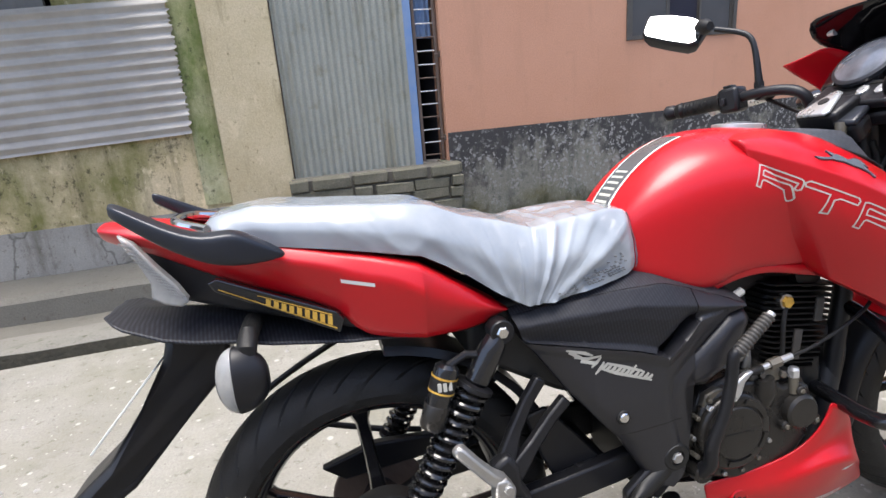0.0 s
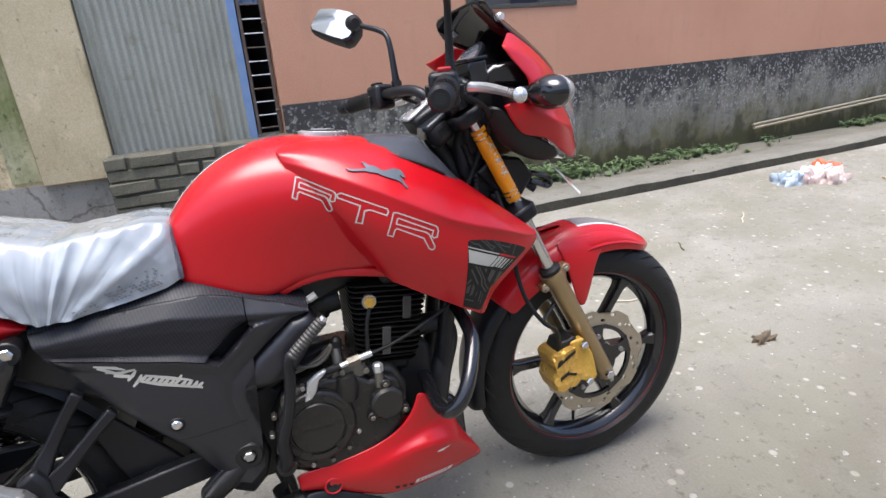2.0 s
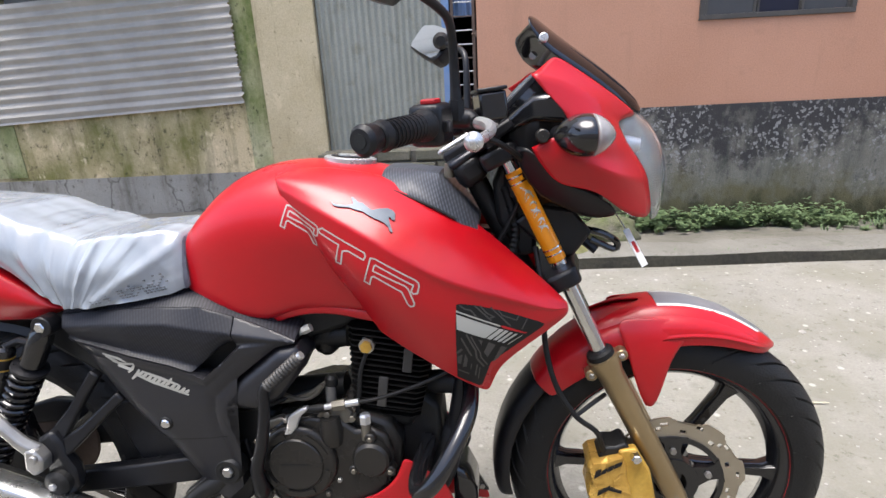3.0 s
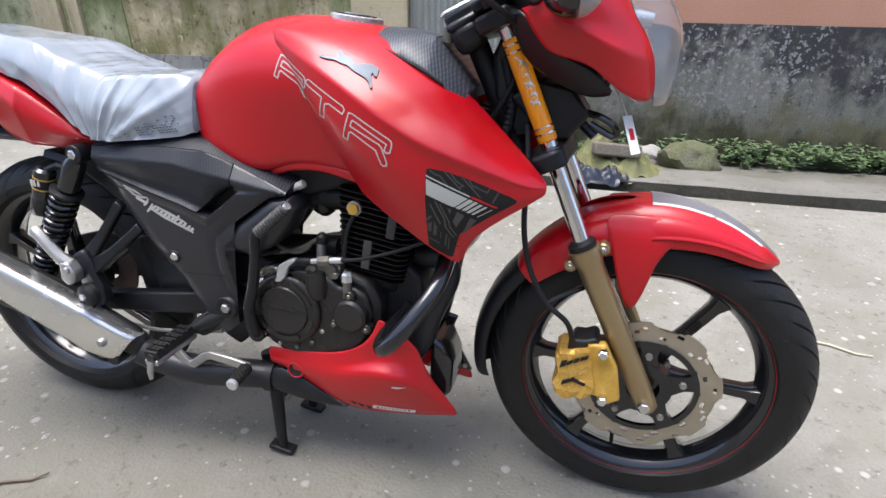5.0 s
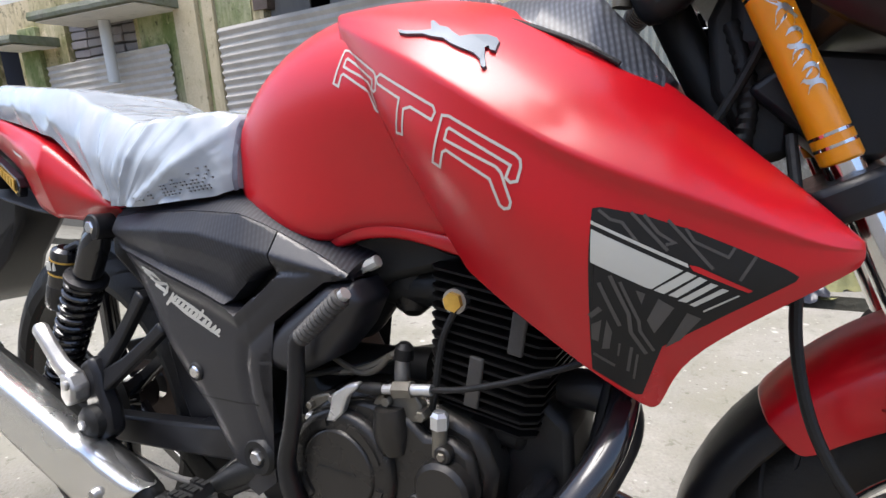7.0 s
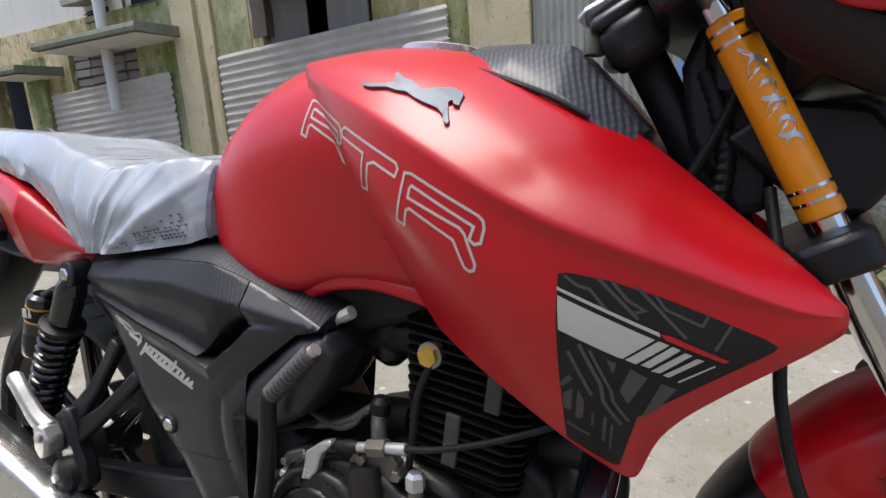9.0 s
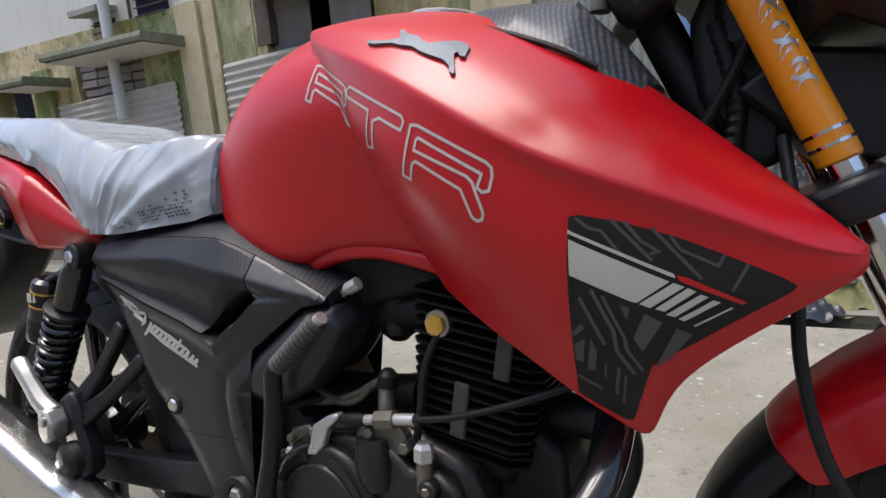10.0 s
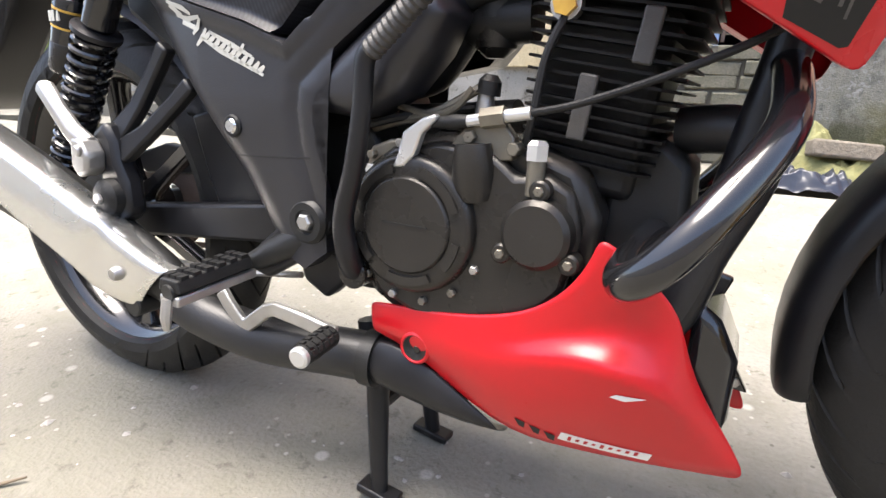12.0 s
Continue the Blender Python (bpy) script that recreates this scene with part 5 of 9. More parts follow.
    for x0, z0, x1, z1, h in ((1.152, 0.358, 1.162, 0.364, 0.006), (1.163, 0.363, 1.172, 0.368, 0.004), (1.174, 0.369, 1.183, 0.374, 0.004), (1.185, 0.375, 1.197, 0.381, 0.0035), (1.158, 0.322, 1.178, 0.334, 0.004), (1.176, 0.332, 1.198, 0.326, 0.0025)):
        part("caliper_mark", plate([(x0, z0 - h), (x1, z1 - h), (x1 + 0.002, z1 + h), (x0 + 0.002, z0 + h)], -0.1045, -0.099), STICKERDARK, cal, "dark script-like mark", smooth=False)
    part("caliper_bracket", plate([(1.195, 0.40), (1.225, 0.405), (1.25, 0.36), (1.262, 0.30), (1.24, 0.285), (1.22, 0.30), (1.20, 0.30)], -0.094, -0.074), GOLD, cal, "gold caliper bracket", smooth=True, bevel=0.004)
    part("caliper_body", plate([(1.160, 0.380), (1.205, 0.392), (1.216, 0.402), (1.206, 0.412), (1.190, 0.404), (1.172, 0.404)], -0.088, -0.034), ENGINEDARK, cal, "dark upper end of the caliper", bevel=0.004)
    for p in ((1.222, 0.392), (1.232, 0.300)):
        part("caliper_bolt", disc(p, 0.009, -0.110, -0.08, 6), CHROME, cal)
    part("brake_hose", tube([(1.170, -0.085, 0.395), (1.155, -0.10, 0.440), (1.118, -0.108, 0.475), (1.085, -0.105, 0.53), (1.068, -0.10, 0.60), (1.065, -0.09, 0.68), (1.055, -0.06, 0.76)], 0.0048, 10, 8), RUBBER, bike, "black front brake hose")
    part("hose_clip", tube([(1.118, -0.108, 0.475), (1.15, -0.09, 0.49), (1.175, -0.06, 0.49)], 0.004, 8), ENGINEDARK, bike)


build_front_brake()


def build_front_fender():
    """Red mudguard hugging the tyre, side drops, black flap behind."""
    c = (FRONT[0] - 0.012, FRONT[1])
    secs = []
    for a, r, w, drop in ((51, 0.320, 0.014, 0.006), (54, 0.323, 0.034, 0.014), (60, 0.328, 0.052, 0.024), (70, 0.336, 0.064, 0.034), (82, 0.343, 0.071, 0.046), (94, 0.346, 0.073, 0.058), (108, 0.342, 0.071, 0.062), (120, 0.334, 0.067, 0.058), (129, 0.327, 0.064, 0.050), (136, 0.322, 0.061, 0.044)):
        t = radians(a + 3)
        n = Vector((math.cos(t), 0, math.sin(t)))
        p0 = Vector((c[0], 0, c[1]))
        prof = [(-w, r - drop - 0.006), (-w * 1.02, r - drop * 0.7), (-w * 0.90, r - drop * 0.22), (-w * 0.55, r - 0.003), (0, r + 0.002)]
        prof = prof + [(-y, q) for y, q in reversed(prof[:-1])]
        secs.append([p0 + n * q + Vector((0, y, 0)) for y, q in prof])
    f = part("front_fender", shell(secs, 0.004, inward=(0, 0, -1)), RED, bike, "matt red front mudguard", sub=2)
    cap = []
    for i in range(15):
        row = []
        for j in range(-6, 7):
            q = j / 6
            a = lerp(50.5, lerp(93, 121, min(1.0, abs(q) * 1.1)), i / 14)
            r = interp([51, 54, 60, 70, 82, 94, 108, 120, 129], [0.320, 0.323, 0.328, 0.336, 0.343, 0.346, 0.342, 0.334, 0.327], a) + 0.0045
            w = interp([51, 54, 60, 70, 82, 94, 108, 120, 129], [0.014, 0.034, 0.052, 0.064, 0.071, 0.073, 0.071, 0.067, 0.064], a) * 1.03
            drop = interp([51, 54, 60, 70, 82, 94, 108, 120], [0.006, 0.014, 0.024, 0.034, 0.046, 0.056, 0.060, 0.058], a)
            t = radians(a + 3)
            k = abs(q)
            row.append(Vector((c[0], q * w if k < 0.85 else math.copysign(w * (0.85 + 0.17 * (k - 0.85) / 0.15), q), c[1])) + Vector((math.cos(t), 0, math.sin(t))) * (r - drop * (0.05 * k ** 2 + 0.9 * max(0.0, (k - 0.45) / 0.55) ** 1.7)))
        cap.append(row)
    part("fender_cap", creased(shell(cap, 0.004, inward=(0, 0, -1)), [cap[-1], cap[0]], 0.9), RED, f, "red front shell of the mudguard with a stepped rear edge", sub=1)
    for s in (-1, 1):
        rows = [[(x, s * y, z) for x, y, z in r] for r in (
            ((1.190, 0.058, 0.628), (1.235, 0.060, 0.632), (1.285, 0.060, 0.630), (1.330, 0.058, 0.622)),
            ((1.203, 0.075, 0.600), (1.235, 0.077, 0.604), (1.275, 0.076, 0.600), (1.310, 0.072, 0.594)),
            ((1.215, 0.080, 0.560), (1.238, 0.083, 0.562), (1.264, 0.082, 0.562), (1.286, 0.078, 0.564)),
            ((1.228, 0.079, 0.515), (1.244, 0.082, 0.514), (1.261, 0.081, 0.514), (1.277, 0.077, 0.515)),
            ((1.246, 0.073, 0.468), (1.252, 0.075, 0.466), (1.259, 0.075, 0.466), (1.266, 0.072, 0.470)))]
        part("fender_side", creased(shell(rows, -0.005 * s), [[r[0] for r in rows], [r[3] for r in rows], rows[4]], 0.8), RED, f, "red side drop of the mudguard", sub=2)
    rows = []
    for a, r, w in ((134, 0.320, 0.058), (146, 0.321, 0.057), (160, 0.322, 0.056), (173, 0.320, 0.054), (183, 0.317, 0.052), (189, 0.315, 0.046), (192, 0.314, 0.032)):
        t = radians(a)
        n = Vector((math.cos(t), 0, math.sin(t)))
        rows.append([Vector((c[0], y, c[1])) + n * (r - d) for y, d in ((-w, 0.03), (-w * 0.97, 0.012), (-w * 0.6, 0.0), (0, -0.003), (w * 0.6, 0.0), (w * 0.97, 0.012), (w, 0.03))])
    part("fender_flap", shell(rows, 0.004, inward=(1, 0, 0)), BLACK, f, "black rear flap of the mudguard", sub=1)
    # stripes along the crown
    for y0, y1, m, lab in ((-0.030, 0.030, FENDERGREY, "silver-grey stripe on the mudguard"), (-0.036, -0.029, WHITESTICK, "white edge line"), (0.029, 0.036, WHITESTICK, "white edge line")):
        rows = []
        for a in range(55, 95, 3):
            r = interp([54, 57, 63, 73, 85, 97], [0.320, 0.323, 0.328, 0.336, 0.343, 0.346], a) + 0.0066
            t, k = radians(a), interp([54, 64, 94], [0.25, 0.9, 1.0], a)
            n = Vector((math.cos(t), 0, math.sin(t)))
            rows.append([Vector((c[0], y * k, c[1])) + n * (r - 0.0045 * (abs(y) / 0.036) ** 2) for y in (y0, (y0 + y1) / 2, y1)])
        part("fender_stripe", shell(rows, 0.001, inward=(0, 0, -1)), m, f, lab)


build_front_fender()


def straighten_front():
    """The wheel, fork and mudguard lean less than the rest of the motorcycle."""
    m = Matrix.Translation((0, 0, 0.85)) @ Matrix.Rotation(radians(3.4), 4, "X") @ Matrix.Translation((0, 0, -0.85))
    for ob in bike.children:
        if ob.name.split(".")[0] in ("front_wheel", "brake_disc", "fork_slider", "fork_tube", "fork_sticker", "front_fender"):
            for o in (ob, *ob.children_recursive):
                o.data.transform(m)


straighten_front()


def build_cowl():
    """Headlamp cowl: red cheeks, lens, smoked screen, black inner shell, clocks."""
    for s in (-1, 1):
        # one red moulding: wing under the screen, notch for the indicator, cheek down to the chin
        wing = [
            ((1.078, 0.113, 1.061), (1.102, 0.108, 1.047), (1.139, 0.095, 1.024), (1.175, 0.078, 1.000), (1.218, 0.046, 0.970)),
            ((1.066, 0.128, 1.046), (1.092, 0.123, 1.036), (1.136, 0.108, 1.012), (1.166, 0.092, 0.992), (1.205, 0.060, 0.967)),
            ((1.0435, 0.155, 1.031), (1.086, 0.144, 1.022), (1.126, 0.128, 1.002), (1.150, 0.116, 0.985), (1.176, 0.092, 0.962)),
            ((1.064, 0.154, 1.004), (1.092, 0.152, 0.982), (1.124, 0.146, 0.970), (1.152, 0.130, 0.955), (1.186, 0.094, 0.940)),
        ]
        cheek = [
            ((1.116, 0.152, 0.956), (1.132, 0.149, 0.946), (1.152, 0.140, 0.936), (1.176, 0.118, 0.924), (1.200, 0.088, 0.917)),
            ((1.0435, 0.148, 0.929), (1.084, 0.153, 0.921), (1.124, 0.151, 0.914), (1.170, 0.126, 0.900), (1.220, 0.080, 0.893)),
            ((1.053, 0.147, 0.911), (1.088, 0.153, 0.905), (1.134, 0.152, 0.902), (1.177, 0.132, 0.880), (1.230, 0.077, 0.868)),
            ((1.068, 0.140, 0.890), (1.092, 0.144, 0.886), (1.138, 0.140, 0.878), (1.184, 0.120, 0.856), (1.235, 0.074, 0.842)),
            ((1.086, 0.134, 0.8710), (1.120, 0.134, 0.865), (1.149, 0.126, 0.857), (1.191, 0.108, 0.817), (1.240, 0.072, 0.803)),
        ]
        rows = [[(x, s * y, z) for x, y, z in r] for r in wing + cheek]
        if s > 0:
            rows = [[(x - 0.026 * min(1, max(0, (1.13 - x) / 0.09)) * (z > 0.98), y * (1 + 0.26 * min(1, max(0, (1.13 - x) / 0.09)) * (z > 0.98)), z) for x, y, z in r] for r in rows]
        folds = [rows[2], rows[0], [r[0] for r in rows], rows[5][:3], rows[6][2:5], rows[-1], [r[-1] for r in rows]]
        part("cowl_cheek", creased(shell(rows, -0.006 * s), folds, 1.0), RED, bike, "matt red headlamp cowl side", sub=2)
        rows = [[(x, s * y, z) for x, y, z in r] for r in (
            ((1.012, 0.110, 0.935), (1.028, 0.128, 0.932), (1.046, 0.141, 0.929)),
            ((1.040, 0.108, 0.864), (1.062, 0.124, 0.869), (1.087, 0.131, 0.871)),
            ((1.075, 0.100, 0.838), (1.110, 0.116, 0.848), (1.148, 0.123, 0.857)),
            ((1.140, 0.090, 0.808), (1.166, 0.098, 0.812), (1.190, 0.106, 0.817)))]
        part("cowl_lower", shell(rows, -0.006 * s), BLACK, bike, "black lower cowl edge", sub=1)
        part("screen_bolt", disc((1.064, 1.084), 0.007, s * 0.1215, s * 0.105, 20), SILVER, bike)
        c = Vector((1.112, s * 0.196, 0.945))
        ring = lambda t: [c + Vector((0.038 * t + 0.004 * math.cos(a), s * 0.046 * math.sqrt(max(0.0, 1 - t * t)) * math.cos(a), 0.031 * math.sqrt(max(0.0, 1 - t * t)) * math.sin(a))) for a in (2 * math.pi * k / 20 for k in range(20))]
        pod = part("front_indicator", loft([ring(t) for t in (-0.985, -0.9, -0.7, -0.4, -0.1, 0.20, 0.24)]), GLOSSBLACK, bike, "black bullet indicator", sub=1)
        part("indicator_lens", loft([ring(t) for t in (0.23, 0.26, 0.42, 0.6, 0.8, 0.92, 0.985)]), PEARL, pod, "clear indicator lens", sub=1)
        part("indicator_stem", tube([(1.085, s * 0.125, 0.944), (1.095, s * 0.155, 0.944), (1.104, s * 0.170, 0.944)], [0.015, 0.016, 0.019], 16), BLACK, pod)
        part("cowl_bolt", disc((1.060, 0.945), 0.010, s * 0.158, s * 0.13, 20), ENGINE, bike)
    # lens
    rows = []
    for z, x, w, sag in ((0.978, 1.222, 0.046, 0.012), (0.960, 1.243, 0.080, 0.062), (0.938, 1.259, 0.088, 0.072), (0.916, 1.269, 0.086, 0.068), (0.890, 1.276, 0.079, 0.052), (0.846, 1.276, 0.074, 0.043), (0.812, 1.268, 0.071, 0.030), (0.802, 1.262, 0.068, 0.024)):
        rows.append([(x - sag * abs(t) ** 2.4, w * t, z) for t in (-1, -0.85, -0.6, -0.3, 0, 0.3, 0.6, 0.85, 1)])
    part("headlamp_lens", shell(rows, 0.003, inward=(-1, 0, 0)), LENS, bike, "clear headlamp lens", sub=1)
    bowl = part("headlamp_bowl", shell([[(x, y, z) for y in (-w, -w * 0.5, 0, w * 0.5, w)] for z, x, w in ((0.965, 1.19, 0.060), (0.92, 1.170, 0.074), (0.87, 1.170, 0.072), (0.82, 1.19, 0.066), (0.802, 1.225, 0.062))], 0.004, inward=(-1, 0, 0)), CHROME, bike, "silvered headlamp reflector", sub=1)
    part("lamp_bulb", tube([(1.19, 0, 0.88), (1.225, 0, 0.88), (1.232, 0, 0.88)], [0.022, 0.018, 0.008], 16), PEARL, bowl)
    for s in (-1, 1):
        part("pilot_lamp", tube([(1.19, s * 0.045, 0.925), (1.222, s * 0.046, 0.922)], [0.016, 0.010], 14), SILVER, bowl)
    # smoked screen
    rows = []
    for (ex, ey, ez), (cx, cz) in (((1.224, 0.026, 0.968), (1.232, 0.970)), ((1.206, 0.056, 0.980), (1.236, 0.990)), ((1.139, 0.096, 1.026), (1.180, 1.039)), ((1.090, 0.113, 1.054), (1.134, 1.075)), ((1.056, 0.118, 1.078), (1.096, 1.103)), ((1.040, 0.110, 1.117), (1.057, 1.132))):
        rows.append([(lerp(cx, ex, abs(t) ** 2) - 0.012 * max(0, t) * min(1, max(0, (ez - 1.0) / 0.07)), ey * t * (1 + 0.27 * max(0, t) * min(1, max(0, (ez - 1.0) / 0.07))), lerp(cz, ez, abs(t) ** 2)) for t in (-1, -0.8, -0.45, 0, 0.45, 0.8, 1)])
    part("windscreen", shell(rows, 0.004, inward=(-0.6, 0, -0.8)), SMOKE, bike, "small smoked windscreen", sub=1)
    # dark shell behind, and the clocks
    part("cowl_inner", loft([[(x, y, z) for y, z in ((-w, z0), (w, z0), (w, z1), (-w, z1))] for x, w, z0, z1 in ((1.00, 0.036, 0.83, 0.98), (1.055, 0.044, 0.82, 1.00), (1.085, 0.100, 0.84, 1.00), (1.13, 0.100, 0.84, 1.00), (1.165, 0.078, 0.82, 0.955))]), BLACK, bike, "black inner cowl", bevel=0.015)
    m = pose(1.050, 0.008, 0.992, 0, -44, 0)
    bm = bmesh.new()
    add_tube(bm, [m @ Vector(p) for p in ((-0.006, 0, -0.075), (-0.002, 0, -0.03), (0, 0, 0.020), (0, 0, 0.027))], [0.046, 0.056, 0.060, 0.056], 36)
    clocks = part("speedometer_housing", bm, GLOSSBLACK, bike, "black round instrument housing")
    part("clock_rim", add_tube(bmesh.new(), [m @ Vector((0, 0, z)) for z in (0.022, 0.029, 0.031)], [0.0605, 0.0605, 0.055], 36), RAILGREY, clocks, "satin grey rim of the dial")
    part("clock_glass", add_tube(bmesh.new(), [m @ Vector((0, 0, z)) for z in (0.0275, 0.031, 0.034, 0.0365, 0.0375)], [0.055, 0.053, 0.042, 0.026, 0.004], 36), CLOCK, clocks, "domed clear instrument glass")
    for s in (-1, 1):
        arm = [[(x, s * (y + a * 0.016), z + b * h) for a, b in ((-1, -1), (1, -0.8), (1, 0.8), (-1, 1))] for x, y, z, h in ((1.010, 0.072, 0.960, 0.014), (1.050, 0.088, 0.985, 0.022), (1.090, 0.100, 0.985, 0.026), (1.130, 0.100, 0.965, 0.024))]
        part("instrument_stay", loft(arm), GLOSSBLACK, clocks, "glossy black side of the instrument cowl", bevel=0.006)
    # sloping panel below the clocks with two buttons and a slot
    m = pose(0.992, -0.010, 0.952, 0, -34, 0)
    dash = part("dash_panel", box((-0.040, -0.085, -0.012), (0.030, 0.085, 0.006), m), BLACK, bike, "black sloping dash panel", bevel=0.005)
    for y in (-0.055, -0.018):
        part("dash_button", loft([[m @ Vector((0.014 * k * math.cos(a) - 0.004, 0.010 * k * math.sin(a) + y, z)) for a in [i * math.pi / 10 for i in range(20)]] for k, z in ((1.0, 0.005), (1.0, 0.009), (0.8, 0.011))]), SILVER, dash, "silver oval button")
    part("dash_slot", box((0.016, -0.070, 0.0055), (0.024, 0.060, 0.0075), m), ENGINEDARK, dash, smooth=False)


build_cowl()


def ring(c, axis, ref, ra, rb, n=16):
    """An ellipse of points round c, square to axis."""
    d = Vector(axis).normalized()
    u = (Vector(ref) - d * Vector(ref).dot(d)).normalized()
    v = d.cross(u)
    return [Vector(c) + u * ra * math.cos(2 * math.pi * k / n) + v * rb * math.sin(2 * math.pi * k / n) for k in range(n)]


def bolt(p, r, y0, y1, material, parent):
    return part("bolt", disc(p, r, y0, y1, 6, 0.001), material, parent)


def build_engine():
    case = [(0.545, 0.345), (0.560, 0.290), (0.60, 0.270), (0.70, 0.268), (0.775, 0.290), (0.805, 0.345), (0.812, 0.410), (0.79, 0.455), (0.72, 0.478), (0.64, 0.478), (0.575, 0.46), (0.548, 0.42)]
    eng = part("crankcase", plate(case, -0.095, 0.10), ENGINE, bike, "dark grey engine crankcase", smooth=True, bevel=0.012)
    cover = [(0.548, 0.385), (0.556, 0.335), (0.585, 0.298), (0.63, 0.283), (0.70, 0.282), (0.755, 0.300), (0.79, 0.340), (0.800, 0.395), (0.790, 0.435), (0.765, 0.448), (0.735, 0.444), (0.712, 0.462), (0.655, 0.470), (0.60, 0.462), (0.562, 0.435)]
    part("clutch_side_cover", plate(cover, -0.112, -0.094), ENGINE, eng, "grey engine side cover", smooth=True, bevel=0.007)
    c = (0.625, 0.383)
    cc = part("clutch_cover", lathe([(0.0005, -0.128), (0.048, -0.128), (0.050, -0.1265), (0.051, -0.124), (0.066, -0.124), (0.071, -0.121), (0.074, -0.115), (0.0745, -0.108), (0.0005, -0.108)], (c[0], 0, c[1]), 64), ENGINE, eng, "round dark clutch cover")
    for a0, a1 in ((20, 75), (105, 160), (195, 225), (250, 300), (320, 350)):
        rows = []
        for i in range(9):
            a = radians(lerp(a0, a1, i / 8))
            rows.append([(c[0] + r * math.cos(a), y, c[1] + r * math.sin(a)) for r, y in ((0.0545, -0.1236), (0.0545, -0.1275), (0.0635, -0.1275), (0.0635, -0.1236))])
        bm = bmesh.new()
        vs = add_grid(bm, rows, False, True)
        bm.faces.new(vs[0])
        bm.faces.new(reversed(vs[-1]))
        part("cover_rib", bm, ENGINE, cc)
    part("cover_slot", box((0.598, -0.1292, 0.3835), (0.652, -0.127, 0.3855)), ENGINEDARK, cc, smooth=False)
    for k in range(10):
        a = radians(100 + k * 26)
        bolt((c[0] + 0.083 * math.cos(a), c[1] + 0.083 * math.sin(a)), 0.0048, -0.118, -0.10, DULL if k % 3 else ALLOY, eng)
    d = (0.762, 0.394)
    cap = part("oil_filter_cover", lathe([(0.0005, -0.130), (0.028, -0.130), (0.033, -0.125), (0.0345, -0.108), (0.0005, -0.108)], (d[0], 0, d[1]), 44), ENGINE, eng, "small round filter cover")
    for a in (90, 215, 325):
        p = (d[0] + 0.040 * math.cos(radians(a)), d[1] + 0.040 * math.sin(radians(a)))
        part("cover_lug", disc(p, 0.010, -0.124, -0.105, 20), ENGINE, eng)
        bolt(p, 0.005, -0.127, -0.11, DULL, eng)
    part("oil_spout", tube([(0.69, -0.100, 0.425), (0.692, -0.112, 0.450), (0.690, -0.112, 0.470)], [0.024, 0.021, 0.017], 20), ENGINE, eng, "oil filler spout")
    part("gasket_plate", plate([(0.664, 0.466), (0.668, 0.474), (0.679, 0.485), (0.719, 0.490), (0.729, 0.478), (0.729, 0.457), (0.714, 0.455), (0.700, 0.463)], -0.108, -0.094), DULL, eng, "dull alloy lever plate", bevel=0.002)
    part("side_plate", plate([(0.560, 0.415), (0.572, 0.458), (0.598, 0.468), (0.612, 0.462), (0.604, 0.44), (0.582, 0.425)], -0.110, -0.094), DULL, eng, "dull alloy casing lug", bevel=0.003)
    part("clutch_arm", plate([(0.608, 0.440), (0.622, 0.443), (0.633, 0.455), (0.641, 0.477), (0.657, 0.491), (0.655, 0.496), (0.641, 0.491), (0.620, 0.477), (0.614, 0.455)], -0.126, -0.114), SILVER, eng, "bright clutch release arm", bevel=0.003)
    bolt((0.577, 0.435), 0.0065, -0.120, -0.10, SILVER, eng)
    for x, z in ((0.686, 0.476), (0.731, 0.468)):
        bolt((x, z), 0.0065, -0.116, -0.09, DULL, eng)
    part("stud", tube([(0.754, -0.112, 0.428), (0.754, -0.112, 0.461)], 0.0085, 14), DULL, eng, "upright alloy stud")
    part("stud_cap", tube([(0.754, -0.112, 0.460), (0.754, -0.112, 0.474), (0.754, -0.112, 0.478)], [0.0105, 0.0105, 0.007], 6), SILVER, eng, "bright cap nut")
    # cylinder, leaning forward
    tilt = pose(0.735, 0, 0.455, 0, 8, 0)
    cyl = part("cylinder", box((-0.016, -0.062, -0.02), (0.098, 0.062, 0.155), tilt), ENGINEDARK, eng, "black engine cylinder", bevel=0.01)
    for i in range(16):
        z = 0.008 + i * 0.0108
        w = 0.088 if i > 1 else 0.078
        bm = bmesh.new()
        b0, b1 = -0.012 - 0.0014 * i, 0.110 + 0.0010 * i
        poly = [(b0, -w + 0.012), (b0 + 0.010, -w), (b1 - 0.015, -w), (b1, -w + 0.014), (b1, w - 0.014), (b1 - 0.015, w), (b0 + 0.010, w), (b0, w - 0.012)]
        a = [bm.verts.new(tilt @ Vector((x, y, z))) for x, y in poly]
        b = [bm.verts.new(tilt @ Vector((x, y, z + 0.0026))) for x, y in poly]
        bm.faces.new(a)
        bm.faces.new(reversed(b))
        for k in range(8):
            bm.faces.new((a[k], a[(k + 1) % 8], b[(k + 1) % 8], b[k]))
        part("cooling_fin", bm, FINBLACK, cyl, smooth=False)
    for x0, z0, z1 in ((0.032, 0.030, 0.088), (0.072, 0.102, 0.148)):
        part("fin_damper", box((x0, -0.091, z0), (x0 + 0.017, -0.085, z1), tilt), WORNRUBBER, cyl, "grey rubber fin damper", smooth=False, bevel=0.002)
    head = part("cylinder_head", box((-0.040, -0.075, 0.183), (0.105, 0.075, 0.225), tilt), ENGINEDARK, eng, "black cylinder head", bevel=0.014)
    part("head_cap", add_tube(bmesh.new(), [tilt @ Vector((0.055, -0.080, 0.195)), tilt @ Vector((0.055, -0.06, 0.195))], 0.030, 28), ENGINEDARK, head)
    b0 = Vector((0.760, -0.091, 0.594))
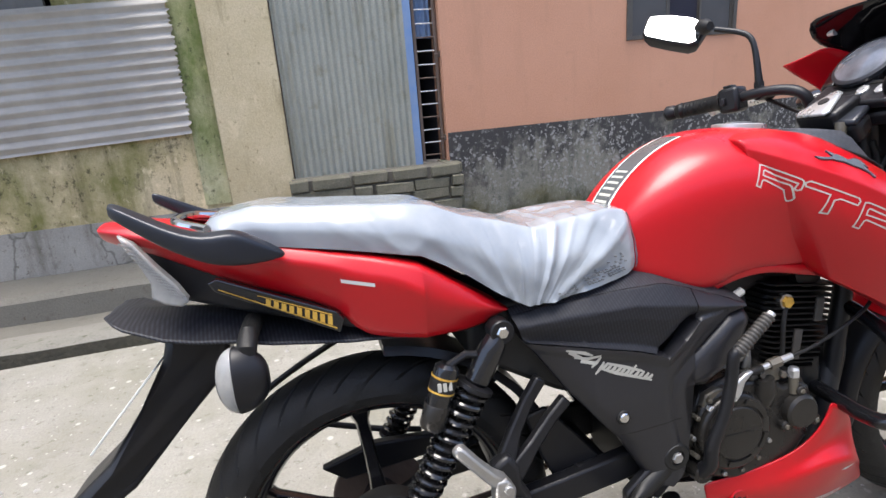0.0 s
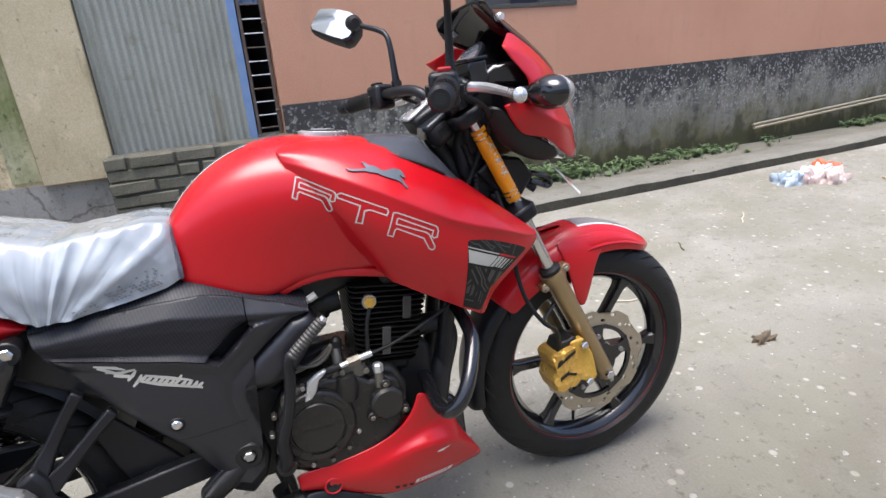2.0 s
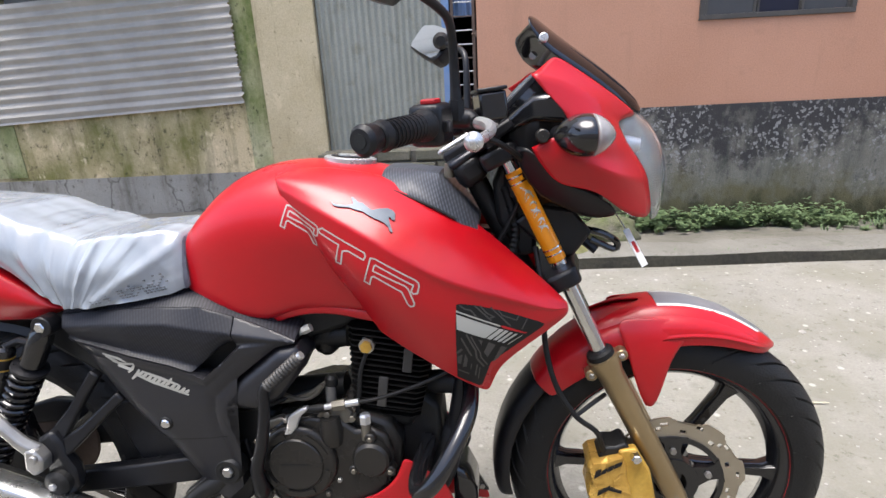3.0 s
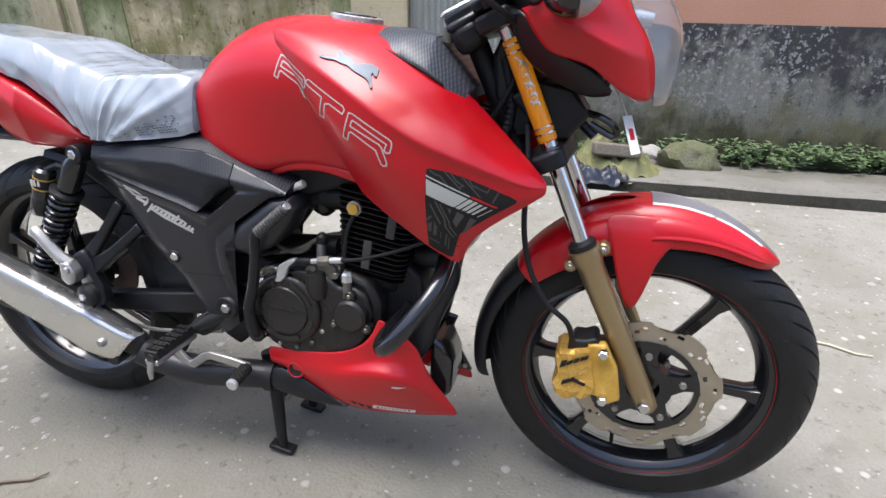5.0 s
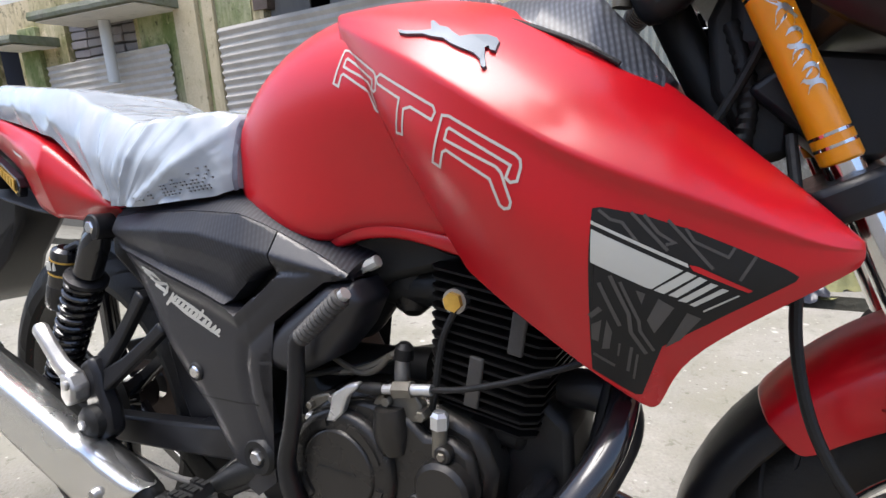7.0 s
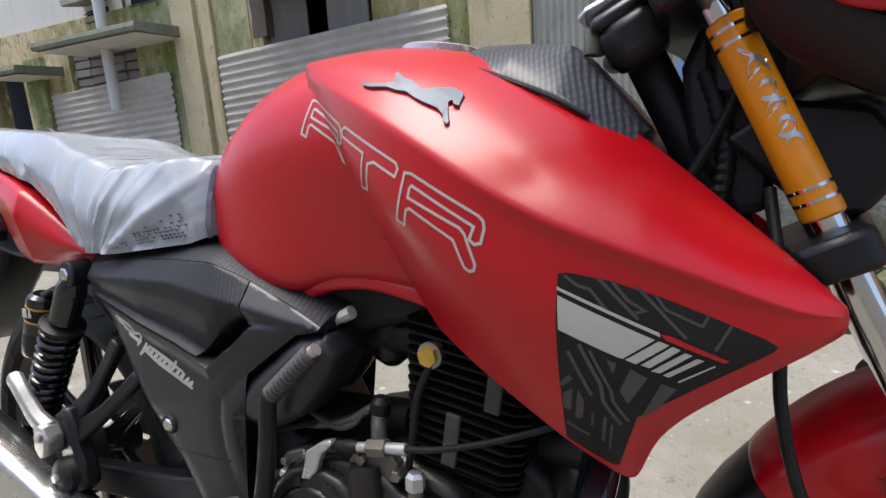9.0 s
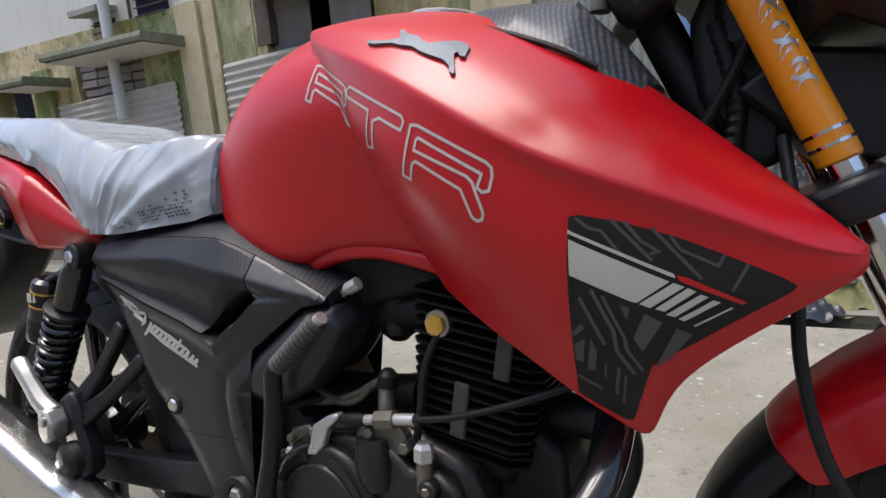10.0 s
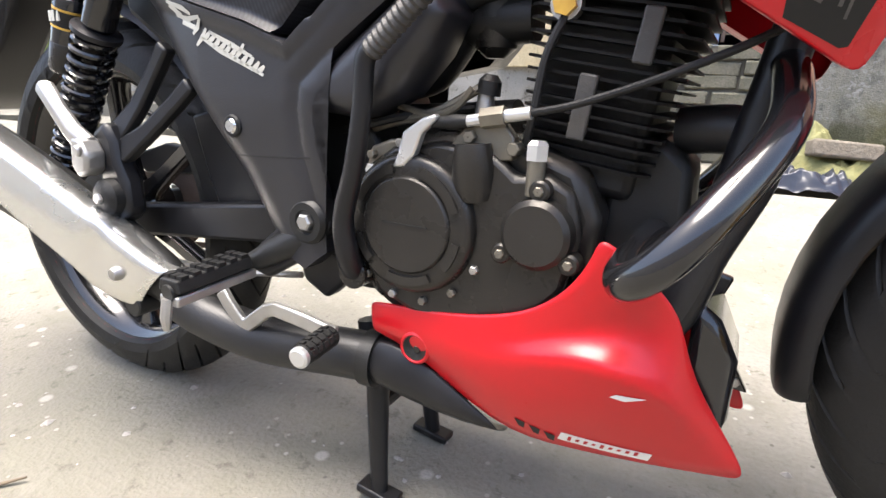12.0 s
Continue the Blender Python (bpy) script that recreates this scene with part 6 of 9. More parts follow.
    part("banjo_bolt", add_tube(bmesh.new(), [b0 + Vector((0, 0.02, 0)), b0 + Vector((0, -0.004, 0))], 0.011, 6), GOLD, eng, "brass oil line bolt")
    part("banjo_washer", add_tube(bmesh.new(), [b0 + Vector((0, 0.014, 0)), b0 + Vector((0, 0.002, 0))], 0.014, 20), ALLOY, eng)
    part("oil_line", tube([b0 + Vector((0.0, 0.004, -0.01)), (0.748, -0.094, 0.55), (0.742, -0.098, 0.50), (0.736, -0.096, 0.47)], 0.0042, 8, 6), RUBBER, eng)
    # carburettor and boots
    carb = part("carburettor", add_tube(bmesh.new(), [(0.712, -0.02, 0.592), (0.672, -0.02, 0.590), (0.630, -0.02, 0.590)], [0.024, 0.027, 0.027], 20), ENGINEDARK, bike, "dark carburettor")
    part("float_bowl", add_tube(bmesh.new(), [(0.668, -0.02, 0.585), (0.668, -0.02, 0.562), (0.668, -0.02, 0.552)], [0.026, 0.022, 0.010], 18), ENGINE, carb, "dark float bowl")
    part("carburettor_cap", add_tube(bmesh.new(), [(0.668, -0.02, 0.59), (0.668, -0.02, 0.625), (0.668, -0.02, 0.632)], [0.028, 0.028, 0.018], 18), ENGINEDARK, carb)
    part("inlet_plug", tube([(0.664, -0.09, 0.631), (0.650, -0.09, 0.624), (0.648, -0.09, 0.623), (0.633, -0.09, 0.615)], [0.0075, 0.0075, 0.0055, 0.0055], 8), STICKERGREY, carb, "pale plug connector")
    part("rubber_cap", tube([(0.684, -0.075, 0.478), (0.684, -0.075, 0.500), (0.684, -0.075, 0.516)], [0.0095, 0.0095, 0.008], 14), ALLOY, bike, "short alloy hose union")
    part("intake_boot", tube([(0.560, -0.02, 0.528), (0.590, -0.02, 0.538), (0.612, -0.02, 0.560), (0.634, -0.02, 0.588)], [0.024, 0.027, 0.025, 0.022], 16, 4), RUBBER, carb, "black rubber intake boot")
    part("starter_motor", tube([(0.560, -0.02, 0.478), (0.640, -0.02, 0.480), (0.700, -0.02, 0.486)], [0.022, 0.026, 0.026], 18), ENGINEDARK, eng, "dark starter motor behind the cylinder")
    part("union_cap", tube([(0.686, -0.075, 0.515), (0.688, -0.075, 0.528), (0.689, -0.075, 0.534)], [0.0125, 0.0115, 0.006], 12), RUBBER, bike)
    part("clutch_cable", tube([(0.99, -0.06, 0.625), (0.93, -0.105, 0.573), (0.86, -0.115, 0.538), (0.79, -0.116, 0.512), (0.745, -0.114, 0.501)], 0.0034, 10, 8), RUBBER, bike, "black clutch cable")
    part("cable_ferrule", tube([(0.746, -0.114, 0.5013), (0.721, -0.114, 0.4972)], 0.0062, 12), SILVER, bike, "bright cable ferrule")
    part("cable_adjuster", tube([(0.722, -0.114, 0.4973), (0.699, -0.114, 0.4933)], 0.0098, 6), DULL, bike, "oxidised cable adjuster nut")
    part("cable_stop", tube([(0.699, -0.114, 0.4933), (0.682, -0.114, 0.490)], 0.0055, 10), SILVER, bike)
    part("cable_boot", tube([(0.684, -0.114, 0.4904), (0.672, -0.115, 0.489), (0.660, -0.116, 0.488), (0.648, -0.117, 0.487)], [0.0062, 0.0078, 0.0062, 0.005], 12, 3), RUBBER, bike, "black rubber cable boot")
    part("breather_hose", tube([(0.66, -0.05, 0.50), (0.60, -0.085, 0.49), (0.555, -0.095, 0.478), (0.52, -0.09, 0.47)], 0.0045, 8, 6), RUBBER, bike)
    part("throttle_hose", tube([(0.689, -0.075, 0.527), (0.676, -0.08, 0.519), (0.65, -0.085, 0.503), (0.616, -0.085, 0.490), (0.58, -0.08, 0.482), (0.540, -0.072, 0.470)], 0.0048, 8, 6), DULL, bike, "pale hose behind the cylinder")
    part("overflow_hose", tube([(0.676, -0.09, 0.520), (0.660, -0.09, 0.502), (0.636, -0.09, 0.493), (0.600, -0.082, 0.497), (0.56, -0.07, 0.505)], 0.0038, 8, 6), DULL, bike)


build_engine()


def build_exhaust():
    head = part("exhaust_header", tube([(0.86, -0.01, 0.49), (0.912, -0.02, 0.492), (0.926, -0.032, 0.462), (0.902, -0.042, 0.395), (0.872, -0.050, 0.315), (0.815, -0.06, 0.228), (0.70, -0.075, 0.205), (0.55, -0.095, 0.205), (0.42, -0.115, 0.200), (0.33, -0.13, 0.215), (0.285, -0.14, 0.238)], [0.022, 0.023, 0.0235, 0.0235, 0.0235, 0.023, 0.022, 0.030, 0.031, 0.029, 0.030], 20, 8), PIPEGREY, bike, "matt dark grey exhaust pipe")
    part("pipe_clamp", tube([(0.575, -0.092, 0.205), (0.558, -0.094, 0.205)], 0.034, 20), ENGINEDARK, head)
    # silencer: flattened drum with a plated, faceted heat shield
    ax = [(0.300, -0.136, 0.238, 0.026, 0.022), (0.265, -0.142, 0.262, 0.034, 0.024), (0.20, -0.156, 0.292, 0.046, 0.030), (0.08, -0.172, 0.345, 0.056, 0.040), (-0.06, -0.186, 0.398, 0.058, 0.050), (-0.16, -0.196, 0.434, 0.058, 0.050), (-0.205, -0.200, 0.450, 0.056, 0.049)]
    d = Vector((-0.505, -0.06, 0.21))
    mf = part("silencer", loft([ring((x, y, z), d, (0, 0, 1), a, min(b, 0.040), 20) for x, y, z, a, b in ax]), ENGINEDARK, bike, "black exhaust silencer drum", sub=1)
    part("silencer_band", loft([ring((x, y, z), d, (0, 0, 1), a, b, 24) for x, y, z, a, b in ((-0.085, -0.189, 0.407, 0.0590, 0.0460), (-0.150, -0.196, 0.431, 0.0605, 0.0475), (-0.175, -0.198, 0.439, 0.0610, 0.048), (-0.230, -0.203, 0.460, 0.0600, 0.047))]), CRINKLE, mf, "film-wrapped chrome rear band")
    part("silencer_cap", loft([ring((x, y, z), d, (0, 0, 1), a, b, 20) for x, y, z, a, b in ((-0.225, -0.203, 0.458, 0.0585, 0.0505), (-0.262, -0.206, 0.474, 0.054, 0.047), (-0.285, -0.208, 0.483, 0.040, 0.035), (-0.290, -0.208, 0.485, 0.020, 0.02))]), RAILGREY, mf, "dark satin silencer end cap", sub=1)
    for x, y, z in ((-0.152, -0.196, 0.4317), (-0.206, -0.2008, 0.4508)):
        part("band_ring", loft([ring(Vector((x, y, z)) + d.normalized() * e, d, (0, 0, 1), a, a - 0.0125, 24) for e, a in ((-0.003, 0.0605), (-0.002, 0.0625), (0.002, 0.0625), (0.003, 0.0605))]), CHROME, mf)
    # each section: inner top edge, top fold, lower fold, inner lower edge; bent-in rear end and a sunk front tab
    rows = []
    for (xt, yt, zt), (xl, yl, zl) in (((-0.112, -0.218, 0.482), (-0.098, -0.220, 0.425)), ((-0.090, -0.230, 0.483), (-0.086, -0.234, 0.424)), ((0.047, -0.219, 0.424), (0.051, -0.224, 0.342)), ((0.206, -0.199, 0.342), (0.164, -0.206, 0.276)), ((0.222, -0.190, 0.324), (0.186, -0.196, 0.250)), ((0.262, -0.178, 0.294), (0.226, -0.182, 0.229)), ((0.290, -0.168, 0.276), (0.246, -0.172, 0.226))):
        t, b = Vector((xt, yt, zt)), Vector((xl, yl, zl))
        rows.append([t + Vector((0.006, 0.040, -0.002)), t + Vector((0.003, 0.012, 0.004)), t, t.lerp(b, 0.5) + Vector((0, -0.005, 0)), b, b + Vector((-0.004, 0.014, -0.010)), b + Vector((-0.010, 0.034, -0.016))])
    folds = [[r[2] for r in rows], [r[4] for r in rows], rows[1], rows[3], rows[4]]
    hs = part("heat_shield", creased(shell(rows, 0.003), folds, 0.80), SATIN, mf, "plated faceted heat shield", sub=2)
    for (x, y, z), r in (((-0.028, -0.233, 0.437), 0.0115), ((0.232, -0.190, 0.273), 0.0095)):
        part("shield_bolt", lathe([(0.0005, y - 0.006), (r * 0.75, y - 0.0055), (r, y - 0.001), (r, y + 0.02), (0.0005, y + 0.02)], (x, 0, z), 24), ALLOY, hs)
    part("silencer_lug", disc((0.235, 0.225), 0.016, -0.175, -0.12, 20), ENGINEDARK, mf)


build_exhaust()


def build_belly_pan():
    """Folded red belly pan on both sides, with its black lower edge."""
    lines = (
        ((0.566, -0.105, 0.284), (0.640, -0.111, 0.2885), (0.715, -0.117, 0.301), (0.772, -0.122, 0.323), (0.806, -0.127, 0.360), (0.818, -0.129, 0.390), (0.822, -0.130, 0.408)),
        ((0.567, -0.107, 0.276), (0.641, -0.114, 0.279), (0.720, -0.121, 0.287), (0.784, -0.124, 0.308), (0.834, -0.124, 0.335), (0.856, -0.124, 0.359), (0.866, -0.122, 0.370)),
        ((0.568, -0.108, 0.268), (0.642, -0.116, 0.270), (0.724, -0.123, 0.274), (0.794, -0.124, 0.302), (0.848, -0.112, 0.314), (0.883, -0.107, 0.326), (0.893, -0.108, 0.342)),
        ((0.569, -0.109, 0.260), (0.643, -0.117, 0.260), (0.728, -0.127, 0.258), (0.800, -0.139, 0.294), (0.853, -0.142, 0.290), (0.890, -0.131, 0.270), (0.905, -0.100, 0.292)),
        ((0.570, -0.108, 0.251), (0.640, -0.116, 0.251), (0.732, -0.122, 0.215), (0.808, -0.128, 0.234), (0.868, -0.126, 0.243), (0.919, -0.106, 0.246), (0.932, -0.088, 0.244)),
        ((0.571, -0.103, 0.243), (0.626, -0.107, 0.241), (0.732, -0.103, 0.169), (0.810, -0.099, 0.173), (0.880, -0.089, 0.175), (0.957, -0.072, 0.178), (0.972, -0.067, 0.180)))
    for s in (-1, 1):
        rows = [[(x, -s * y, z) for x, y, z in r] for r in zip(*lines)]
        folds = [[r[3] for r in rows[2:6]] + [rows[5][4], rows[5][5]], [r[3] for r in rows[2:6]], rows[6], [r[5] for r in rows], [r[0] for r in rows]]
        pan = part("belly_pan", creased(shell(rows, -0.006 * s, inward=(0, 1, 0)), folds, 0.95), RED, bike, "matt red folded belly pan", sub=2)
        rows = [[(x, s * y, z) for x, y, z in r] for r in (
            ((0.570, 0.105, 0.243), (0.626, 0.109, 0.241), (0.680, 0.107, 0.206), (0.729, 0.102, 0.173)),
            ((0.571, 0.124, 0.216), (0.630, 0.124, 0.204), (0.688, 0.115, 0.180), (0.733, 0.101, 0.166)),
            ((0.573, 0.124, 0.190), (0.630, 0.119, 0.176), (0.694, 0.105, 0.162), (0.736, 0.088, 0.158)),
            ((0.575, 0.080, 0.166), (0.630, 0.078, 0.158), (0.700, 0.070, 0.150), (0.738, 0.060, 0.152)))]
        part("pan_edge", shell(rows, -0.005 * s), BLACK, bike, "black lower edge of the belly pan", sub=1)
        part("pan_boss", lathe([(0.0145, s * 0.1160), (0.0160, s * 0.1172), (0.0185, s * 0.1155), (0.020, s * 0.100), (0.0145, s * 0.100)], (0.635, 0, 0.245), 32), RED, pan, "red round boss of the pan mount")
        part("pan_grommet", lathe([(0.0005, s * 0.111), (0.0146, s * 0.1158), (0.0146, s * 0.095), (0.0005, s * 0.095)], (0.635, 0, 0.245), 28), RUBBER, pan, "dark recessed pan mount")
        bolt((0.637, 0.243), 0.005, s * 0.1145, s * 0.10, ENGINE, pan)
    # added filler plate that keeps the gap between guard and cylinder dark
    part("front_engine_mount", plate([(0.795, 0.31), (0.850, 0.30), (0.885, 0.36), (0.880, 0.46), (0.845, 0.49), (0.805, 0.45)], -0.052, 0.052), ENGINEDARK, bike, "black plate added to fill the gap behind the crash guard", bevel=0.01)
    part("pan_nose", loft([[(x, y, z) for y, z in ((-w, z0), (w, z0), (w * 0.9, z1), (-w * 0.9, z1))] for x, w, z0, z1 in ((0.90, 0.06, 0.19, 0.34), (0.925, 0.055, 0.20, 0.32), (0.945, 0.05, 0.21, 0.28))]), GLOSSBLACK, bike, "black horn housing behind the belly pan", bevel=0.01)
    part("pan_blade", plate([(0.880, 0.352), (0.897, 0.346), (0.931, 0.338), (0.916, 0.296), (0.900, 0.276), (0.886, 0.30)], 0.044, 0.056), GLOSSBLACK, bike, "black upper deflector blade", bevel=0.003)
    part("pan_blade", plate([(0.903, 0.288), (0.916, 0.292), (0.940, 0.250), (0.965, 0.206), (0.938, 0.208), (0.905, 0.222)], 0.056, 0.068), GLOSSBLACK, bike, "black lower deflector blade", bevel=0.003)
    bolt((0.950, 0.217), 0.006, 0.053, 0.060, ALLOY, bike)


build_belly_pan()


def build_guards_and_pegs():
    for s in (-1, 1):
        part("crash_guard", tube([(0.935, s * 0.030, 0.555), (0.940, s * 0.085, 0.535), (0.938, s * 0.150, 0.500), (0.908, s * 0.200, 0.450), (0.880, s * 0.218, 0.412), (0.858, s * 0.206, 0.392), (0.850, s * 0.170, 0.390), (0.852, s * 0.120, 0.394), (0.857, s * 0.060, 0.398)], 0.0145, 18, 8), GLOSSBLACK, bike, "gloss black tubular crash guard")
        # frame down tubes and rear struts
        part("frame_tube", tube([(0.97, s * 0.035, 0.78), (0.945, s * 0.040, 0.62), (0.915, s * 0.045, 0.45), (0.885, s * 0.05, 0.32), (0.83, s * 0.06, 0.262)], 0.018, 14, 5), BLACK, bike, "black frame down tube")
        part("rear_frame_tube", tube([(0.50, s * 0.075, 0.66), (0.30, s * 0.085, 0.675), (0.12, s * 0.09, 0.69), (-0.05, s * 0.08, 0.735), (-0.18, s * 0.06, 0.77)], 0.013, 12, 4), BLACK, bike, "black rear frame tube")
        part("frame_plate", plate([(0.43, 0.42), (0.46, 0.40), (0.52, 0.41), (0.535, 0.34), (0.52, 0.29), (0.49, 0.262), (0.455, 0.28), (0.44, 0.33)], s * 0.088, s * 0.060), BLACK, bike, "black pivot plate", bevel=0.006)
        # swingarm
        arm = [[(x, s * (y + dy), z + dz) for dy, dz in ((-0.014, -h), (0.014, -h), (0.014, h), (-0.014, h))] for x, y, z, h in ((0.49, 0.075, 0.356, 0.026), (0.30, 0.088, 0.335, 0.024), (0.10, 0.092, 0.312, 0.022), (0.01, 0.092, 0.302, 0.021), (-0.045, 0.092, 0.297, 0.017))]
        sw = part("swingarm_leg", loft(arm), BLACK, bike, "black box-section swingarm", bevel=0.005)
        part("axle_plate", box((-0.05, s * 0.107, 0.284), (0.03, s * 0.111, 0.320)), ALLOY, sw, "alloy chain adjuster plate", bevel=0.002)
        part("axle_nut", disc(REAR, 0.015, s * 0.128, s * 0.105, 6), SILVER, sw)
        # pillion peg hanger: two curved struts, peg
        for p in ([(0.266, s * 0.112, 0.556), (0.240, s * 0.113, 0.522), (0.214, s * 0.120, 0.482), (0.188, s * 0.138, 0.440)], [(0.308, s * 0.112, 0.512), (0.280, s * 0.115, 0.488), (0.240, s * 0.126, 0.452), (0.200, s * 0.142, 0.420)]):
            secs = []
            for k, q in enumerate(p):
                d = (Vector(p[min(k + 1, 3)]) - Vector(p[max(k - 1, 0)])).normalized()
                w = Vector((-d.z, 0, d.x)).normalized() * (0.010, 0.0095, 0.0105, 0.016)[k]
                o = Vector((0, s * 0.009, 0))
                secs.append([Vector(q) + w + o, Vector(q) + w - o, Vector(q) - w - o, Vector(q) - w + o])
            part("peg_strut", loft(secs), BLACK, bike, "black cast pillion peg strut", bevel=0.004)
        hang = part("peg_hanger", plate([(0.164, 0.446), (0.190, 0.462), (0.206, 0.436), (0.208, 0.410), (0.222, 0.385), (0.224, 0.345), (0.204, 0.328), (0.176, 0.330), (0.166, 0.352), (0.170, 0.385), (0.158, 0.428)], s * 0.158, s * 0.128), BLACK, bike, "black cast peg hanger", bevel=0.008)
        boss = part("hanger_boss", lathe([(0.0005, s * 0.176), (0.014, s * 0.176), (0.019, s * 0.173), (0.024, s * 0.168), (0.026, s * 0.150), (0.0005, s * 0.150)], (0.194, 0, 0.364), 28), RUBBER, hang)
        part("hanger_bolt", disc((0.194, 0.364), 0.0075, s * 0.181, s * 0.17, 6), ALLOY, boss)
        m = [(Vector((0.168, s * 0.170, 0.430)), 0.0150), (Vector((0.150, s * 0.175, 0.448)), 0.0125), (Vector((0.128, s * 0.177, 0.474)), 0.0115), (Vector((0.108, s * 0.178, 0.499)), 0.0120), (Vector((0.103, s * 0.178, 0.505)), 0.007)]
        d, up = Vector((-0.64, 0, 0.77)), Vector((0, s, 0))
        w = Vector((0.77, 0, 0.64))
        part("pillion_peg", loft([[c + w * r * a + up * r * b for a, b in ((-1, -0.5), (-0.6, 0.75), (0.6, 0.75), (1, -0.5), (0.6, -0.9), (-0.6, -0.9))] for c, r in m]), ALLOY, bike, "folded alloy pillion foot peg", bevel=0.003)
        part("peg_clevis", plate([(0.158, 0.440), (0.176, 0.440), (0.190, 0.420), (0.186, 0.398), (0.168, 0.388), (0.154, 0.402)], s * 0.184, s * 0.156), ALLOY, hang, "alloy peg clevis", bevel=0.005)
        part("clevis_bolt", disc((0.176, 0.424), 0.0075, s * 0.189, s * 0.18, 20), ALLOY, hang)
        # rider peg with ribbed rubber
        base, tip = Vector((0.411, s * 0.134, 0.306)), Vector((0.402, s * 0.240, 0.297))
        peg = part("rider_peg_arm", tube([(0.482, s * 0.11, 0.345), (0.440, s * 0.122, 0.322), base, tip], [0.020, 0.016, 0.011, 0.010], 12), ENGINEDARK, bike, "black rider foot peg")
        part("peg_bracket", plate([(0.505, 0.395), (0.528, 0.368), (0.508, 0.335), (0.430, 0.288), (0.404, 0.294), (0.404, 0.318), (0.462, 0.366)], s * 0.124, s * 0.104), BLACK, bike, "black foot peg bracket", bevel=0.005)
        d = (tip - base)
        up, fw = Vector((0, 0, 1)), Vector((1, 0, 0))
        bm = bmesh.new()
        rows = [[base + d * t + fw * a * 0.017 + up * (b * 0.009 + 0.006) for a, b in ((-1, -0.6), (-0.8, 1), (0.8, 1), (1, -0.6))] for t in (0.08, 0.98)]
        vs = add_grid(bm, rows, False, True)
        bm.faces.new(vs[0])
        bm.faces.new(reversed(vs[-1]))
        rub = part("peg_rubber", bm, RUBBER, peg, "black ribbed peg rubber", smooth=False, bevel=0.002)
        for i in range(6):
            for a in (-0.55, 0.05, 0.6):
                c = base + d * (0.16 + i * 0.145) + fw * a * 0.017 + up * 0.0165
                part("rubber_block", box((-0.004, -0.005, -0.002), (0.004, 0.005, 0.002), Matrix.Translation(c)), RUBBER, rub, smooth=False)
        alloy = [[base + d * t + fw * a * 0.0145 + up * (b * 0.007 - 0.010) for a, b in ((-1, -0.6), (-1, 1), (1, 1), (1, -0.6))] for t in (0.02, 0.5, 0.99)]
        part("peg_body", loft(alloy), ALLOY, peg, "bare alloy body of the foot peg", bevel=0.002)
        part("peg_pin", tube([tip + up * -0.006, tip + Vector((0, s * 0.004, -0.026)), tip + Vector((0, s * 0.004, -0.040))], [0.006, 0.006, 0.004], 8), ALLOY, peg)
    # brake pedal: flat bent alloy bar with a ribbed rubber pad turned outwards
    path = [Vector(p) for p in ((0.364, 0.262), (0.376, 0.246), (0.396, 0.226), (0.408, 0.226), (0.440, 0.252), (0.454, 0.257), (0.496, 0.253), (0.545, 0.246))]
    edge = []
    for k, p in enumerate(path):
        d = (path[min(k + 1, len(path) - 1)] - path[max(k - 1, 0)]).normalized()
        edge.append((p, Vector((-d.y, d.x)) * 0.0092))
    bar = [tuple(p + n) for p, n in edge] + [tuple(p - n) for p, n in reversed(edge)]
    ped = part("brake_pedal", plate(bar, -0.1415, -0.1325), ALLOY, bike, "bent alloy rear brake pedal", bevel=0.0025)
    m = pose(0.540, -0.142, 0.2455, 3, 6, 4)
    pad = part("pedal_rubber", add_tube(bmesh.new(), [m @ Vector((0, y, 0)) for y in (0.004, 0.001, -0.050, -0.052)], [0.010, 0.0125, 0.0125, 0.011], 20), RUBBER, ped, "round ribbed black pedal rubber")
    for i in range(5):
        for a in (25, 65, 105, 145):
            n = Vector((math.cos(radians(a)), 0, math.sin(radians(a))))
            c = Vector((0, -0.005 - i * 0.0100, 0)) + n * 0.0125
            part("rubber_block", box((-0.0032, -0.0027, -0.0018), (0.0032, 0.0027, 0.0018), m @ Matrix.Translation(c) @ Matrix.Rotation(radians(90 - a), 4, "Y")), RUBBER, pad, smooth=False)
    part("pedal_tip", add_tube(bmesh.new(), [m @ Vector((0, y, 0)) for y in (-0.051, -0.056, -0.058)], [0.0118, 0.0118, 0.009], 20), SILVER, ped)
    part("brake_rod", tube([(0.45, -0.085, 0.285), (0.30, -0.10, 0.268), (0.16, -0.085, 0.262), (0.04, -0.07, 0.245)], 0.0045, 8, 4), ALLOY, bike, "thin brake rod")
    part("brake_drum", lathe([(0.01, -0.078), (0.060, -0.076), (0.078, -0.066), (0.080, -0.035), (0.01, -0.035)], (REAR[0], 0, REAR[1]), 40), ENGINEDARK, bike, "dark rear brake drum plate")
    part("swingarm_gusset", plate([(0.250, 0.470), (0.290, 0.480), (0.350, 0.410), (0.400, 0.345), (0.300, 0.335), (0.275, 0.390)], -0.072, -0.060), BLACK, bike, "black gusset plate between frame and swingarm", bevel=0.004)
    part("drum_arm", plate([(-0.012, 0.24), (0.01, 0.235), (0.05, 0.25), (0.048, 0.262), (0.005, 0.26)], -0.092, -0.084), ALLOY, bike, "brake drum arm", bevel=0.002)
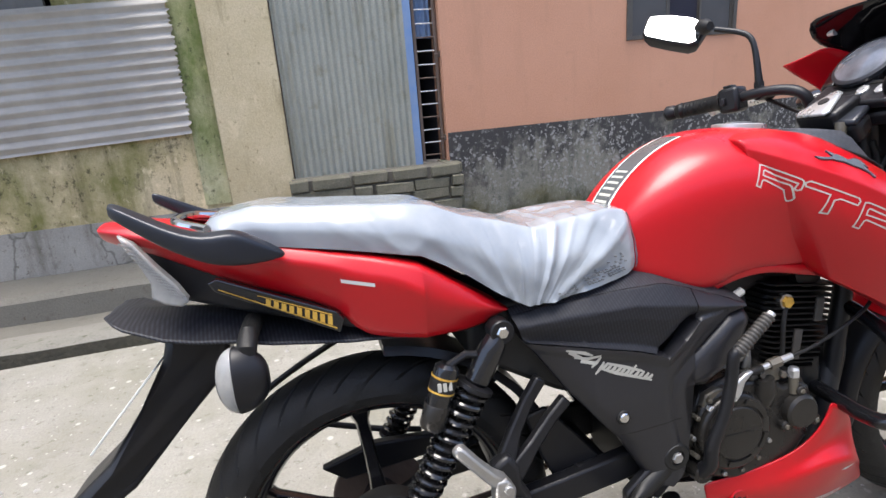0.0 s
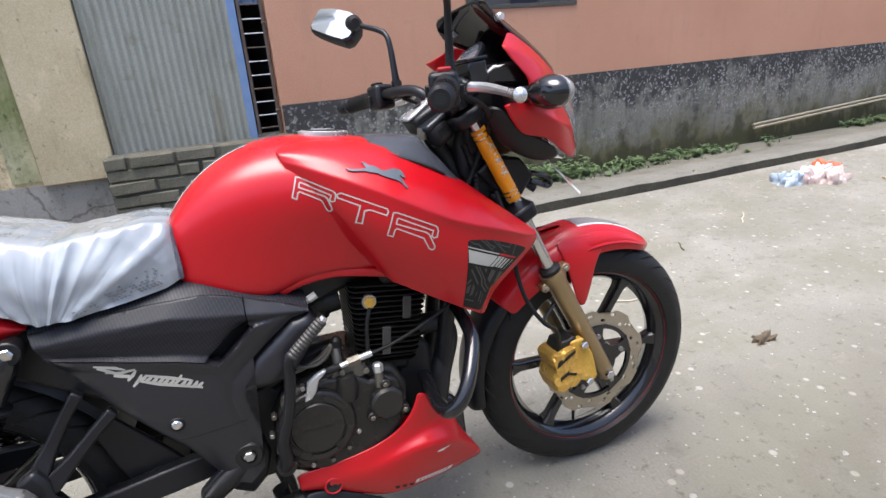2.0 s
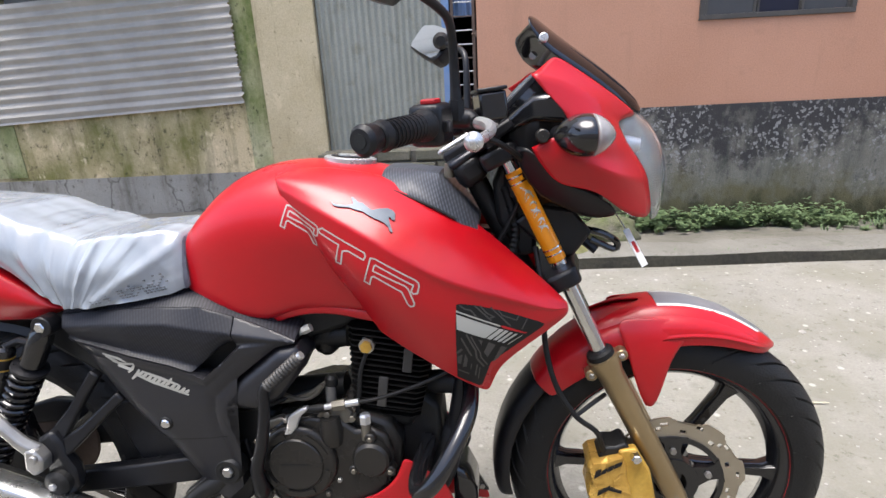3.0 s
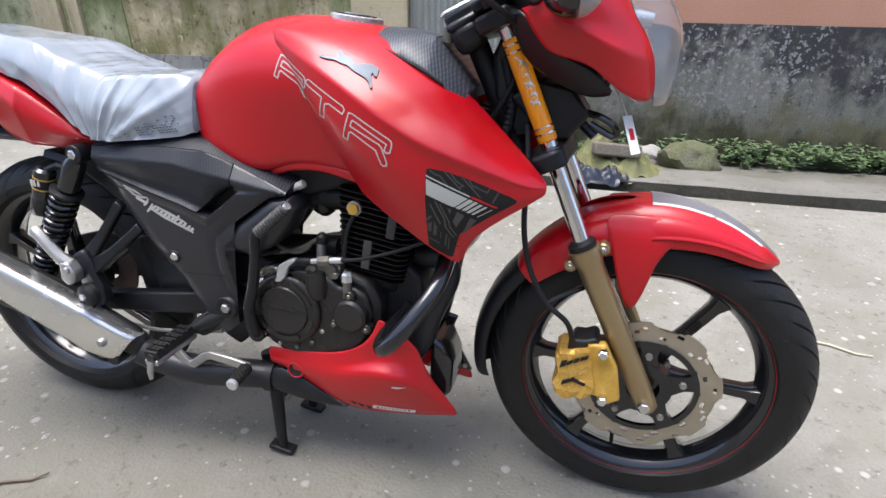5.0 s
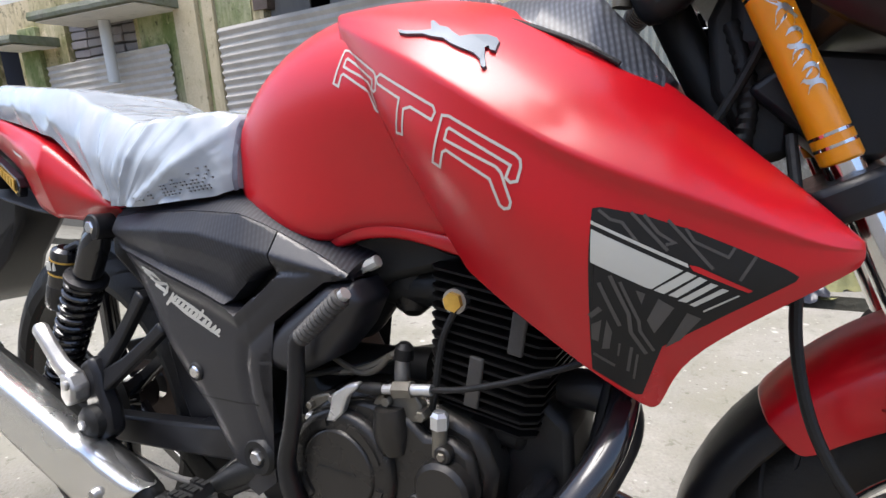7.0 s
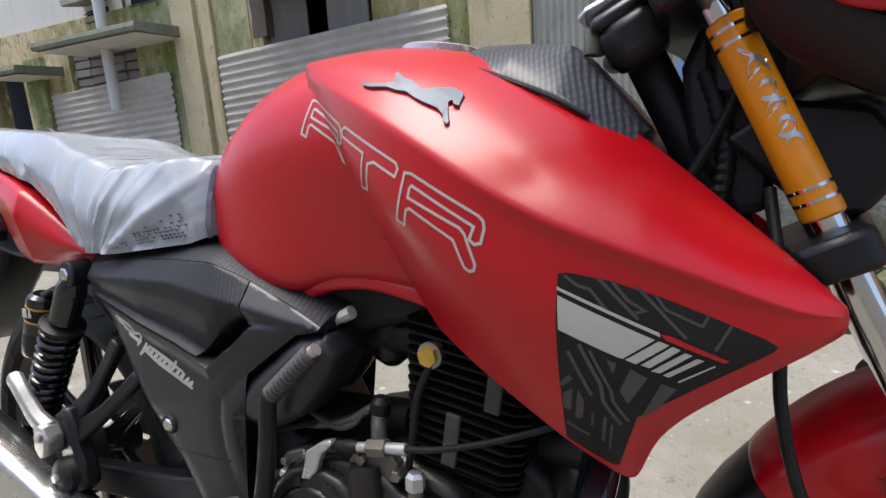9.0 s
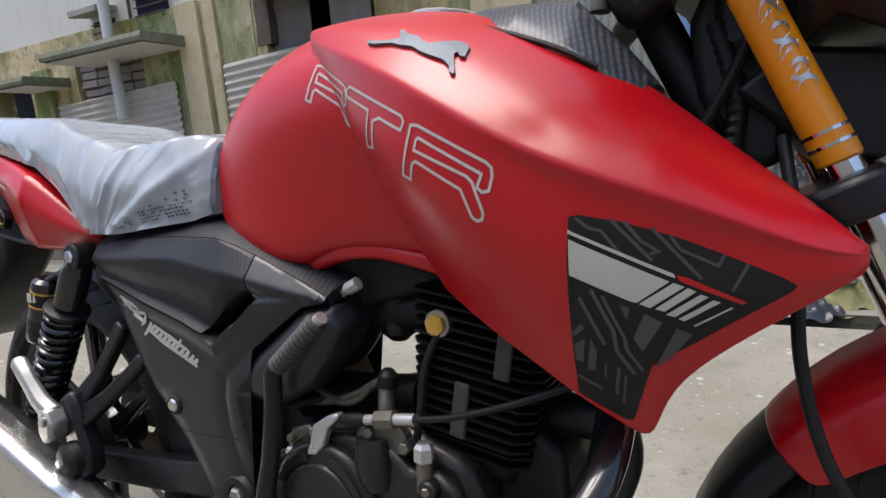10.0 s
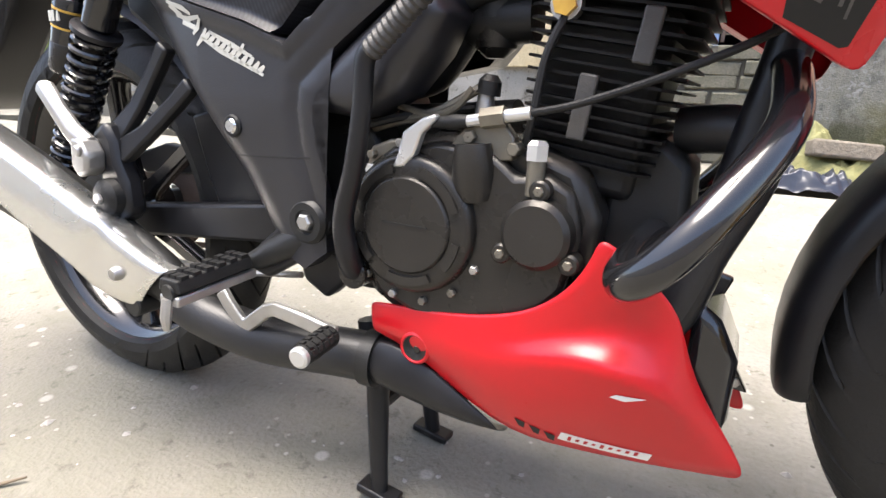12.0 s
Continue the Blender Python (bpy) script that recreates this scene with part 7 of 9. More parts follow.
    # kick starter
    k = part("kick_starter", tube([(0.556, -0.118, 0.322), (0.560, -0.135, 0.345), (0.560, -0.142, 0.385), (0.578, -0.148, 0.440), (0.590, -0.151, 0.500), (0.594, -0.152, 0.542), (0.606, -0.1525, 0.555)], [0.014, 0.013, 0.0115, 0.0105, 0.010, 0.010, 0.009], 12, 5), BLACK, bike, "black kick start lever")
    part("kick_boss", disc((0.556, 0.318), 0.018, -0.125, -0.09, 24), ENGINE, k)
    bm = bmesh.new()
    a, b = Vector((0.600, -0.1525, 0.548)), Vector((0.662, -0.154, 0.603))
    pts, rs = [], []
    for i in range(25):
        pts.append(a.lerp(b, i / 24))
        rs.append(0.0115 if i % 2 else 0.0098)
    part("kick_rubber", add_tube(bmesh.new(), pts, rs, 12), WORNRUBBER, k, "worn ribbed kick lever rubber")
    part("kick_tip", tube([b, b + Vector((0.005, 0, 0.004))], 0.007, 10), SILVER, k)
    # stand
    for s in (-1, 1):
        st = part("stand_leg", tube([(0.535, s * 0.055, 0.235), (0.550, s * 0.060, 0.160), (0.564, s * 0.070 - 0.006, 0.045), (0.568, s * 0.072 - 0.006, 0.008 + 0.006 * s)], [0.017, 0.0155, 0.012, 0.011], 12), BLACK, bike, "black centre stand leg")
        part("stand_foot", box((-0.028, -0.014, -0.006), (0.030, 0.014, 0.006), pose(0.566, s * 0.072 - 0.006, 0.010 + 0.005 * s, 0, 8, 0)), BLACK, st, bevel=0.003)
    part("stand_bar", tube([(0.554, -0.062, 0.12), (0.554, 0.062, 0.12)], 0.009, 10), BLACK, bike)
    part("swing_cross", box((0.33, -0.09, 0.315), (0.40, 0.09, 0.365)), BLACK, bike, bevel=0.008)
    # chain side, seen through the wheel
    spr = lathe([(0.030, 0.072), (0.085, 0.072), (0.088, 0.075), (0.085, 0.078), (0.030, 0.078)], (REAR[0], 0, REAR[1]), 60)
    part("rear_sprocket", spr, RUST, bike, "dull rear sprocket")
    part("chain_case", plate([(-0.10, 0.375), (0.0, 0.405), (0.10, 0.400), (0.46, 0.395), (0.48, 0.365), (0.44, 0.345), (0.10, 0.360), (-0.06, 0.345)], 0.088, 0.066), BLACK, bike, "black chain guard", bevel=0.004)
    part("chain", tube([(0.0, 0.075, 0.217), (0.25, 0.075, 0.245), (0.47, 0.075, 0.312)], 0.006, 6), RUST, bike, "rusty drive chain")
    part("sari_guard", tube([(0.16, 0.13, 0.66), (-0.02, 0.14, 0.60), (-0.17, 0.14, 0.525), (-0.20, 0.14, 0.49), (-0.17, 0.14, 0.46), (0.0, 0.14, 0.40), (0.10, 0.13, 0.38)], 0.006, 10, 6), BLACK, bike, "black tubular side guard")
    part("inner_fender", loft([[Vector((REAR[0], y, REAR[1])) + Vector((math.cos(t), 0, math.sin(t))) * (r) for y, r in ((-0.062, 0.318), (0.062, 0.318), (0.055, 0.332), (-0.055, 0.332))] for t in (radians(a) for a in range(22, 92, 7))]), BLACK, bike, "black inner rear mudguard")


build_guards_and_pegs()


def build_shocks():
    for s in (-1, 1):
        top, low = Vector((0.201, s * 0.128, 0.652)), Vector((0.022, s * 0.126, 0.352))
        d = (low - top)
        at = lambda t: top + d * t
        sh = part("shock_absorber", add_tube(bmesh.new(), [at(t) for t in (0.02, 0.06, 0.10, 0.24, 0.26)], [0.014, 0.019, 0.0205, 0.0205, 0.015], 20), GLOSSBLACK, bike, "black rear shock absorber")
        part("shock_rod", add_tube(bmesh.new(), [at(0.25), at(0.97)], 0.012, 16), ENGINE, sh)
        n, turns = 300, 15
        ax = d.normalized()
        u = ax.orthogonal().normalized()
        v = ax.cross(u)
        pts = []
        for i in range(n + 1):
            t = i / n
            a = 2 * math.pi * turns * t
            pts.append(at(lerp(0.27, 0.90, t)) + (u * math.cos(a) + v * math.sin(a)) * lerp(0.0245, 0.0205, t))
        part("shock_spring", add_tube(bmesh.new(), pts, 0.0046, 8), GLOSSBLACK, sh, "glossy black coil spring")
        part("spring_seat", add_tube(bmesh.new(), [at(t) for t in (0.255, 0.262, 0.28)], [0.020, 0.0305, 0.0305], 24), BLACK, sh)
        part("spring_seat", add_tube(bmesh.new(), [at(t) for t in (0.895, 0.915, 0.93)], [0.0265, 0.0265, 0.018], 24), BLACK, sh)
        part("shock_eye", disc((top.x, top.z), 0.019, s * 0.142, s * 0.112, 28), BLACK, sh)
        part("shock_bolt", disc((top.x, top.z), 0.010, s * 0.146, s * 0.14, 6), CHROME, sh)
        part("shock_eye", disc((low.x, low.z), 0.017, s * 0.140, s * 0.110, 28), BLACK, sh)
        # gas canister with a label band
        a, b = Vector((0.113, s * 0.132, 0.612)), Vector((0.080, s * 0.132, 0.520))
        can = part("gas_canister", add_tube(bmesh.new(), [a.lerp(b, t) for t in (-0.05, 0, 0.06, 0.94, 1, 1.03)], [0.012, 0.0185, 0.020, 0.020, 0.0185, 0.012], 22), GLOSSBLACK, sh, "black gas canister")
        part("canister_foot", add_tube(bmesh.new(), [a.lerp(b, t) for t in (0.60, 0.61, 0.95, 1.0)], [0.0200, 0.0206, 0.0206, 0.0185], 22), ENGINE, can, "bare grey foot of the canister")
        part("canister_label", add_tube(bmesh.new(), [a.lerp(b, 0.16), a.lerp(b, 0.38)], 0.0203, 22), STICKERDARK, can)
        for t0, t1 in ((0.14, 0.17), (0.37, 0.40)):
            part("label_band", add_tube(bmesh.new(), [a.lerp(b, t0), a.lerp(b, t1)], 0.0205, 22), GOLD, can)
        ref = Vector((0.5, -s * -1.0, 0.2)).normalized()
        for i in range(3):
            c = a.lerp(b, 0.275) + Vector((-0.009 + i * 0.008, s * (0.0187 + (0.0008 if i == 1 else 0)), 0.002))
            part("label_mark", box((-0.0028, -0.001, -0.0065), (0.0028, 0.001, 0.0065), Matrix.Translation(c)), STICKERGREY, can, smooth=False)
        part("canister_stay", tube([a + Vector((0, 0, 0.0)), a + Vector((0.03, -0.004 * s, 0.012)), at(0.12)], 0.006, 8), BLACK, can)


build_shocks()


def build_peg_boss():
    """The round swing-arm boss at the foot of each side panel."""
    for s in (-1, 1):
        boss = part("pivot_boss", lathe([(0.0005, s * 0.128), (0.012, s * 0.128), (0.014, s * 0.132), (0.022, s * 0.132), (0.026, s * 0.127), (0.027, s * 0.10), (0.0005, s * 0.10)], (0.498, 0, 0.369), 32), ENGINEDARK, bike, "black swing-arm pivot boss")
        part("pivot_nut", disc((0.498, 0.369), 0.010, s * 0.136, s * 0.12, 6), ALLOY, boss)


build_peg_boss()


part("engine_mount", loft([[(x, y, z) for y, z in ((-w, z0), (w, z0), (w, z1), (-w, z1))] for x, w, z0, z1 in ((0.440, 0.070, 0.30, 0.56), (0.50, 0.085, 0.285, 0.56), (0.560, 0.080, 0.285, 0.46), (0.60, 0.05, 0.40, 0.45))]), ENGINEDARK, bike, "black rear engine mount plates", bevel=0.006)


def build_handlebars():
    for s in (-1, 1):
        end, inner = Vector((0.855, s * 0.343, 0.956)), Vector((0.900, s * 0.240, 0.967))
        box_in, clamp = Vector((0.928, s * 0.165, 0.976)), Vector((0.972, s * 0.090, 0.962))
        bar = part("handlebar", tube([inner, box_in, (0.955, s * 0.12, 0.976), clamp, fork_pt(s, 0.72)], 0.0115, 14, 4), BLACK, bike, "black clip-on handlebar")
        pts = [end.lerp(inner, t) for t in (0, 0.02, 0.10, 0.12, 0.16, 0.5, 0.9, 0.95, 1.0)]
        grip = part("grip", add_tube(bmesh.new(), pts, [0.0150, 0.0175, 0.0185, 0.0195, 0.0165, 0.0170, 0.0180, 0.0215, 0.0215], 22), RUBBER, bar, "black ribbed rubber grip")
        part("bar_end", add_tube(bmesh.new(), [end + (end - inner).normalized() * d for d in (0.0, 0.006, 0.024, 0.030)], [0.013, 0.0175, 0.0185, 0.014], 22), BLACK, bar)
        part("bar_end_hole", add_tube(bmesh.new(), [end + (end - inner).normalized() * d for d in (0.0295, 0.0308)], 0.0085, 16), ENGINEDARK, bar)
        for i in range(9):
            t = 0.2 + i * 0.075
            part("grip_rib", add_tube(bmesh.new(), [end.lerp(inner, t), end.lerp(inner, t + 0.02)], 0.0182, 18), RUBBER, grip)
        c = inner.lerp(box_in, 0.30)
        m = Matrix.Translation(c) @ (box_in - inner).to_track_quat("X", "Z").to_matrix().to_4x4()
        sw = part("switch_box", box((-0.024, -0.022, -0.030), (0.022, 0.026, 0.026), m), BLACK, bar, "black switch housing", bevel=0.008)
        part("switch_button", box((-0.014, -0.012, 0.025), (0.006, 0.010, 0.032), m), REDDARK if s < 0 else BLACK, sw, "red kill switch" if s < 0 else "", bevel=0.002)
        part("rocker", box((-0.008, 0.022, -0.012), (0.010, 0.033, 0.006), m), BLACK, sw, bevel=0.002)
        part("rocker", box((-0.016, -0.030, -0.012), (-0.004, -0.020, 0.004), m), BLACK, sw, bevel=0.002)
        # lever and perch
        perch = part("lever_perch", tube([box_in, box_in + Vector((0.030, 0, -0.004)), (0.965, s * 0.178, 0.968)], [0.016, 0.014, 0.010], 12), BLACK, bar, "black lever perch")
        part("lever", tube([(0.965, s * 0.172, 0.968), (0.982, s * 0.205, 0.964), (0.986, s * 0.255, 0.957), (0.978, s * 0.310, 0.951), (0.968, s * 0.352, 0.948)], [0.009, 0.0085, 0.0072, 0.0065, 0.006], 10, 5), SILVER, perch, "silver control lever")
        part("lever_ball", add_tube(bmesh.new(), [Vector((0.968, s * 0.352, 0.948)) + Vector((-0.05, s * 1, -0.02)) * d for d in (-0.006, -0.003, 0.006, 0.013, 0.016)], [0.004, 0.009, 0.0115, 0.008, 0.003], 14), SILVER, perch)
        # mirror: stem, ball, head, glass
        stem = part("mirror_stem", tube([(0.938, s * 0.172, 0.975), (0.937, s * 0.175, 1.02), (0.936, s * 0.184, 1.074), (0.933, s * 0.196, 1.100), (0.922, s * 0.216, 1.114), (0.895, s * 0.256, 1.130)], [0.010, 0.0075, 0.0062, 0.0062, 0.0062, 0.0062], 12, 6), BLACK, bar, "black mirror stem")
        part("stem_nut", add_tube(bmesh.new(), [(0.938, s * 0.172, 0.972), (0.938, s * 0.1735, 1.000)], 0.0115, 6), BLACK, stem)
        cen = Vector((0.855, s * 0.350, 1.146))
        nz = (Vector((-0.78, 0.27, 0.50)) if s < 0 else Vector((-0.53, -0.59, 0.61))).normalized()
        u = Vector((0, s, 0)) - nz * Vector((0, s, 0)).dot(nz)
        u.normalize()
        v = nz.cross(u)
        if v.z < 0:
            v = -v
        shape = [(-0.078, -0.014), (-0.072, 0.022), (-0.052, 0.042), (-0.020, 0.045), (0.040, 0.032), (0.078, 0.014), (0.080, 0.004), (0.062, -0.038), (0.050, -0.045), (-0.010, -0.038), (-0.066, -0.028)]
        loop = lambda k, off: [cen + u * a * k + v * b * k + nz * off for a, b in shape]
        hd = part("mirror_head", loft([loop(0.93, 0.010), loop(1.0, 0.006), loop(1.0, -0.008), loop(0.86, -0.028), loop(0.45, -0.040)]), BLACK, stem, "black mirror housing", bevel=0.002)
        part("mirror_glass", loft([loop(0.92, 0.0101), loop(0.915, 0.0116)]), MIRROR, hd, "mirror glass reflecting the bright sky", smooth=False)
        part("mirror_ball", add_tube(bmesh.new(), [Vector((0.880, s * 0.278, 1.140)) + Vector((0.03, -s * 0.9, -0.1)) * d for d in (-0.020, -0.008, 0.010, 0.026)], [0.010, 0.017, 0.018, 0.010], 18), RUBBER, hd)
        # hoses from the bars
        part("control_cable", tube([(0.945, s * 0.16, 0.962), (1.00, s * 0.15, 0.935), (1.035, s * 0.10, 0.90), (1.03, s * 0.05, 0.84), (0.99, s * 0.045, 0.76), (0.95, s * 0.05, 0.70)], 0.0045, 8, 6), RUBBER, bar, "black control cable")
    res = part("brake_reservoir", box((-0.020, -0.028, -0.020), (0.020, 0.028, 0.020), pose(0.985, -0.140, 0.990, 0, -6, 12)), GLOSSBLACK, bike, "square black brake fluid reservoir", bevel=0.004)
    part("reservoir_cap", box((-0.022, -0.030, 0.0205), (0.022, 0.030, 0.026), pose(0.985, -0.140, 0.990, 0, -6, 12)), BLACK, res, bevel=0.002)
    part("ignition_block", box((-0.035, -0.045, -0.02), (0.035, 0.045, 0.02), pose(0.940, 0, 0.918, 0, -30, 0)), BLACK, bike, "black top bridge with key switch", bevel=0.008)
    m = pose(0.940, 0, 0.918, 0, -30, 0)
    tri = [(-0.040, -0.030), (-0.030, -0.036), (0.036, -0.010), (0.042, 0.0), (0.036, 0.010), (-0.030, 0.036), (-0.040, 0.030)]
    key = part("key_plate", loft([[m @ Vector((x * k, y * k, z)) for x, y in tri] for k, z in ((1.0, 0.0202), (1.0, 0.025), (0.85, 0.028))]), SILVER, bike, "silver triangular key switch plate", bevel=0.002)
    part("key_hole", add_tube(bmesh.new(), [m @ Vector((0, 0, 0.028)), m @ Vector((0, 0, 0.030))], 0.010, 20), ENGINEDARK, key)
    part("bridge_cover", box((-0.026, -0.020, -0.024), (0.026, 0.020, 0.024), pose(0.948, -0.048, 0.890, 0, -30, 14)), BLACK, bike, "rounded black cover under the top bridge", bevel=0.014)
    part("cover_cap", box((-0.030, -0.021, -0.007), (0.026, 0.020, 0.007), pose(0.938, -0.048, 0.912, 0, -30, 14)), RAILGREY, bike, "satin grey cap of the bridge cover", bevel=0.006)
    part("key_barrel", tube([(0.914, -0.048, 0.880), (0.916, -0.048, 0.902)], [0.009, 0.0105], 16), DULL, bike, "dull metal lock barrel")
    part("corrugated_sleeve", add_tube(bmesh.new(), [Vector((1.005, -0.03, 0.86)).lerp(Vector((1.000, -0.045, 0.70)), i / 36) + Vector((0.02 * math.sin(i / 36 * 3.1), 0, 0)) for i in range(37)], [0.009 if i % 2 else 0.0075 for i in range(37)], 12), RUBBER, bike, "corrugated cable sleeve")
    part("headlamp_mount", plate([(0.985, 0.865), (1.000, 0.900), (1.030, 0.895), (1.060, 0.815), (1.058, 0.742), (1.030, 0.735), (0.992, 0.800)], -0.032, 0.032), ENGINEDARK, bike, "black headlamp mount and wiring box between the fork legs", bevel=0.008)
    part("horn_stay", tube([(1.06, -0.02, 0.80), (1.13, -0.02, 0.77), (1.16, -0.03, 0.745)], 0.008, 8), BLACK, bike)
    part("fork_brace", plate([(1.02, 0.80), (1.06, 0.83), (1.12, 0.82), (1.15, 0.78), (1.12, 0.74), (1.09, 0.735)], -0.05, 0.05), BLACK, bike, "black bracket under the cowl", bevel=0.006)
    d = Vector((0.018, -0.065, -0.049)).normalized()
    w = Vector((0.55, 0.80, 0.0)).normalized()
    n = d.cross(w)
    quad = lambda a, b, h: [Vector((1.214, -0.076, 0.76)) + d * p * a + w * q * b + n * h for p, q in ((-1, -1), (-1, 1), (1, 1), (1, -1))]
    tag = part("paper_tag", loft([quad(0.040, 0.012, -0.0006), quad(0.040, 0.012, 0.0006)]), WHITESTICK, bike, "white paper tag with red print hanging on a string", smooth=False)
    for h in (-0.0009, 0.0007):
        part("tag_print", loft([quad(0.012, 0.006, h), quad(0.012, 0.006, h + 0.0002)]), REDDARK, tag, smooth=False)
    part("tag_string", tube([Vector((1.214, -0.076, 0.76)) - d * 0.040, (1.196, -0.035, 0.800), (1.180, -0.020, 0.825)], 0.0012, 6), WHITESTICK, tag)
    part("plate_bracket", tube([(1.130, -0.034, 0.785), (1.165, -0.040, 0.778), (1.192, -0.040, 0.762), (1.188, -0.036, 0.748), (1.150, -0.034, 0.766)], 0.006, 8, 3), GLOSSBLACK, bike, "black bracket under the cowl")


build_handlebars()

# ---- stickers, emblem and other details laid on the bodywork ----
TANK_SKIN = skin(bike, "fuel_tank", "tank_shroud")


def lay(tree, x, z, lift, s=-1):
    """The point on the skin beside (x, z), lifted off it."""
    p, n, _, _ = tree.ray_cast(Vector((x, s * 0.6, z)), Vector((0, -s, 0)))
    if p is None:
        p, n, _, _ = tree.find_nearest(Vector((x, s * 0.19, z)))
    if n.y * s < 0:
        n = -n
    return p + n * lift


def patch(tree, poly, lift, cuts=3, s=-1):
    """A filled sticker."""
    bm = bmesh.new()
    bm.faces.new([bm.verts.new((x, 0, z)) for x, z in poly])
    bmesh.ops.triangulate(bm, faces=bm.faces)
    if cuts:
        bmesh.ops.subdivide_edges(bm, edges=bm.edges, cuts=cuts, use_grid_fill=True)
        bmesh.ops.triangulate(bm, faces=bm.faces)
    for v in bm.verts:
        v.co = lay(tree, v.co.x, v.co.z, lift, s)
    return bm


def outline(tree, poly, width, lift, s=-1, close=True):
    """A sticker line along a polygon."""
    bm = bmesh.new()
    n = len(poly)
    P = [Vector((x, z)) for x, z in poly]
    left, right = [], []
    for i in range(n):
        a, b, c = P[i - 1], P[i], P[(i + 1) % n]
        if not close and i in (0, n - 1):
            a, c = (b, c) if i == 0 else (a, b)
        d1, d2 = (b - a), (c - b)
        d1 = d1.normalized() if d1.length else d2.normalized()
        d2 = d2.normalized() if d2.length else d1
        t = (d1 + d2)
        t = t.normalized() if t.length > 0.2 else d1
        nn = Vector((-t.y, t.x)) * width / 2 / max(0.55, t.dot(d1))
        left.append(b + nn)
        right.append(b - nn)
    for i in range(n if close else n - 1):
        j = (i + 1) % n
        k = max(1, int((P[j] - P[i]).length / 0.006))
        rows = []
        for q in range(k + 1):
            a, b = left[i].lerp(left[j], q / k), right[i].lerp(right[j], q / k)
            rows.append([lay(tree, a.x, a.y, lift, s), lay(tree, b.x, b.y, lift, s)])
        add_grid(bm, rows)
    bmesh.ops.remove_doubles(bm, verts=bm.verts, dist=1e-5)
    return bm


MARK_B = [(0.719, 0.818), (0.726, 0.820), (0.794, 0.786), (0.796, 0.781), (0.792, 0.775), (0.767, 0.7875), (0.758, 0.7865), (0.7525, 0.765), (0.743, 0.7675), (0.7485, 0.784), (0.7525, 0.796), (0.720, 0.8125)]
MARK_C = [(0.8036, 0.778), (0.8105, 0.777), (0.871, 0.7455), (0.875, 0.7415), (0.8755, 0.736), (0.8725, 0.7255), (0.867, 0.7245), (0.863, 0.728), (0.867, 0.7375), (0.811, 0.7675), (0.8085, 0.766), (0.806, 0.7585), (0.8545, 0.7365), (0.859, 0.732), (0.867, 0.7095), (0.8655, 0.705), (0.861, 0.704), (0.857, 0.707), (0.849, 0.727), (0.807, 0.750), (0.803, 0.7485), (0.7985, 0.7365), (0.790, 0.7405)]
# the first mark is the third one, smaller and further back
MARK_A = [(0.6606 + 0.80 * (x - 0.8036) + 0.02 * (z - 0.778), 0.8523 + 0.85 * (z - 0.778) - 0.005 * (x - 0.8036)) for x, z in MARK_C]
STICK = [(0.9290, 0.7067), (0.9354, 0.7078), (0.9625, 0.703), (0.9941, 0.6931), (1.0227, 0.681), (1.0533, 0.6666), (1.0612, 0.6613), (1.0592, 0.6577), (1.0202, 0.6321), (1.0075, 0.623), (0.9777, 0.6026), (0.9701, 0.5913), (0.9627, 0.5544), (0.9579, 0.5534), (0.9236, 0.5714), (0.9253, 0.6214), (0.9270, 0.6773)]
BAND = [(0.9286, 0.6919), (0.9366, 0.688), (0.9903, 0.6642), (0.9706, 0.6497), (0.9673, 0.6503), (0.9283, 0.6671)]
PALE_LINES = [
    [(0.9284, 0.6982), (0.9316, 0.6964), (0.9929, 0.6692), (0.9935, 0.6664), (0.9904, 0.6677), (0.9283, 0.6956)],
    [(0.9925, 0.6635), (0.9989, 0.6608), (0.9786, 0.6464), (0.9719, 0.649)],
    [(1.0007, 0.6601), (1.0056, 0.6578), (0.9871, 0.6441), (0.9814, 0.6458)],
    [(1.008, 0.656), (1.0125, 0.6543), (0.9932, 0.6406), (0.9876, 0.6419)],
    [(1.0152, 0.6522), (1.0194, 0.6508), (0.9984, 0.6377), (0.9948, 0.6391)],
    [(1.0251, 0.6475), (1.0263, 0.6468), (1.0042, 0.6335), (1.0036, 0.6347)],
]
# circuit-like lines in the dark field: strokes of a given width along bent lines
LOW_STROKES = [
    (0.0030, [(0.934, 0.6516), (0.9485, 0.6175)]),
    (0.0030, [(0.942, 0.6578), (0.9550, 0.6285), (0.9562, 0.6132), (0.9668, 0.5953)]),
    (0.0024, [(0.949, 0.6536), (0.9620, 0.6234), (0.9627, 0.6150), (0.9722, 0.5987)]),
    (0.0040, [(0.9256, 0.6222), (0.9345, 0.6306)]),
    (0.0030, [(0.9262, 0.5880), (0.9432, 0.5798)]),
    (0.0024, [(0.9565, 0.6000), (0.9527, 0.5765)]),
    (0.0018, [(0.9606, 0.5940), (0.9569, 0.5697)]),
    (0.0016, [(0.9478, 0.6020), (0.9460, 0.5900)]),
]
TOP_STROKES = [
    (0.0022, [(0.9336, 0.7058), (0.9416, 0.6992), (0.9497, 0.6972), (0.9606, 0.6829)]),
    (0.0024, [(0.9554, 0.7046), (0.9800, 0.6780)]),
    (0.0024, [(0.9637, 0.7033), (0.9736, 0.6905), (0.984, 0.6838), (0.9785, 0.6822)]),
    (0.0022, [(0.9794, 0.6997), (1.0088, 0.6658)]),
    (0.0020, [(0.9906, 0.6943), (0.9962, 0.6850), (1.0178, 0.6744), (1.0214, 0.6816)]),
    (0.0022, [(1.0344, 0.6754), (1.0256, 0.6580)]),
]
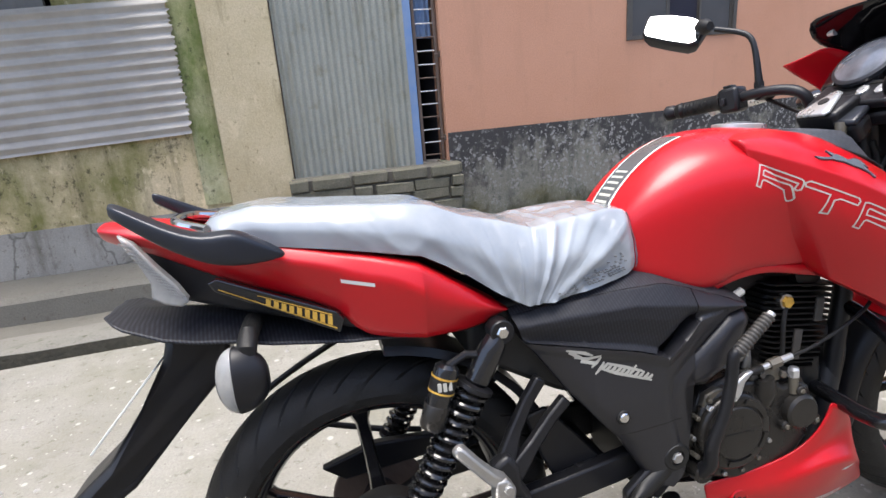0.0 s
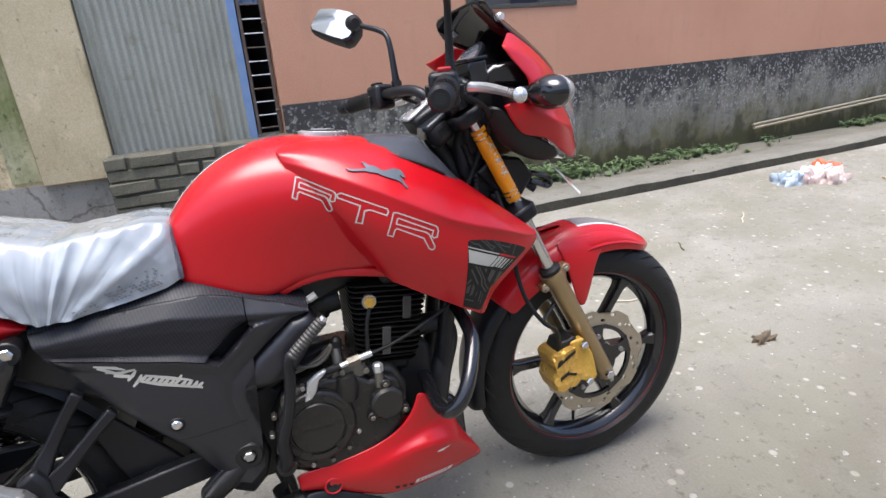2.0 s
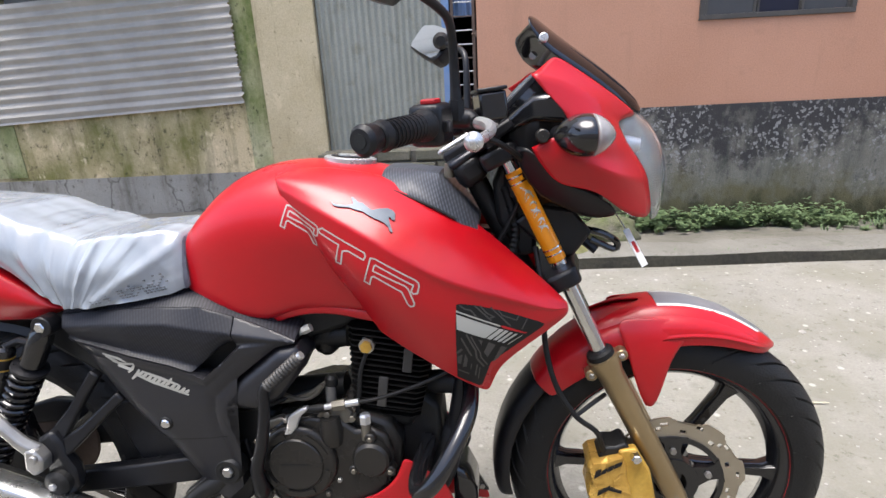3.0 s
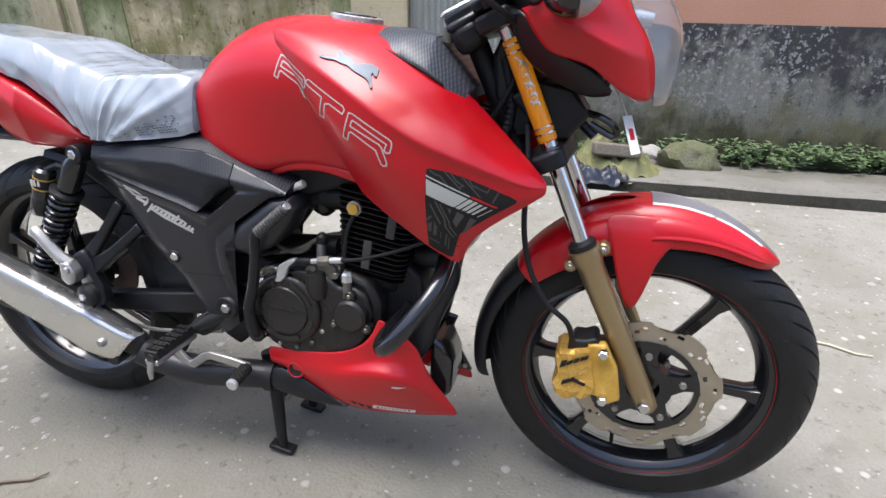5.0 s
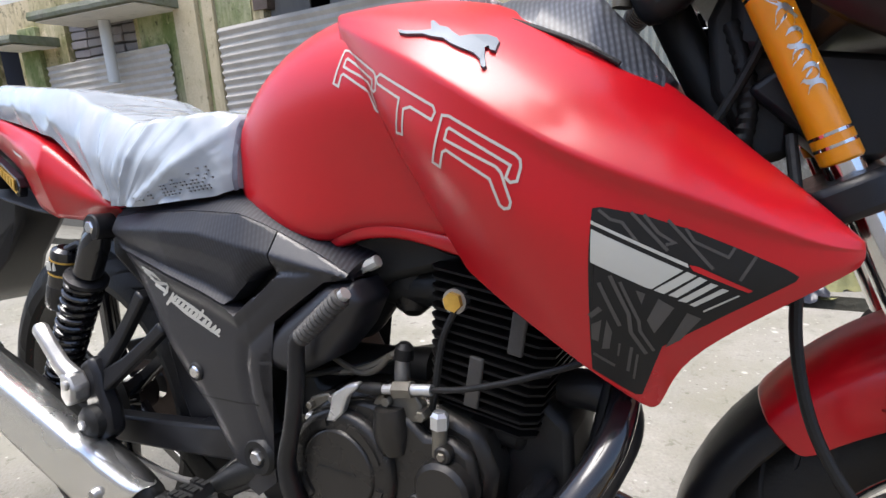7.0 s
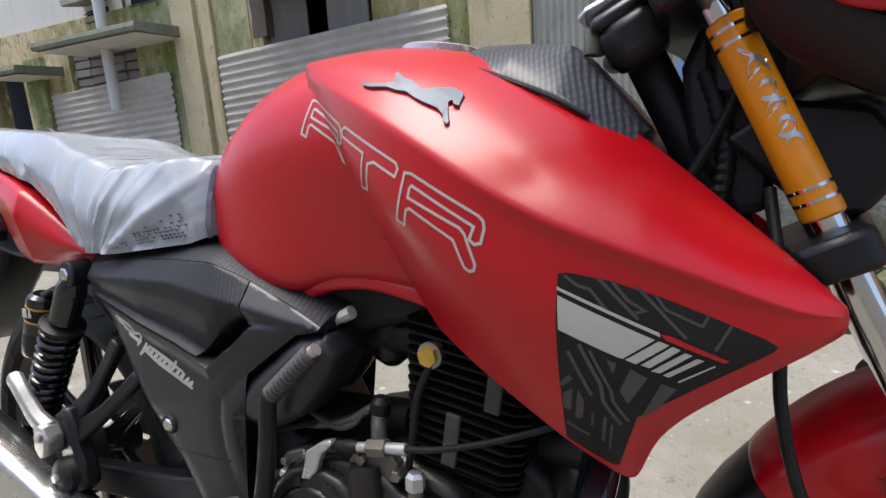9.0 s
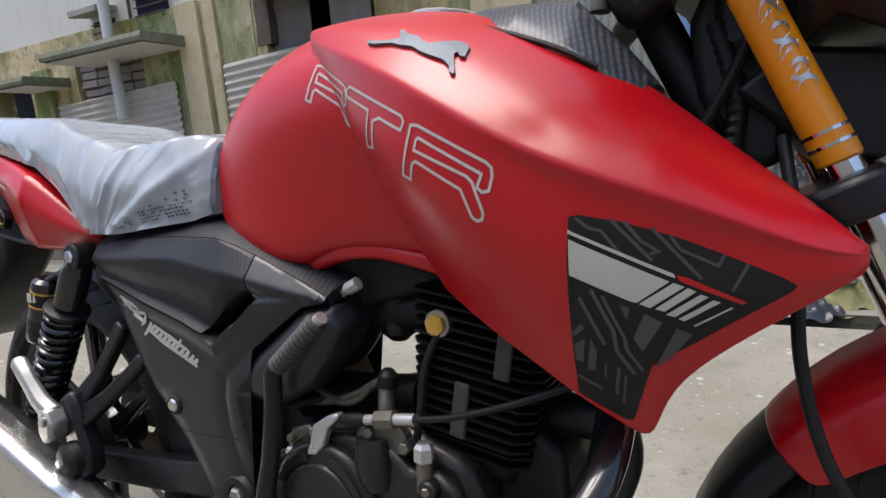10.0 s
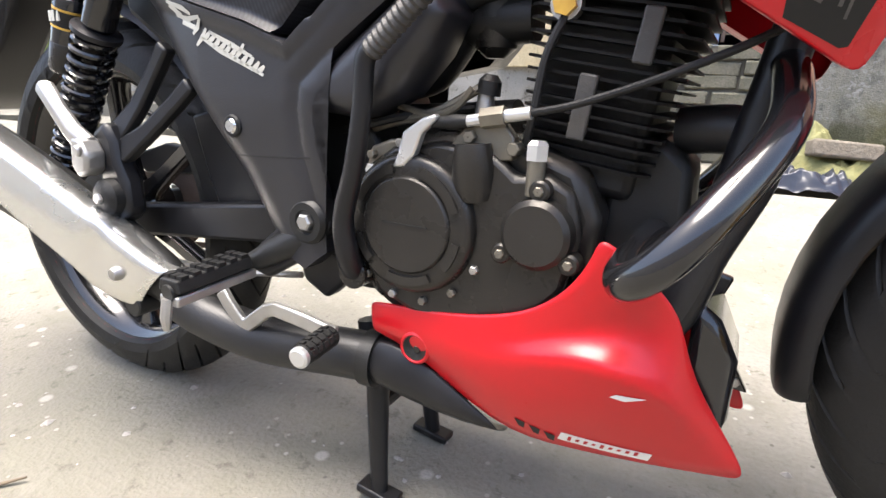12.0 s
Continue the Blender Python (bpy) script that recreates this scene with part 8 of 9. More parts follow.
LOW_BLOCKS = [
    [(0.9598, 0.648), (0.9664, 0.6457), (0.9639, 0.6372)],
    [(0.9752, 0.6425), (0.9855, 0.6361), (0.9725, 0.614), (0.9675, 0.6245)],
    [(0.9938, 0.6325), (1.003, 0.6279), (0.9894, 0.609), (0.9792, 0.6018)],
    [(0.9265, 0.6151), (0.935, 0.6208), (0.9313, 0.6005), (0.9258, 0.6016)],
    [(0.9388, 0.6213), (0.9426, 0.6113), (0.9397, 0.5954), (0.9336, 0.5941)],
]
RED_LINES = [[(0.9938, 0.6685), (0.9997, 0.6672), (1.0341, 0.6509), (1.0311, 0.6494), (0.9965, 0.6643)]]
EMBLEM = [(0.7401, 0.8574), (0.7481, 0.8547), (0.7642, 0.8525), (0.7744, 0.853), (0.7765, 0.8537), (0.7692, 0.862), (0.7716, 0.8627), (0.7809, 0.8561), (0.7888, 0.8537), (0.797, 0.8476), (0.8036, 0.8436), (0.812, 0.8448), (0.825, 0.8443), (0.8338, 0.8404), (0.8369, 0.8367), (0.8371, 0.8307), (0.8378, 0.8273), (0.8329, 0.8292), (0.8307, 0.8326), (0.8271, 0.8345), (0.8246, 0.8338), (0.8251, 0.8312), (0.8315, 0.8227), (0.8361, 0.8139), (0.835, 0.8123), (0.8315, 0.8148), (0.829, 0.8204), (0.8221, 0.8264), (0.8143, 0.8309), (0.8092, 0.8321), (0.7992, 0.8369), (0.7899, 0.8428), (0.7786, 0.8454), (0.7697, 0.8489), (0.7523, 0.8506), (0.7441, 0.8529)]


def build_decals():
    for poly in (MARK_A, MARK_B, MARK_C):
        part("outline_mark", outline(TANK_SKIN, poly, 0.0024, 0.0006), STICKERGREY, tank, "pale outlined sticker mark", smooth=False)
    base = part("shroud_sticker", patch(TANK_SKIN, STICK, 0.0006, 5), STICKERDARK, tank, "black patterned shroud sticker")
    part("sticker_band", patch(TANK_SKIN, BAND, 0.0012, 4), STICKERGREY, tank, "pale sticker band")
    for polys, m in ((PALE_LINES, STICKERGREY), (LOW_BLOCKS, STICKERMID), (RED_LINES, RED)):
        for poly in polys:
            part("sticker_line", patch(TANK_SKIN, poly, 0.0011 if m is STICKERMID else 0.0013, 2), m, base, smooth=False)
    for width, line in LOW_STROKES + TOP_STROKES:
        part("sticker_line", outline(TANK_SKIN, line, width, 0.0011, close=False), STICKERMID, base, smooth=False)
    # raised plated animal-shaped badge, kept as a plain silhouette
    bm = patch(TANK_SKIN, EMBLEM, 0.0030, 0)
    g = bmesh.ops.extrude_face_region(bm, geom=list(bm.faces))
    for v in g["geom"]:
        if isinstance(v, bmesh.types.BMVert):
            v.co += Vector((0, 0.0025, -0.002))
    part("badge", bm, BADGE, tank, "slender plated badge silhouette", smooth=False, bevel=0.0006)
    # stripe down the tank's spine
    for y0, y1, m, lab in ((-0.026, 0.026, STRIPE, "grey spine stripe"), (-0.031, -0.026, WHITESTICK, "white stripe edge"), (0.026, 0.031, WHITESTICK, "white stripe edge")):
        rows = []
        for i in range(36):
            a = radians(lerp(172, 100, i / 35))
            o = Vector((0.62, 0, 0.75)) + Vector((math.cos(a), 0, math.sin(a))) * 0.6
            row = []
            for y in (y0, (y0 + y1) / 2, y1):
                p, n, _, _ = TANK_SKIN.ray_cast(o + Vector((0, y, 0)), Vector((-math.cos(a), 0, -math.sin(a))))
                row.append(p + Vector((math.cos(a), 0, math.sin(a))) * 0.0008)
            rows.append(row)
        bm = bmesh.new()
        add_grid(bm, rows)
        part("spine_stripe", bm, m, tank, lab)
    for i in range(7):
        a = radians(166 - i * 4.2)
        o = Vector((0.62, 0, 0.75)) + Vector((math.cos(a), 0, math.sin(a))) * 0.6
        rows = []
        for da in (0, 1.6):
            t = a - radians(da)
            d = Vector((math.cos(t), 0, math.sin(t)))
            rows.append([TANK_SKIN.ray_cast(Vector((0.62, y, 0.75)) + d * 0.6, -d)[0] + d * 0.0014 for y in (-0.019, 0, 0.019)])
        bm = bmesh.new()
        add_grid(bm, rows)
        part("stripe_block", bm, STICKERGREY, tank)
    # filler cap
    m = pose(0.735, 0, 0.9165, 0, 6, 0)
    cap = part("filler_cap", add_tube(bmesh.new(), [m @ Vector((0, 0, z)) for z in (-0.012, -0.001, 0.001)], [0.046, 0.046, 0.043], 40), SILVER, tank, "silver fuel filler cap")
    part("cap_ring", add_tube(bmesh.new(), [m @ Vector((0, 0, 0.0012)), m @ Vector((0, 0, 0.0025))], 0.034, 36), STICKERDARK, cap)
    part("cap_centre", add_tube(bmesh.new(), [m @ Vector((0, 0, 0.0026)), m @ Vector((0, 0, 0.0045))], 0.022, 30), SILVER, cap)
    # carbon-look pad over the tank's nose
    secs = []
    for x, w, lo, hi, tw in ((0.802, 0.102, 0.874, 0.893, 0.054), (0.808, 0.106, 0.870, 0.900, 0.056), (0.85, 0.110, 0.856, 0.896, 0.060), (0.898, 0.114, 0.834, 0.888, 0.064), (0.905, 0.115, 0.830, 0.880, 0.062), (0.935, 0.116, 0.808, 0.848, 0.060), (0.962, 0.105, 0.794, 0.812, 0.06)):
        half = [(w, lo), (w * 0.99, lo + 0.006), (lerp(w, tw, 0.55), lerp(lo, hi, 0.72)), (tw, hi), (tw * 0.5, hi + 0.002)]
        secs.append([(x, -y, z) for y, z in half] + [(x, y, z) for y, z in reversed(half)])
    pad = part("tank_pad", loft(secs), PADWEAVE, bike, "black carbon-look tank nose cover", angle=24, bevel=0.0025)
    for s in (-1, 1):
        part("pad_lip", tube([(0.804, s * 0.107, 0.876), (0.85, s * 0.112, 0.858), (0.895, s * 0.117, 0.838), (0.928, s * 0.117, 0.819)], 0.0024, 8, 4), RUBBER, pad)
    # cut-outs in the fork sleeves that show the bright tube: slanting loops and stems, no letters
    for s in (-1, 1):
        f = Vector((math.cos(HEAD), 0, math.sin(HEAD)))
        side = Vector((0, s, 0))

        def on_sleeve(d, a):
            """A point on the sleeve, d up the leg and turned by a degrees towards the front."""
            t = radians(a)
            return fork_pt(s, d, sleeve_y(d), 0.009 + 0.022 * (d - 0.505)) + (side * math.cos(t) + f * math.sin(t)) * 0.0161

        glyphs = []
        for k, d0 in enumerate((0.624, 0.608, 0.593, 0.578, 0.564)):
            h = 0.0065 if k else 0.010
            glyphs.append([(d0 + h * math.sin(radians(b)), 14 + 24 * math.cos(radians(b)) + 900 * h * math.sin(radians(b)) * 0.5) for b in range(-150 if k % 2 else -40, 150 if k % 2 else 200, 22)])
            if k in (0, 2, 3):
                glyphs.append([(d0 - 0.004, -16), (d0 + 0.001, 12), (d0 + 0.004, 44)])
        glyphs.append([(0.645, -8), (0.634, 20), (0.621, 46)])
        for line in glyphs:
            rows = []
            for i, (d, a) in enumerate(line):
                w = 0.0017 if 0 < i < len(line) - 1 else 0.0009
                rows.append([on_sleeve(d - w, a - 3), on_sleeve(d + w, a + 3)])
            bm = bmesh.new()
            add_grid(bm, rows)
            bm.transform(Matrix.Translation((0, 0, 0.85)) @ Matrix.Rotation(radians(3.4), 4, "X") @ Matrix.Translation((0, 0, -0.85)))
            part("sleeve_mark", bm, SILVER, bike, "bright script-like cut-out in the sleeve", smooth=False)
    # belly pan marks
    pan = skin(bike, "belly_pan")
    host = [o for o in bike.children if o.name.startswith("belly_pan")][0]
    bars = [[(0.7535 + 0.0155 * i, 0.198 - 0.0035 * i), (0.7655 + 0.0155 * i, 0.1955 - 0.0035 * i), (0.7635 + 0.0155 * i, 0.1865 - 0.0035 * i), (0.758 + 0.0155 * i, 0.188 - 0.0035 * i)] for i in range(3)]
    for poly, m, lab in [(b, STICKERDARK, "dark slanted mark") for b in bars] + [([(0.8026, 0.1966), (0.8873, 0.1937), (0.8838, 0.1828), (0.7985, 0.1850)], WHITESTICK, "white strip sticker"), ([(0.8461, 0.2600), (0.852, 0.2645), (0.8778, 0.2660), (0.860, 0.2585)], WHITESTICK, "small white dart")]:
        part("pan_mark", patch(pan, poly, 0.0008, 2), m, host, lab, smooth=False)
    for i in range(9):
        x = 0.808 + i * 0.0078
        h = (0.0035, 0.002, 0.0025, 0.0015, 0.003, 0.002, 0.0015, 0.0022, 0.003)[i]
        part("pan_mark", patch(pan, [(x, 0.1905 - h), (x + 0.0035, 0.1905 - h), (x + 0.0055, 0.1905 + h), (x + 0.002, 0.1905 + h)], 0.0013, 1), REDDARK, host, smooth=False)


build_decals()

# ---- things and fittings along the lane ----
def place(name, bm, material, label, category, group="", kind="", **kw):
    ob = obj(name, bm, material, None, label, **kw)
    ob.matrix_world = ENV
    return tagged(ob, category=category, group=group, kind=kind)


def corrugated(x0, x1, z0, z1, y, pitch, amp, along="x", skew=0.0, ragged=0.0):
    """A corrugated sheet; along: the way its ridges run."""
    bm = bmesh.new()
    rng = random.Random(int(x0 * 100))
    L, H = x1 - x0, z1 - z0
    nu = int((H if along == "x" else L) / pitch * 8)
    nv = 24
    rows = []
    edge = [rng.uniform(-ragged, ragged) for _ in range(nu + 1)]
    for i in range(nu + 1):
        u = i / nu
        row = []
        for j in range(nv + 1):
            v = j / nv
            if along == "x":
                x, z = lerp(x0, x1 + (edge[i] if j == nv else 0), v), lerp(z0, z1, u)
                ph = (z - z0) / pitch
            else:
                x, z = lerp(x0, x1, u), lerp(z0, z1, v)
                ph = (x - x0) / pitch
            row.append((x, y + amp * math.sin(2 * math.pi * ph) + 0.004 * noise.noise((x * 2, z * 2, 0)), z + skew * (x - x0)))
        rows.append(row)
    return shell(rows, 0.0015)


def build_gate():
    door = tagged(new("tin_door"), "grey-green corrugated tin door in a blue frame", "door")
    door.matrix_world = ENV
    part("sheet", corrugated(-0.012, 0.80, 0.505, 2.24, LEFT_Y - 0.03, 0.043, 0.0065, "z"), TINDOOR, door, "vertical corrugated sheet")
    part("frame_stile", box((0.795, LEFT_Y - 0.045, 0.50), (0.845, LEFT_Y - 0.01, 2.24)), BLUE, door, "faded blue stile", bevel=0.003)
    part("frame_stile", box((-0.018, LEFT_Y - 0.020, 0.50), (0.008, LEFT_Y + 0.01, 2.24)), RUST, door, "rusty stile", bevel=0.003)
    part("frame_rail", box((0.0, LEFT_Y - 0.022, 1.30), (0.80, LEFT_Y - 0.004, 1.34)), RUST, door, smooth=False)
    grille = tagged(new("iron_grille"), "rusty iron grille beside the tin door, dark behind", "grille")
    grille.matrix_world = ENV
    for x in (0.862, 1.000):
        part("upright", box((x - 0.010, LEFT_Y - 0.03, 0.52), (x + 0.010, LEFT_Y - 0.012, 2.24)), RUST, grille, smooth=False, bevel=0.002)
    for i in range(20):
        z = 0.56 + i * 0.0845
        part("bar", tube([(0.862, LEFT_Y - 0.021, z), (1.0, LEFT_Y - 0.021, z)], 0.0045, 8), SILVER if i % 3 else RUST, grille)
    for z in (0.67, 1.21):
        part("latch", tube([(0.985, LEFT_Y - 0.04, z), (1.07, LEFT_Y - 0.05, z + 0.008)], 0.006, 8), RUST, grille, "rusty bolt latch")
        part("latch_ring", box((1.01, LEFT_Y - 0.055, z - 0.02), (1.025, LEFT_Y - 0.03, z + 0.02)), RUST, grille, smooth=False, bevel=0.003)
    part("blue_sheet", corrugated(0.868, 0.993, 1.32, 2.2, LEFT_Y + 0.05, 0.05, 0.008, "z"), BLUE, grille, "blue plastic sheet behind the bars")


build_gate()


def build_bricks():
    step = tagged(new("brick_step"), "rough step of mossy grey bricks under the door", "step")
    step.matrix_world = ENV
    part("core", box((-0.04, 2.765, -0.2), (1.045, LEFT_Y, 0.505)), MORTAR, step, smooth=False)
    rng = random.Random(9)
    L, H, D = 0.245, 0.066, 0.11
    meshes = []
    for k in range(6):
        bm = bmesh.new()
        add_box(bm, (0, 0, 0), (L * (1 - 0.02 * k), D, H))
        bmesh.ops.bevel(bm, geom=bm.edges, offset=0.006, segments=1, affect="EDGES")
        for v in bm.verts:
            v.co += Vector((rng.uniform(-0.003, 0.003), rng.uniform(-0.003, 0.003), rng.uniform(-0.003, 0.003)))
        me = bpy.data.meshes.new("brick")
        bm.to_mesh(me)
        bm.free()
        me.materials.append(BRICK)
        meshes.append(me)
    for c in range(9):
        z = -0.17 + c * 0.077
        x = -0.055 - (0.12 if c % 2 else 0)
        while x < 1.06:
            w = L if rng.random() < 0.75 else L * 0.5
            b = new("brick", meshes[rng.randrange(6)])
            b.parent = step
            b.matrix_basis = pose(max(x, -0.055), 2.745 + rng.uniform(-0.012, 0.010), z + rng.uniform(-0.004, 0.004), rng.uniform(-2, 2), rng.uniform(-1.5, 1.5), rng.uniform(-2, 2)) @ Matrix.Diagonal((min(w, 1.065 - max(x, -0.055)) / L, 1, 1, 1))
            x += w + 0.012
        y = 2.80
        b = new("brick", meshes[rng.randrange(6)])
        b.parent = step
        b.matrix_basis = pose(1.075, 2.78, z, 0, 0, 90)
    return step


build_bricks()


def build_window():
    win = tagged(new("window_1"), "grey framed sliding window with dark panes", "window", kind="structure")
    win.matrix_world = ENV
    x0, x1, z0, z1 = WIN
    y = WALL_Y - 0.012
    for lo, hi in (((x0, y, z0), (x1, y + 0.07, z0 + 0.03)), ((x0, y, z1 - 0.03), (x1, y + 0.07, z1)), ((x0, y, z0 + 0.03), (x0 + 0.03, y + 0.07, z1 - 0.03)), ((x1 - 0.03, y, z0 + 0.03), (x1, y + 0.07, z1 - 0.03))):
        part("window_frame", box(lo, hi), STICKERMID, win, smooth=False, bevel=0.003)
    glass = mat("window_glass", (0.05, 0.055, 0.06), 0.12, 0.0, (0.07, 0.07, 0.075), 4, 1)
    for i, (a, b, dy) in enumerate(((x0 + 0.03, x0 + 0.34, 0.012), (x0 + 0.36, x0 + 0.63, 0.045), (x0 + 0.62, x1 - 0.03, 0.030))):
        part("sash", box((a, y + dy - 0.008, z0 + 0.032), (a + 0.016, y + dy + 0.010, z1 - 0.032)), STICKERMID, win, smooth=False)
        part("sash", box((b - 0.016, y + dy - 0.008, z0 + 0.032), (b, y + dy + 0.010, z1 - 0.032)), STICKERMID, win, smooth=False)
        # the middle pane carries the room's shade as near-black colour
        part("pane", box((a + 0.016, y + dy - 0.002, z0 + 0.032), (b - 0.016, y + dy + 0.002, z1 - 0.032)), ROOMSHADE if i == 1 else glass, win, smooth=False)


build_window()


def build_left_house():
    """Tin sheets over the windows, shade slabs, shutters, pipes and ledges of the yellow house."""
    for x0, x1, z0, z1, sk in ((-2.62, -0.575, 0.765, 1.53, 0.042), (-4.92, -3.20, 0.74, 1.42, 0.03)):
        place("tin_sheet", corrugated(x0, x1, z0, z1, LEFT_Y - 0.035, 0.0625, 0.010, "x", sk, 0.012), TIN, "weathered corrugated tin sheet fixed over a window", "sheet", "tin sheets on the wall")
    for x0, x1, z, d in ((-2.15, -0.84, 1.945, 0.46), (-4.34, -2.99, 1.722, 0.46), (-5.30, -4.70, 1.590, 0.43)):
        bm = bmesh.new()
        rows = []
        for i in range(25):
            x = lerp(x0, x1, i / 24)
            e = 0.012 * noise.noise((x * 9, z, 0))
            rows.append([(x, LEFT_Y + 0.02, z), (x, LEFT_Y - d + e, z + 0.012), (x, LEFT_Y - d - 0.008 + e, z + 0.04), (x, LEFT_Y - d + 0.006 + e, z + 0.078), (x, LEFT_Y + 0.02, z + 0.085)])
        vs = add_grid(bm, rows, False, True)
        bm.faces.new(vs[0])
        bm.faces.new(reversed(vs[-1]))
        place("shade_slab", bm, SLABGREY, "stained concrete shade slab over a window", "slab", "shade slabs", angle=25)
        # light bounced up from the ground is put into this panel's paler colour
        place("slab_ceiling", box((x0 + 0.04, LEFT_Y - d + 0.04, z - 0.004), (x1 - 0.04, LEFT_Y - 0.002, z + 0.004)), PALEWALL, "cream underside of the shade slab, paled for bounced light", "slab", smooth=False)
    wood = mat("grey_shutter", (0.16, 0.155, 0.15), 0.75, 0.0, (0.22, 0.21, 0.20), 12, 1, stretch=(1, 1, 0.2), bump=0.3)
    for x0, x1, rot in ((-2.14, -1.82, 18), (-1.58, -1.20, -6)):
        sh = tagged(new("window_shutter"), "weathered grey board window shutter", "shutter", "window shutters")
        sh.matrix_world = ENV
        w = x1 - x0
        m = pose(x0, LEFT_Y + 0.06, 0, 0, 0, rot)
        part("leaf", box((0, 0, 1.06), (w, 0.025, 1.97), m), wood, sh, smooth=False, bevel=0.003)
        for z in (1.15, 1.52, 1.88):
            part("ledge", box((0.01, -0.012, z), (w - 0.01, -0.001, z + 0.06), m), wood, sh, smooth=False)
    place("broken_brickwork", loft([[(x + 0.02 * noise.noise((z * 9, x, 0)), y, z) for x, y in ((-2.24, LEFT_Y - 0.012), (-2.10, LEFT_Y - 0.014), (-2.10, LEFT_Y + 0.1), (-2.24, LEFT_Y + 0.1))] for z in (1.62, 1.70, 1.78, 1.86, 1.95, 2.03)]), RUST, "broken brown brickwork beside the window", "brickwork", angle=20)
    infill = tagged(new("brick_infill"), "rough grey brick infill in a walled-up window", "brickwork")
    infill.matrix_world = ENV
    rng = random.Random(3)
    part("mortar", box((-4.6, LEFT_Y + 0.08, 1.0), (-3.62, LEFT_Y + 0.16, 1.80)), MORTAR, infill, smooth=False)
    bm = bmesh.new()
    add_box(bm, (0, 0, 0), (0.235, 0.05, 0.066))
    bmesh.ops.bevel(bm, geom=bm.edges, offset=0.006, segments=1, affect="EDGES")
    me = bpy.data.meshes.new("brick")
    bm.to_mesh(me)
    bm.free()
    grey = mat("grey_brick", (0.26, 0.24, 0.23), 0.9, 0.0, (0.20, 0.17, 0.16), 5, 1, bump=0.4)
    me.materials.append(grey)
    for r in range(10):
        for c in range(4):
            b = new("brick", me)
            b.parent = infill
            b.matrix_basis = pose(-4.59 + c * 0.248 + rng.uniform(-0.006, 0.006), LEFT_Y + 0.045 + rng.uniform(-0.01, 0.01), 1.005 + r * 0.079, 0, rng.uniform(-2, 2), 0)
    pale = mat("pale_pvc", (0.52, 0.52, 0.50), 0.45, 0.0, (0.44, 0.44, 0.42), 4, 1)
    place("drain_pipe", tube([(-3.83, LEFT_Y - 0.13, 1.2), (-3.80, LEFT_Y - 0.13, 6.4)], 0.048, 20), pale, "pale plastic drain pipe on the wall", "pipe")
    place("wire_conduit", tube([(-3.69, LEFT_Y + 0.01, 1.9), (-3.69, LEFT_Y + 0.01, 6.4)], 0.012, 10), RUST, "dark conduit beside the drain pipe", "pipe")
    place("vent_pipe", tube([(-1.86, LEFT_Y - 0.02, 2.14), (-1.86, LEFT_Y - 0.02, 6.4)], 0.035, 16), pale, "pale vertical pipe above the shade slab", "pipe")
    for x, z, w in ((-3.40, 2.25, 0.50), (-4.07, 2.13, 0.40), (-2.35, 2.50, 0.40)):
        hd = tagged(new("small_window"), "small barred window with a concrete hood", "window", "small upper windows")
        hd.matrix_world = ENV
        part("hood", loft([[(x - w / 2, y, zz), (x + w / 2, y, zz), (x + w / 2, y, zz + t), (x - w / 2, y, zz + t)] for y, zz, t in ((LEFT_Y + 0.04, z + 0.03, 0.05), (LEFT_Y - 0.16, z, 0.06), (LEFT_Y - 0.18, z + 0.006, 0.045))]), GREYPLASTER, hd, "grey hood", angle=25)
        # flat near-black plate on the unbroken wall, painted shade of an opening
        part("opening", box((x - w / 2 + 0.05, LEFT_Y + 0.018, z - 0.24), (x + w / 2 - 0.05, LEFT_Y + 0.026, z - 0.02)), ROOMSHADE, hd, smooth=False)
        for i in range(3):
            part("bar", box((x - w / 2 + 0.06, LEFT_Y - 0.02, z - 0.20 + i * 0.07), (x + w / 2 - 0.06, LEFT_Y - 0.008, z - 0.19 + i * 0.07)), RUST, hd, smooth=False)
    place("pillar_capital", box((-3.72, LEFT_Y - 0.02, 2.64), (-3.30, LEFT_Y + 0.028, 2.67)), PALEWALL, "pale plaster ledge line", "ledge", smooth=False, bevel=0.004)
    lane("pillar_2", box((-3.07, LEFT_Y - 0.05, 0.375), (-2.82, LEFT_Y + 0.2, 2.06)), YELLOWCLEAN, "cream pillar stained with moss", "pillar", bevel=0.006)
    lane("pillar_4", box((-2.755, LEFT_Y - 0.04, 0.375), (-2.640, LEFT_Y + 0.2, 2.06)), YELLOWCLEAN, "narrow cream pillar stained with moss", "pillar", bevel=0.006)
    for x0, x1 in ((-3.56, -3.074), (-2.816, -2.759), (-2.636, -2.27)):
        lane("trim_moss", box((x0, LEFT_Y - 0.009, 0.40), (x1, LEFT_Y - 0.001, 2.05)), MOSSY, "wall face grown over with moss", "wall", smooth=False)
    lane("pillar_3", box((-5.27, LEFT_Y - 0.05, 0.375), (-4.98, LEFT_Y + 0.2, 1.80)), MOSSY, "mossy pillar between windows", "pillar", bevel=0.006)
    lane("trim_moss", box((-0.58, LEFT_Y - 0.008, 0.40), (-0.424, LEFT_Y - 0.001, 2.05)), MOSSY, "mossy strip beside the pillar", "wall", smooth=False)
    lane("ledge_footing", loft([[(x, y + 0.02 * noise.noise((x * 3, y, 0)), z) for y, z in ((LEFT_Y - 0.02, 0.10), (2.62, 0.085), (2.58, 0.06), (2.55, -0.25), (LEFT_Y - 0.02, -0.25))] for x in (-9 + 0.25 * i for i in range(37))]), APRON, "worn cement footing along the wall", "ledge", angle=25)


build_left_house()


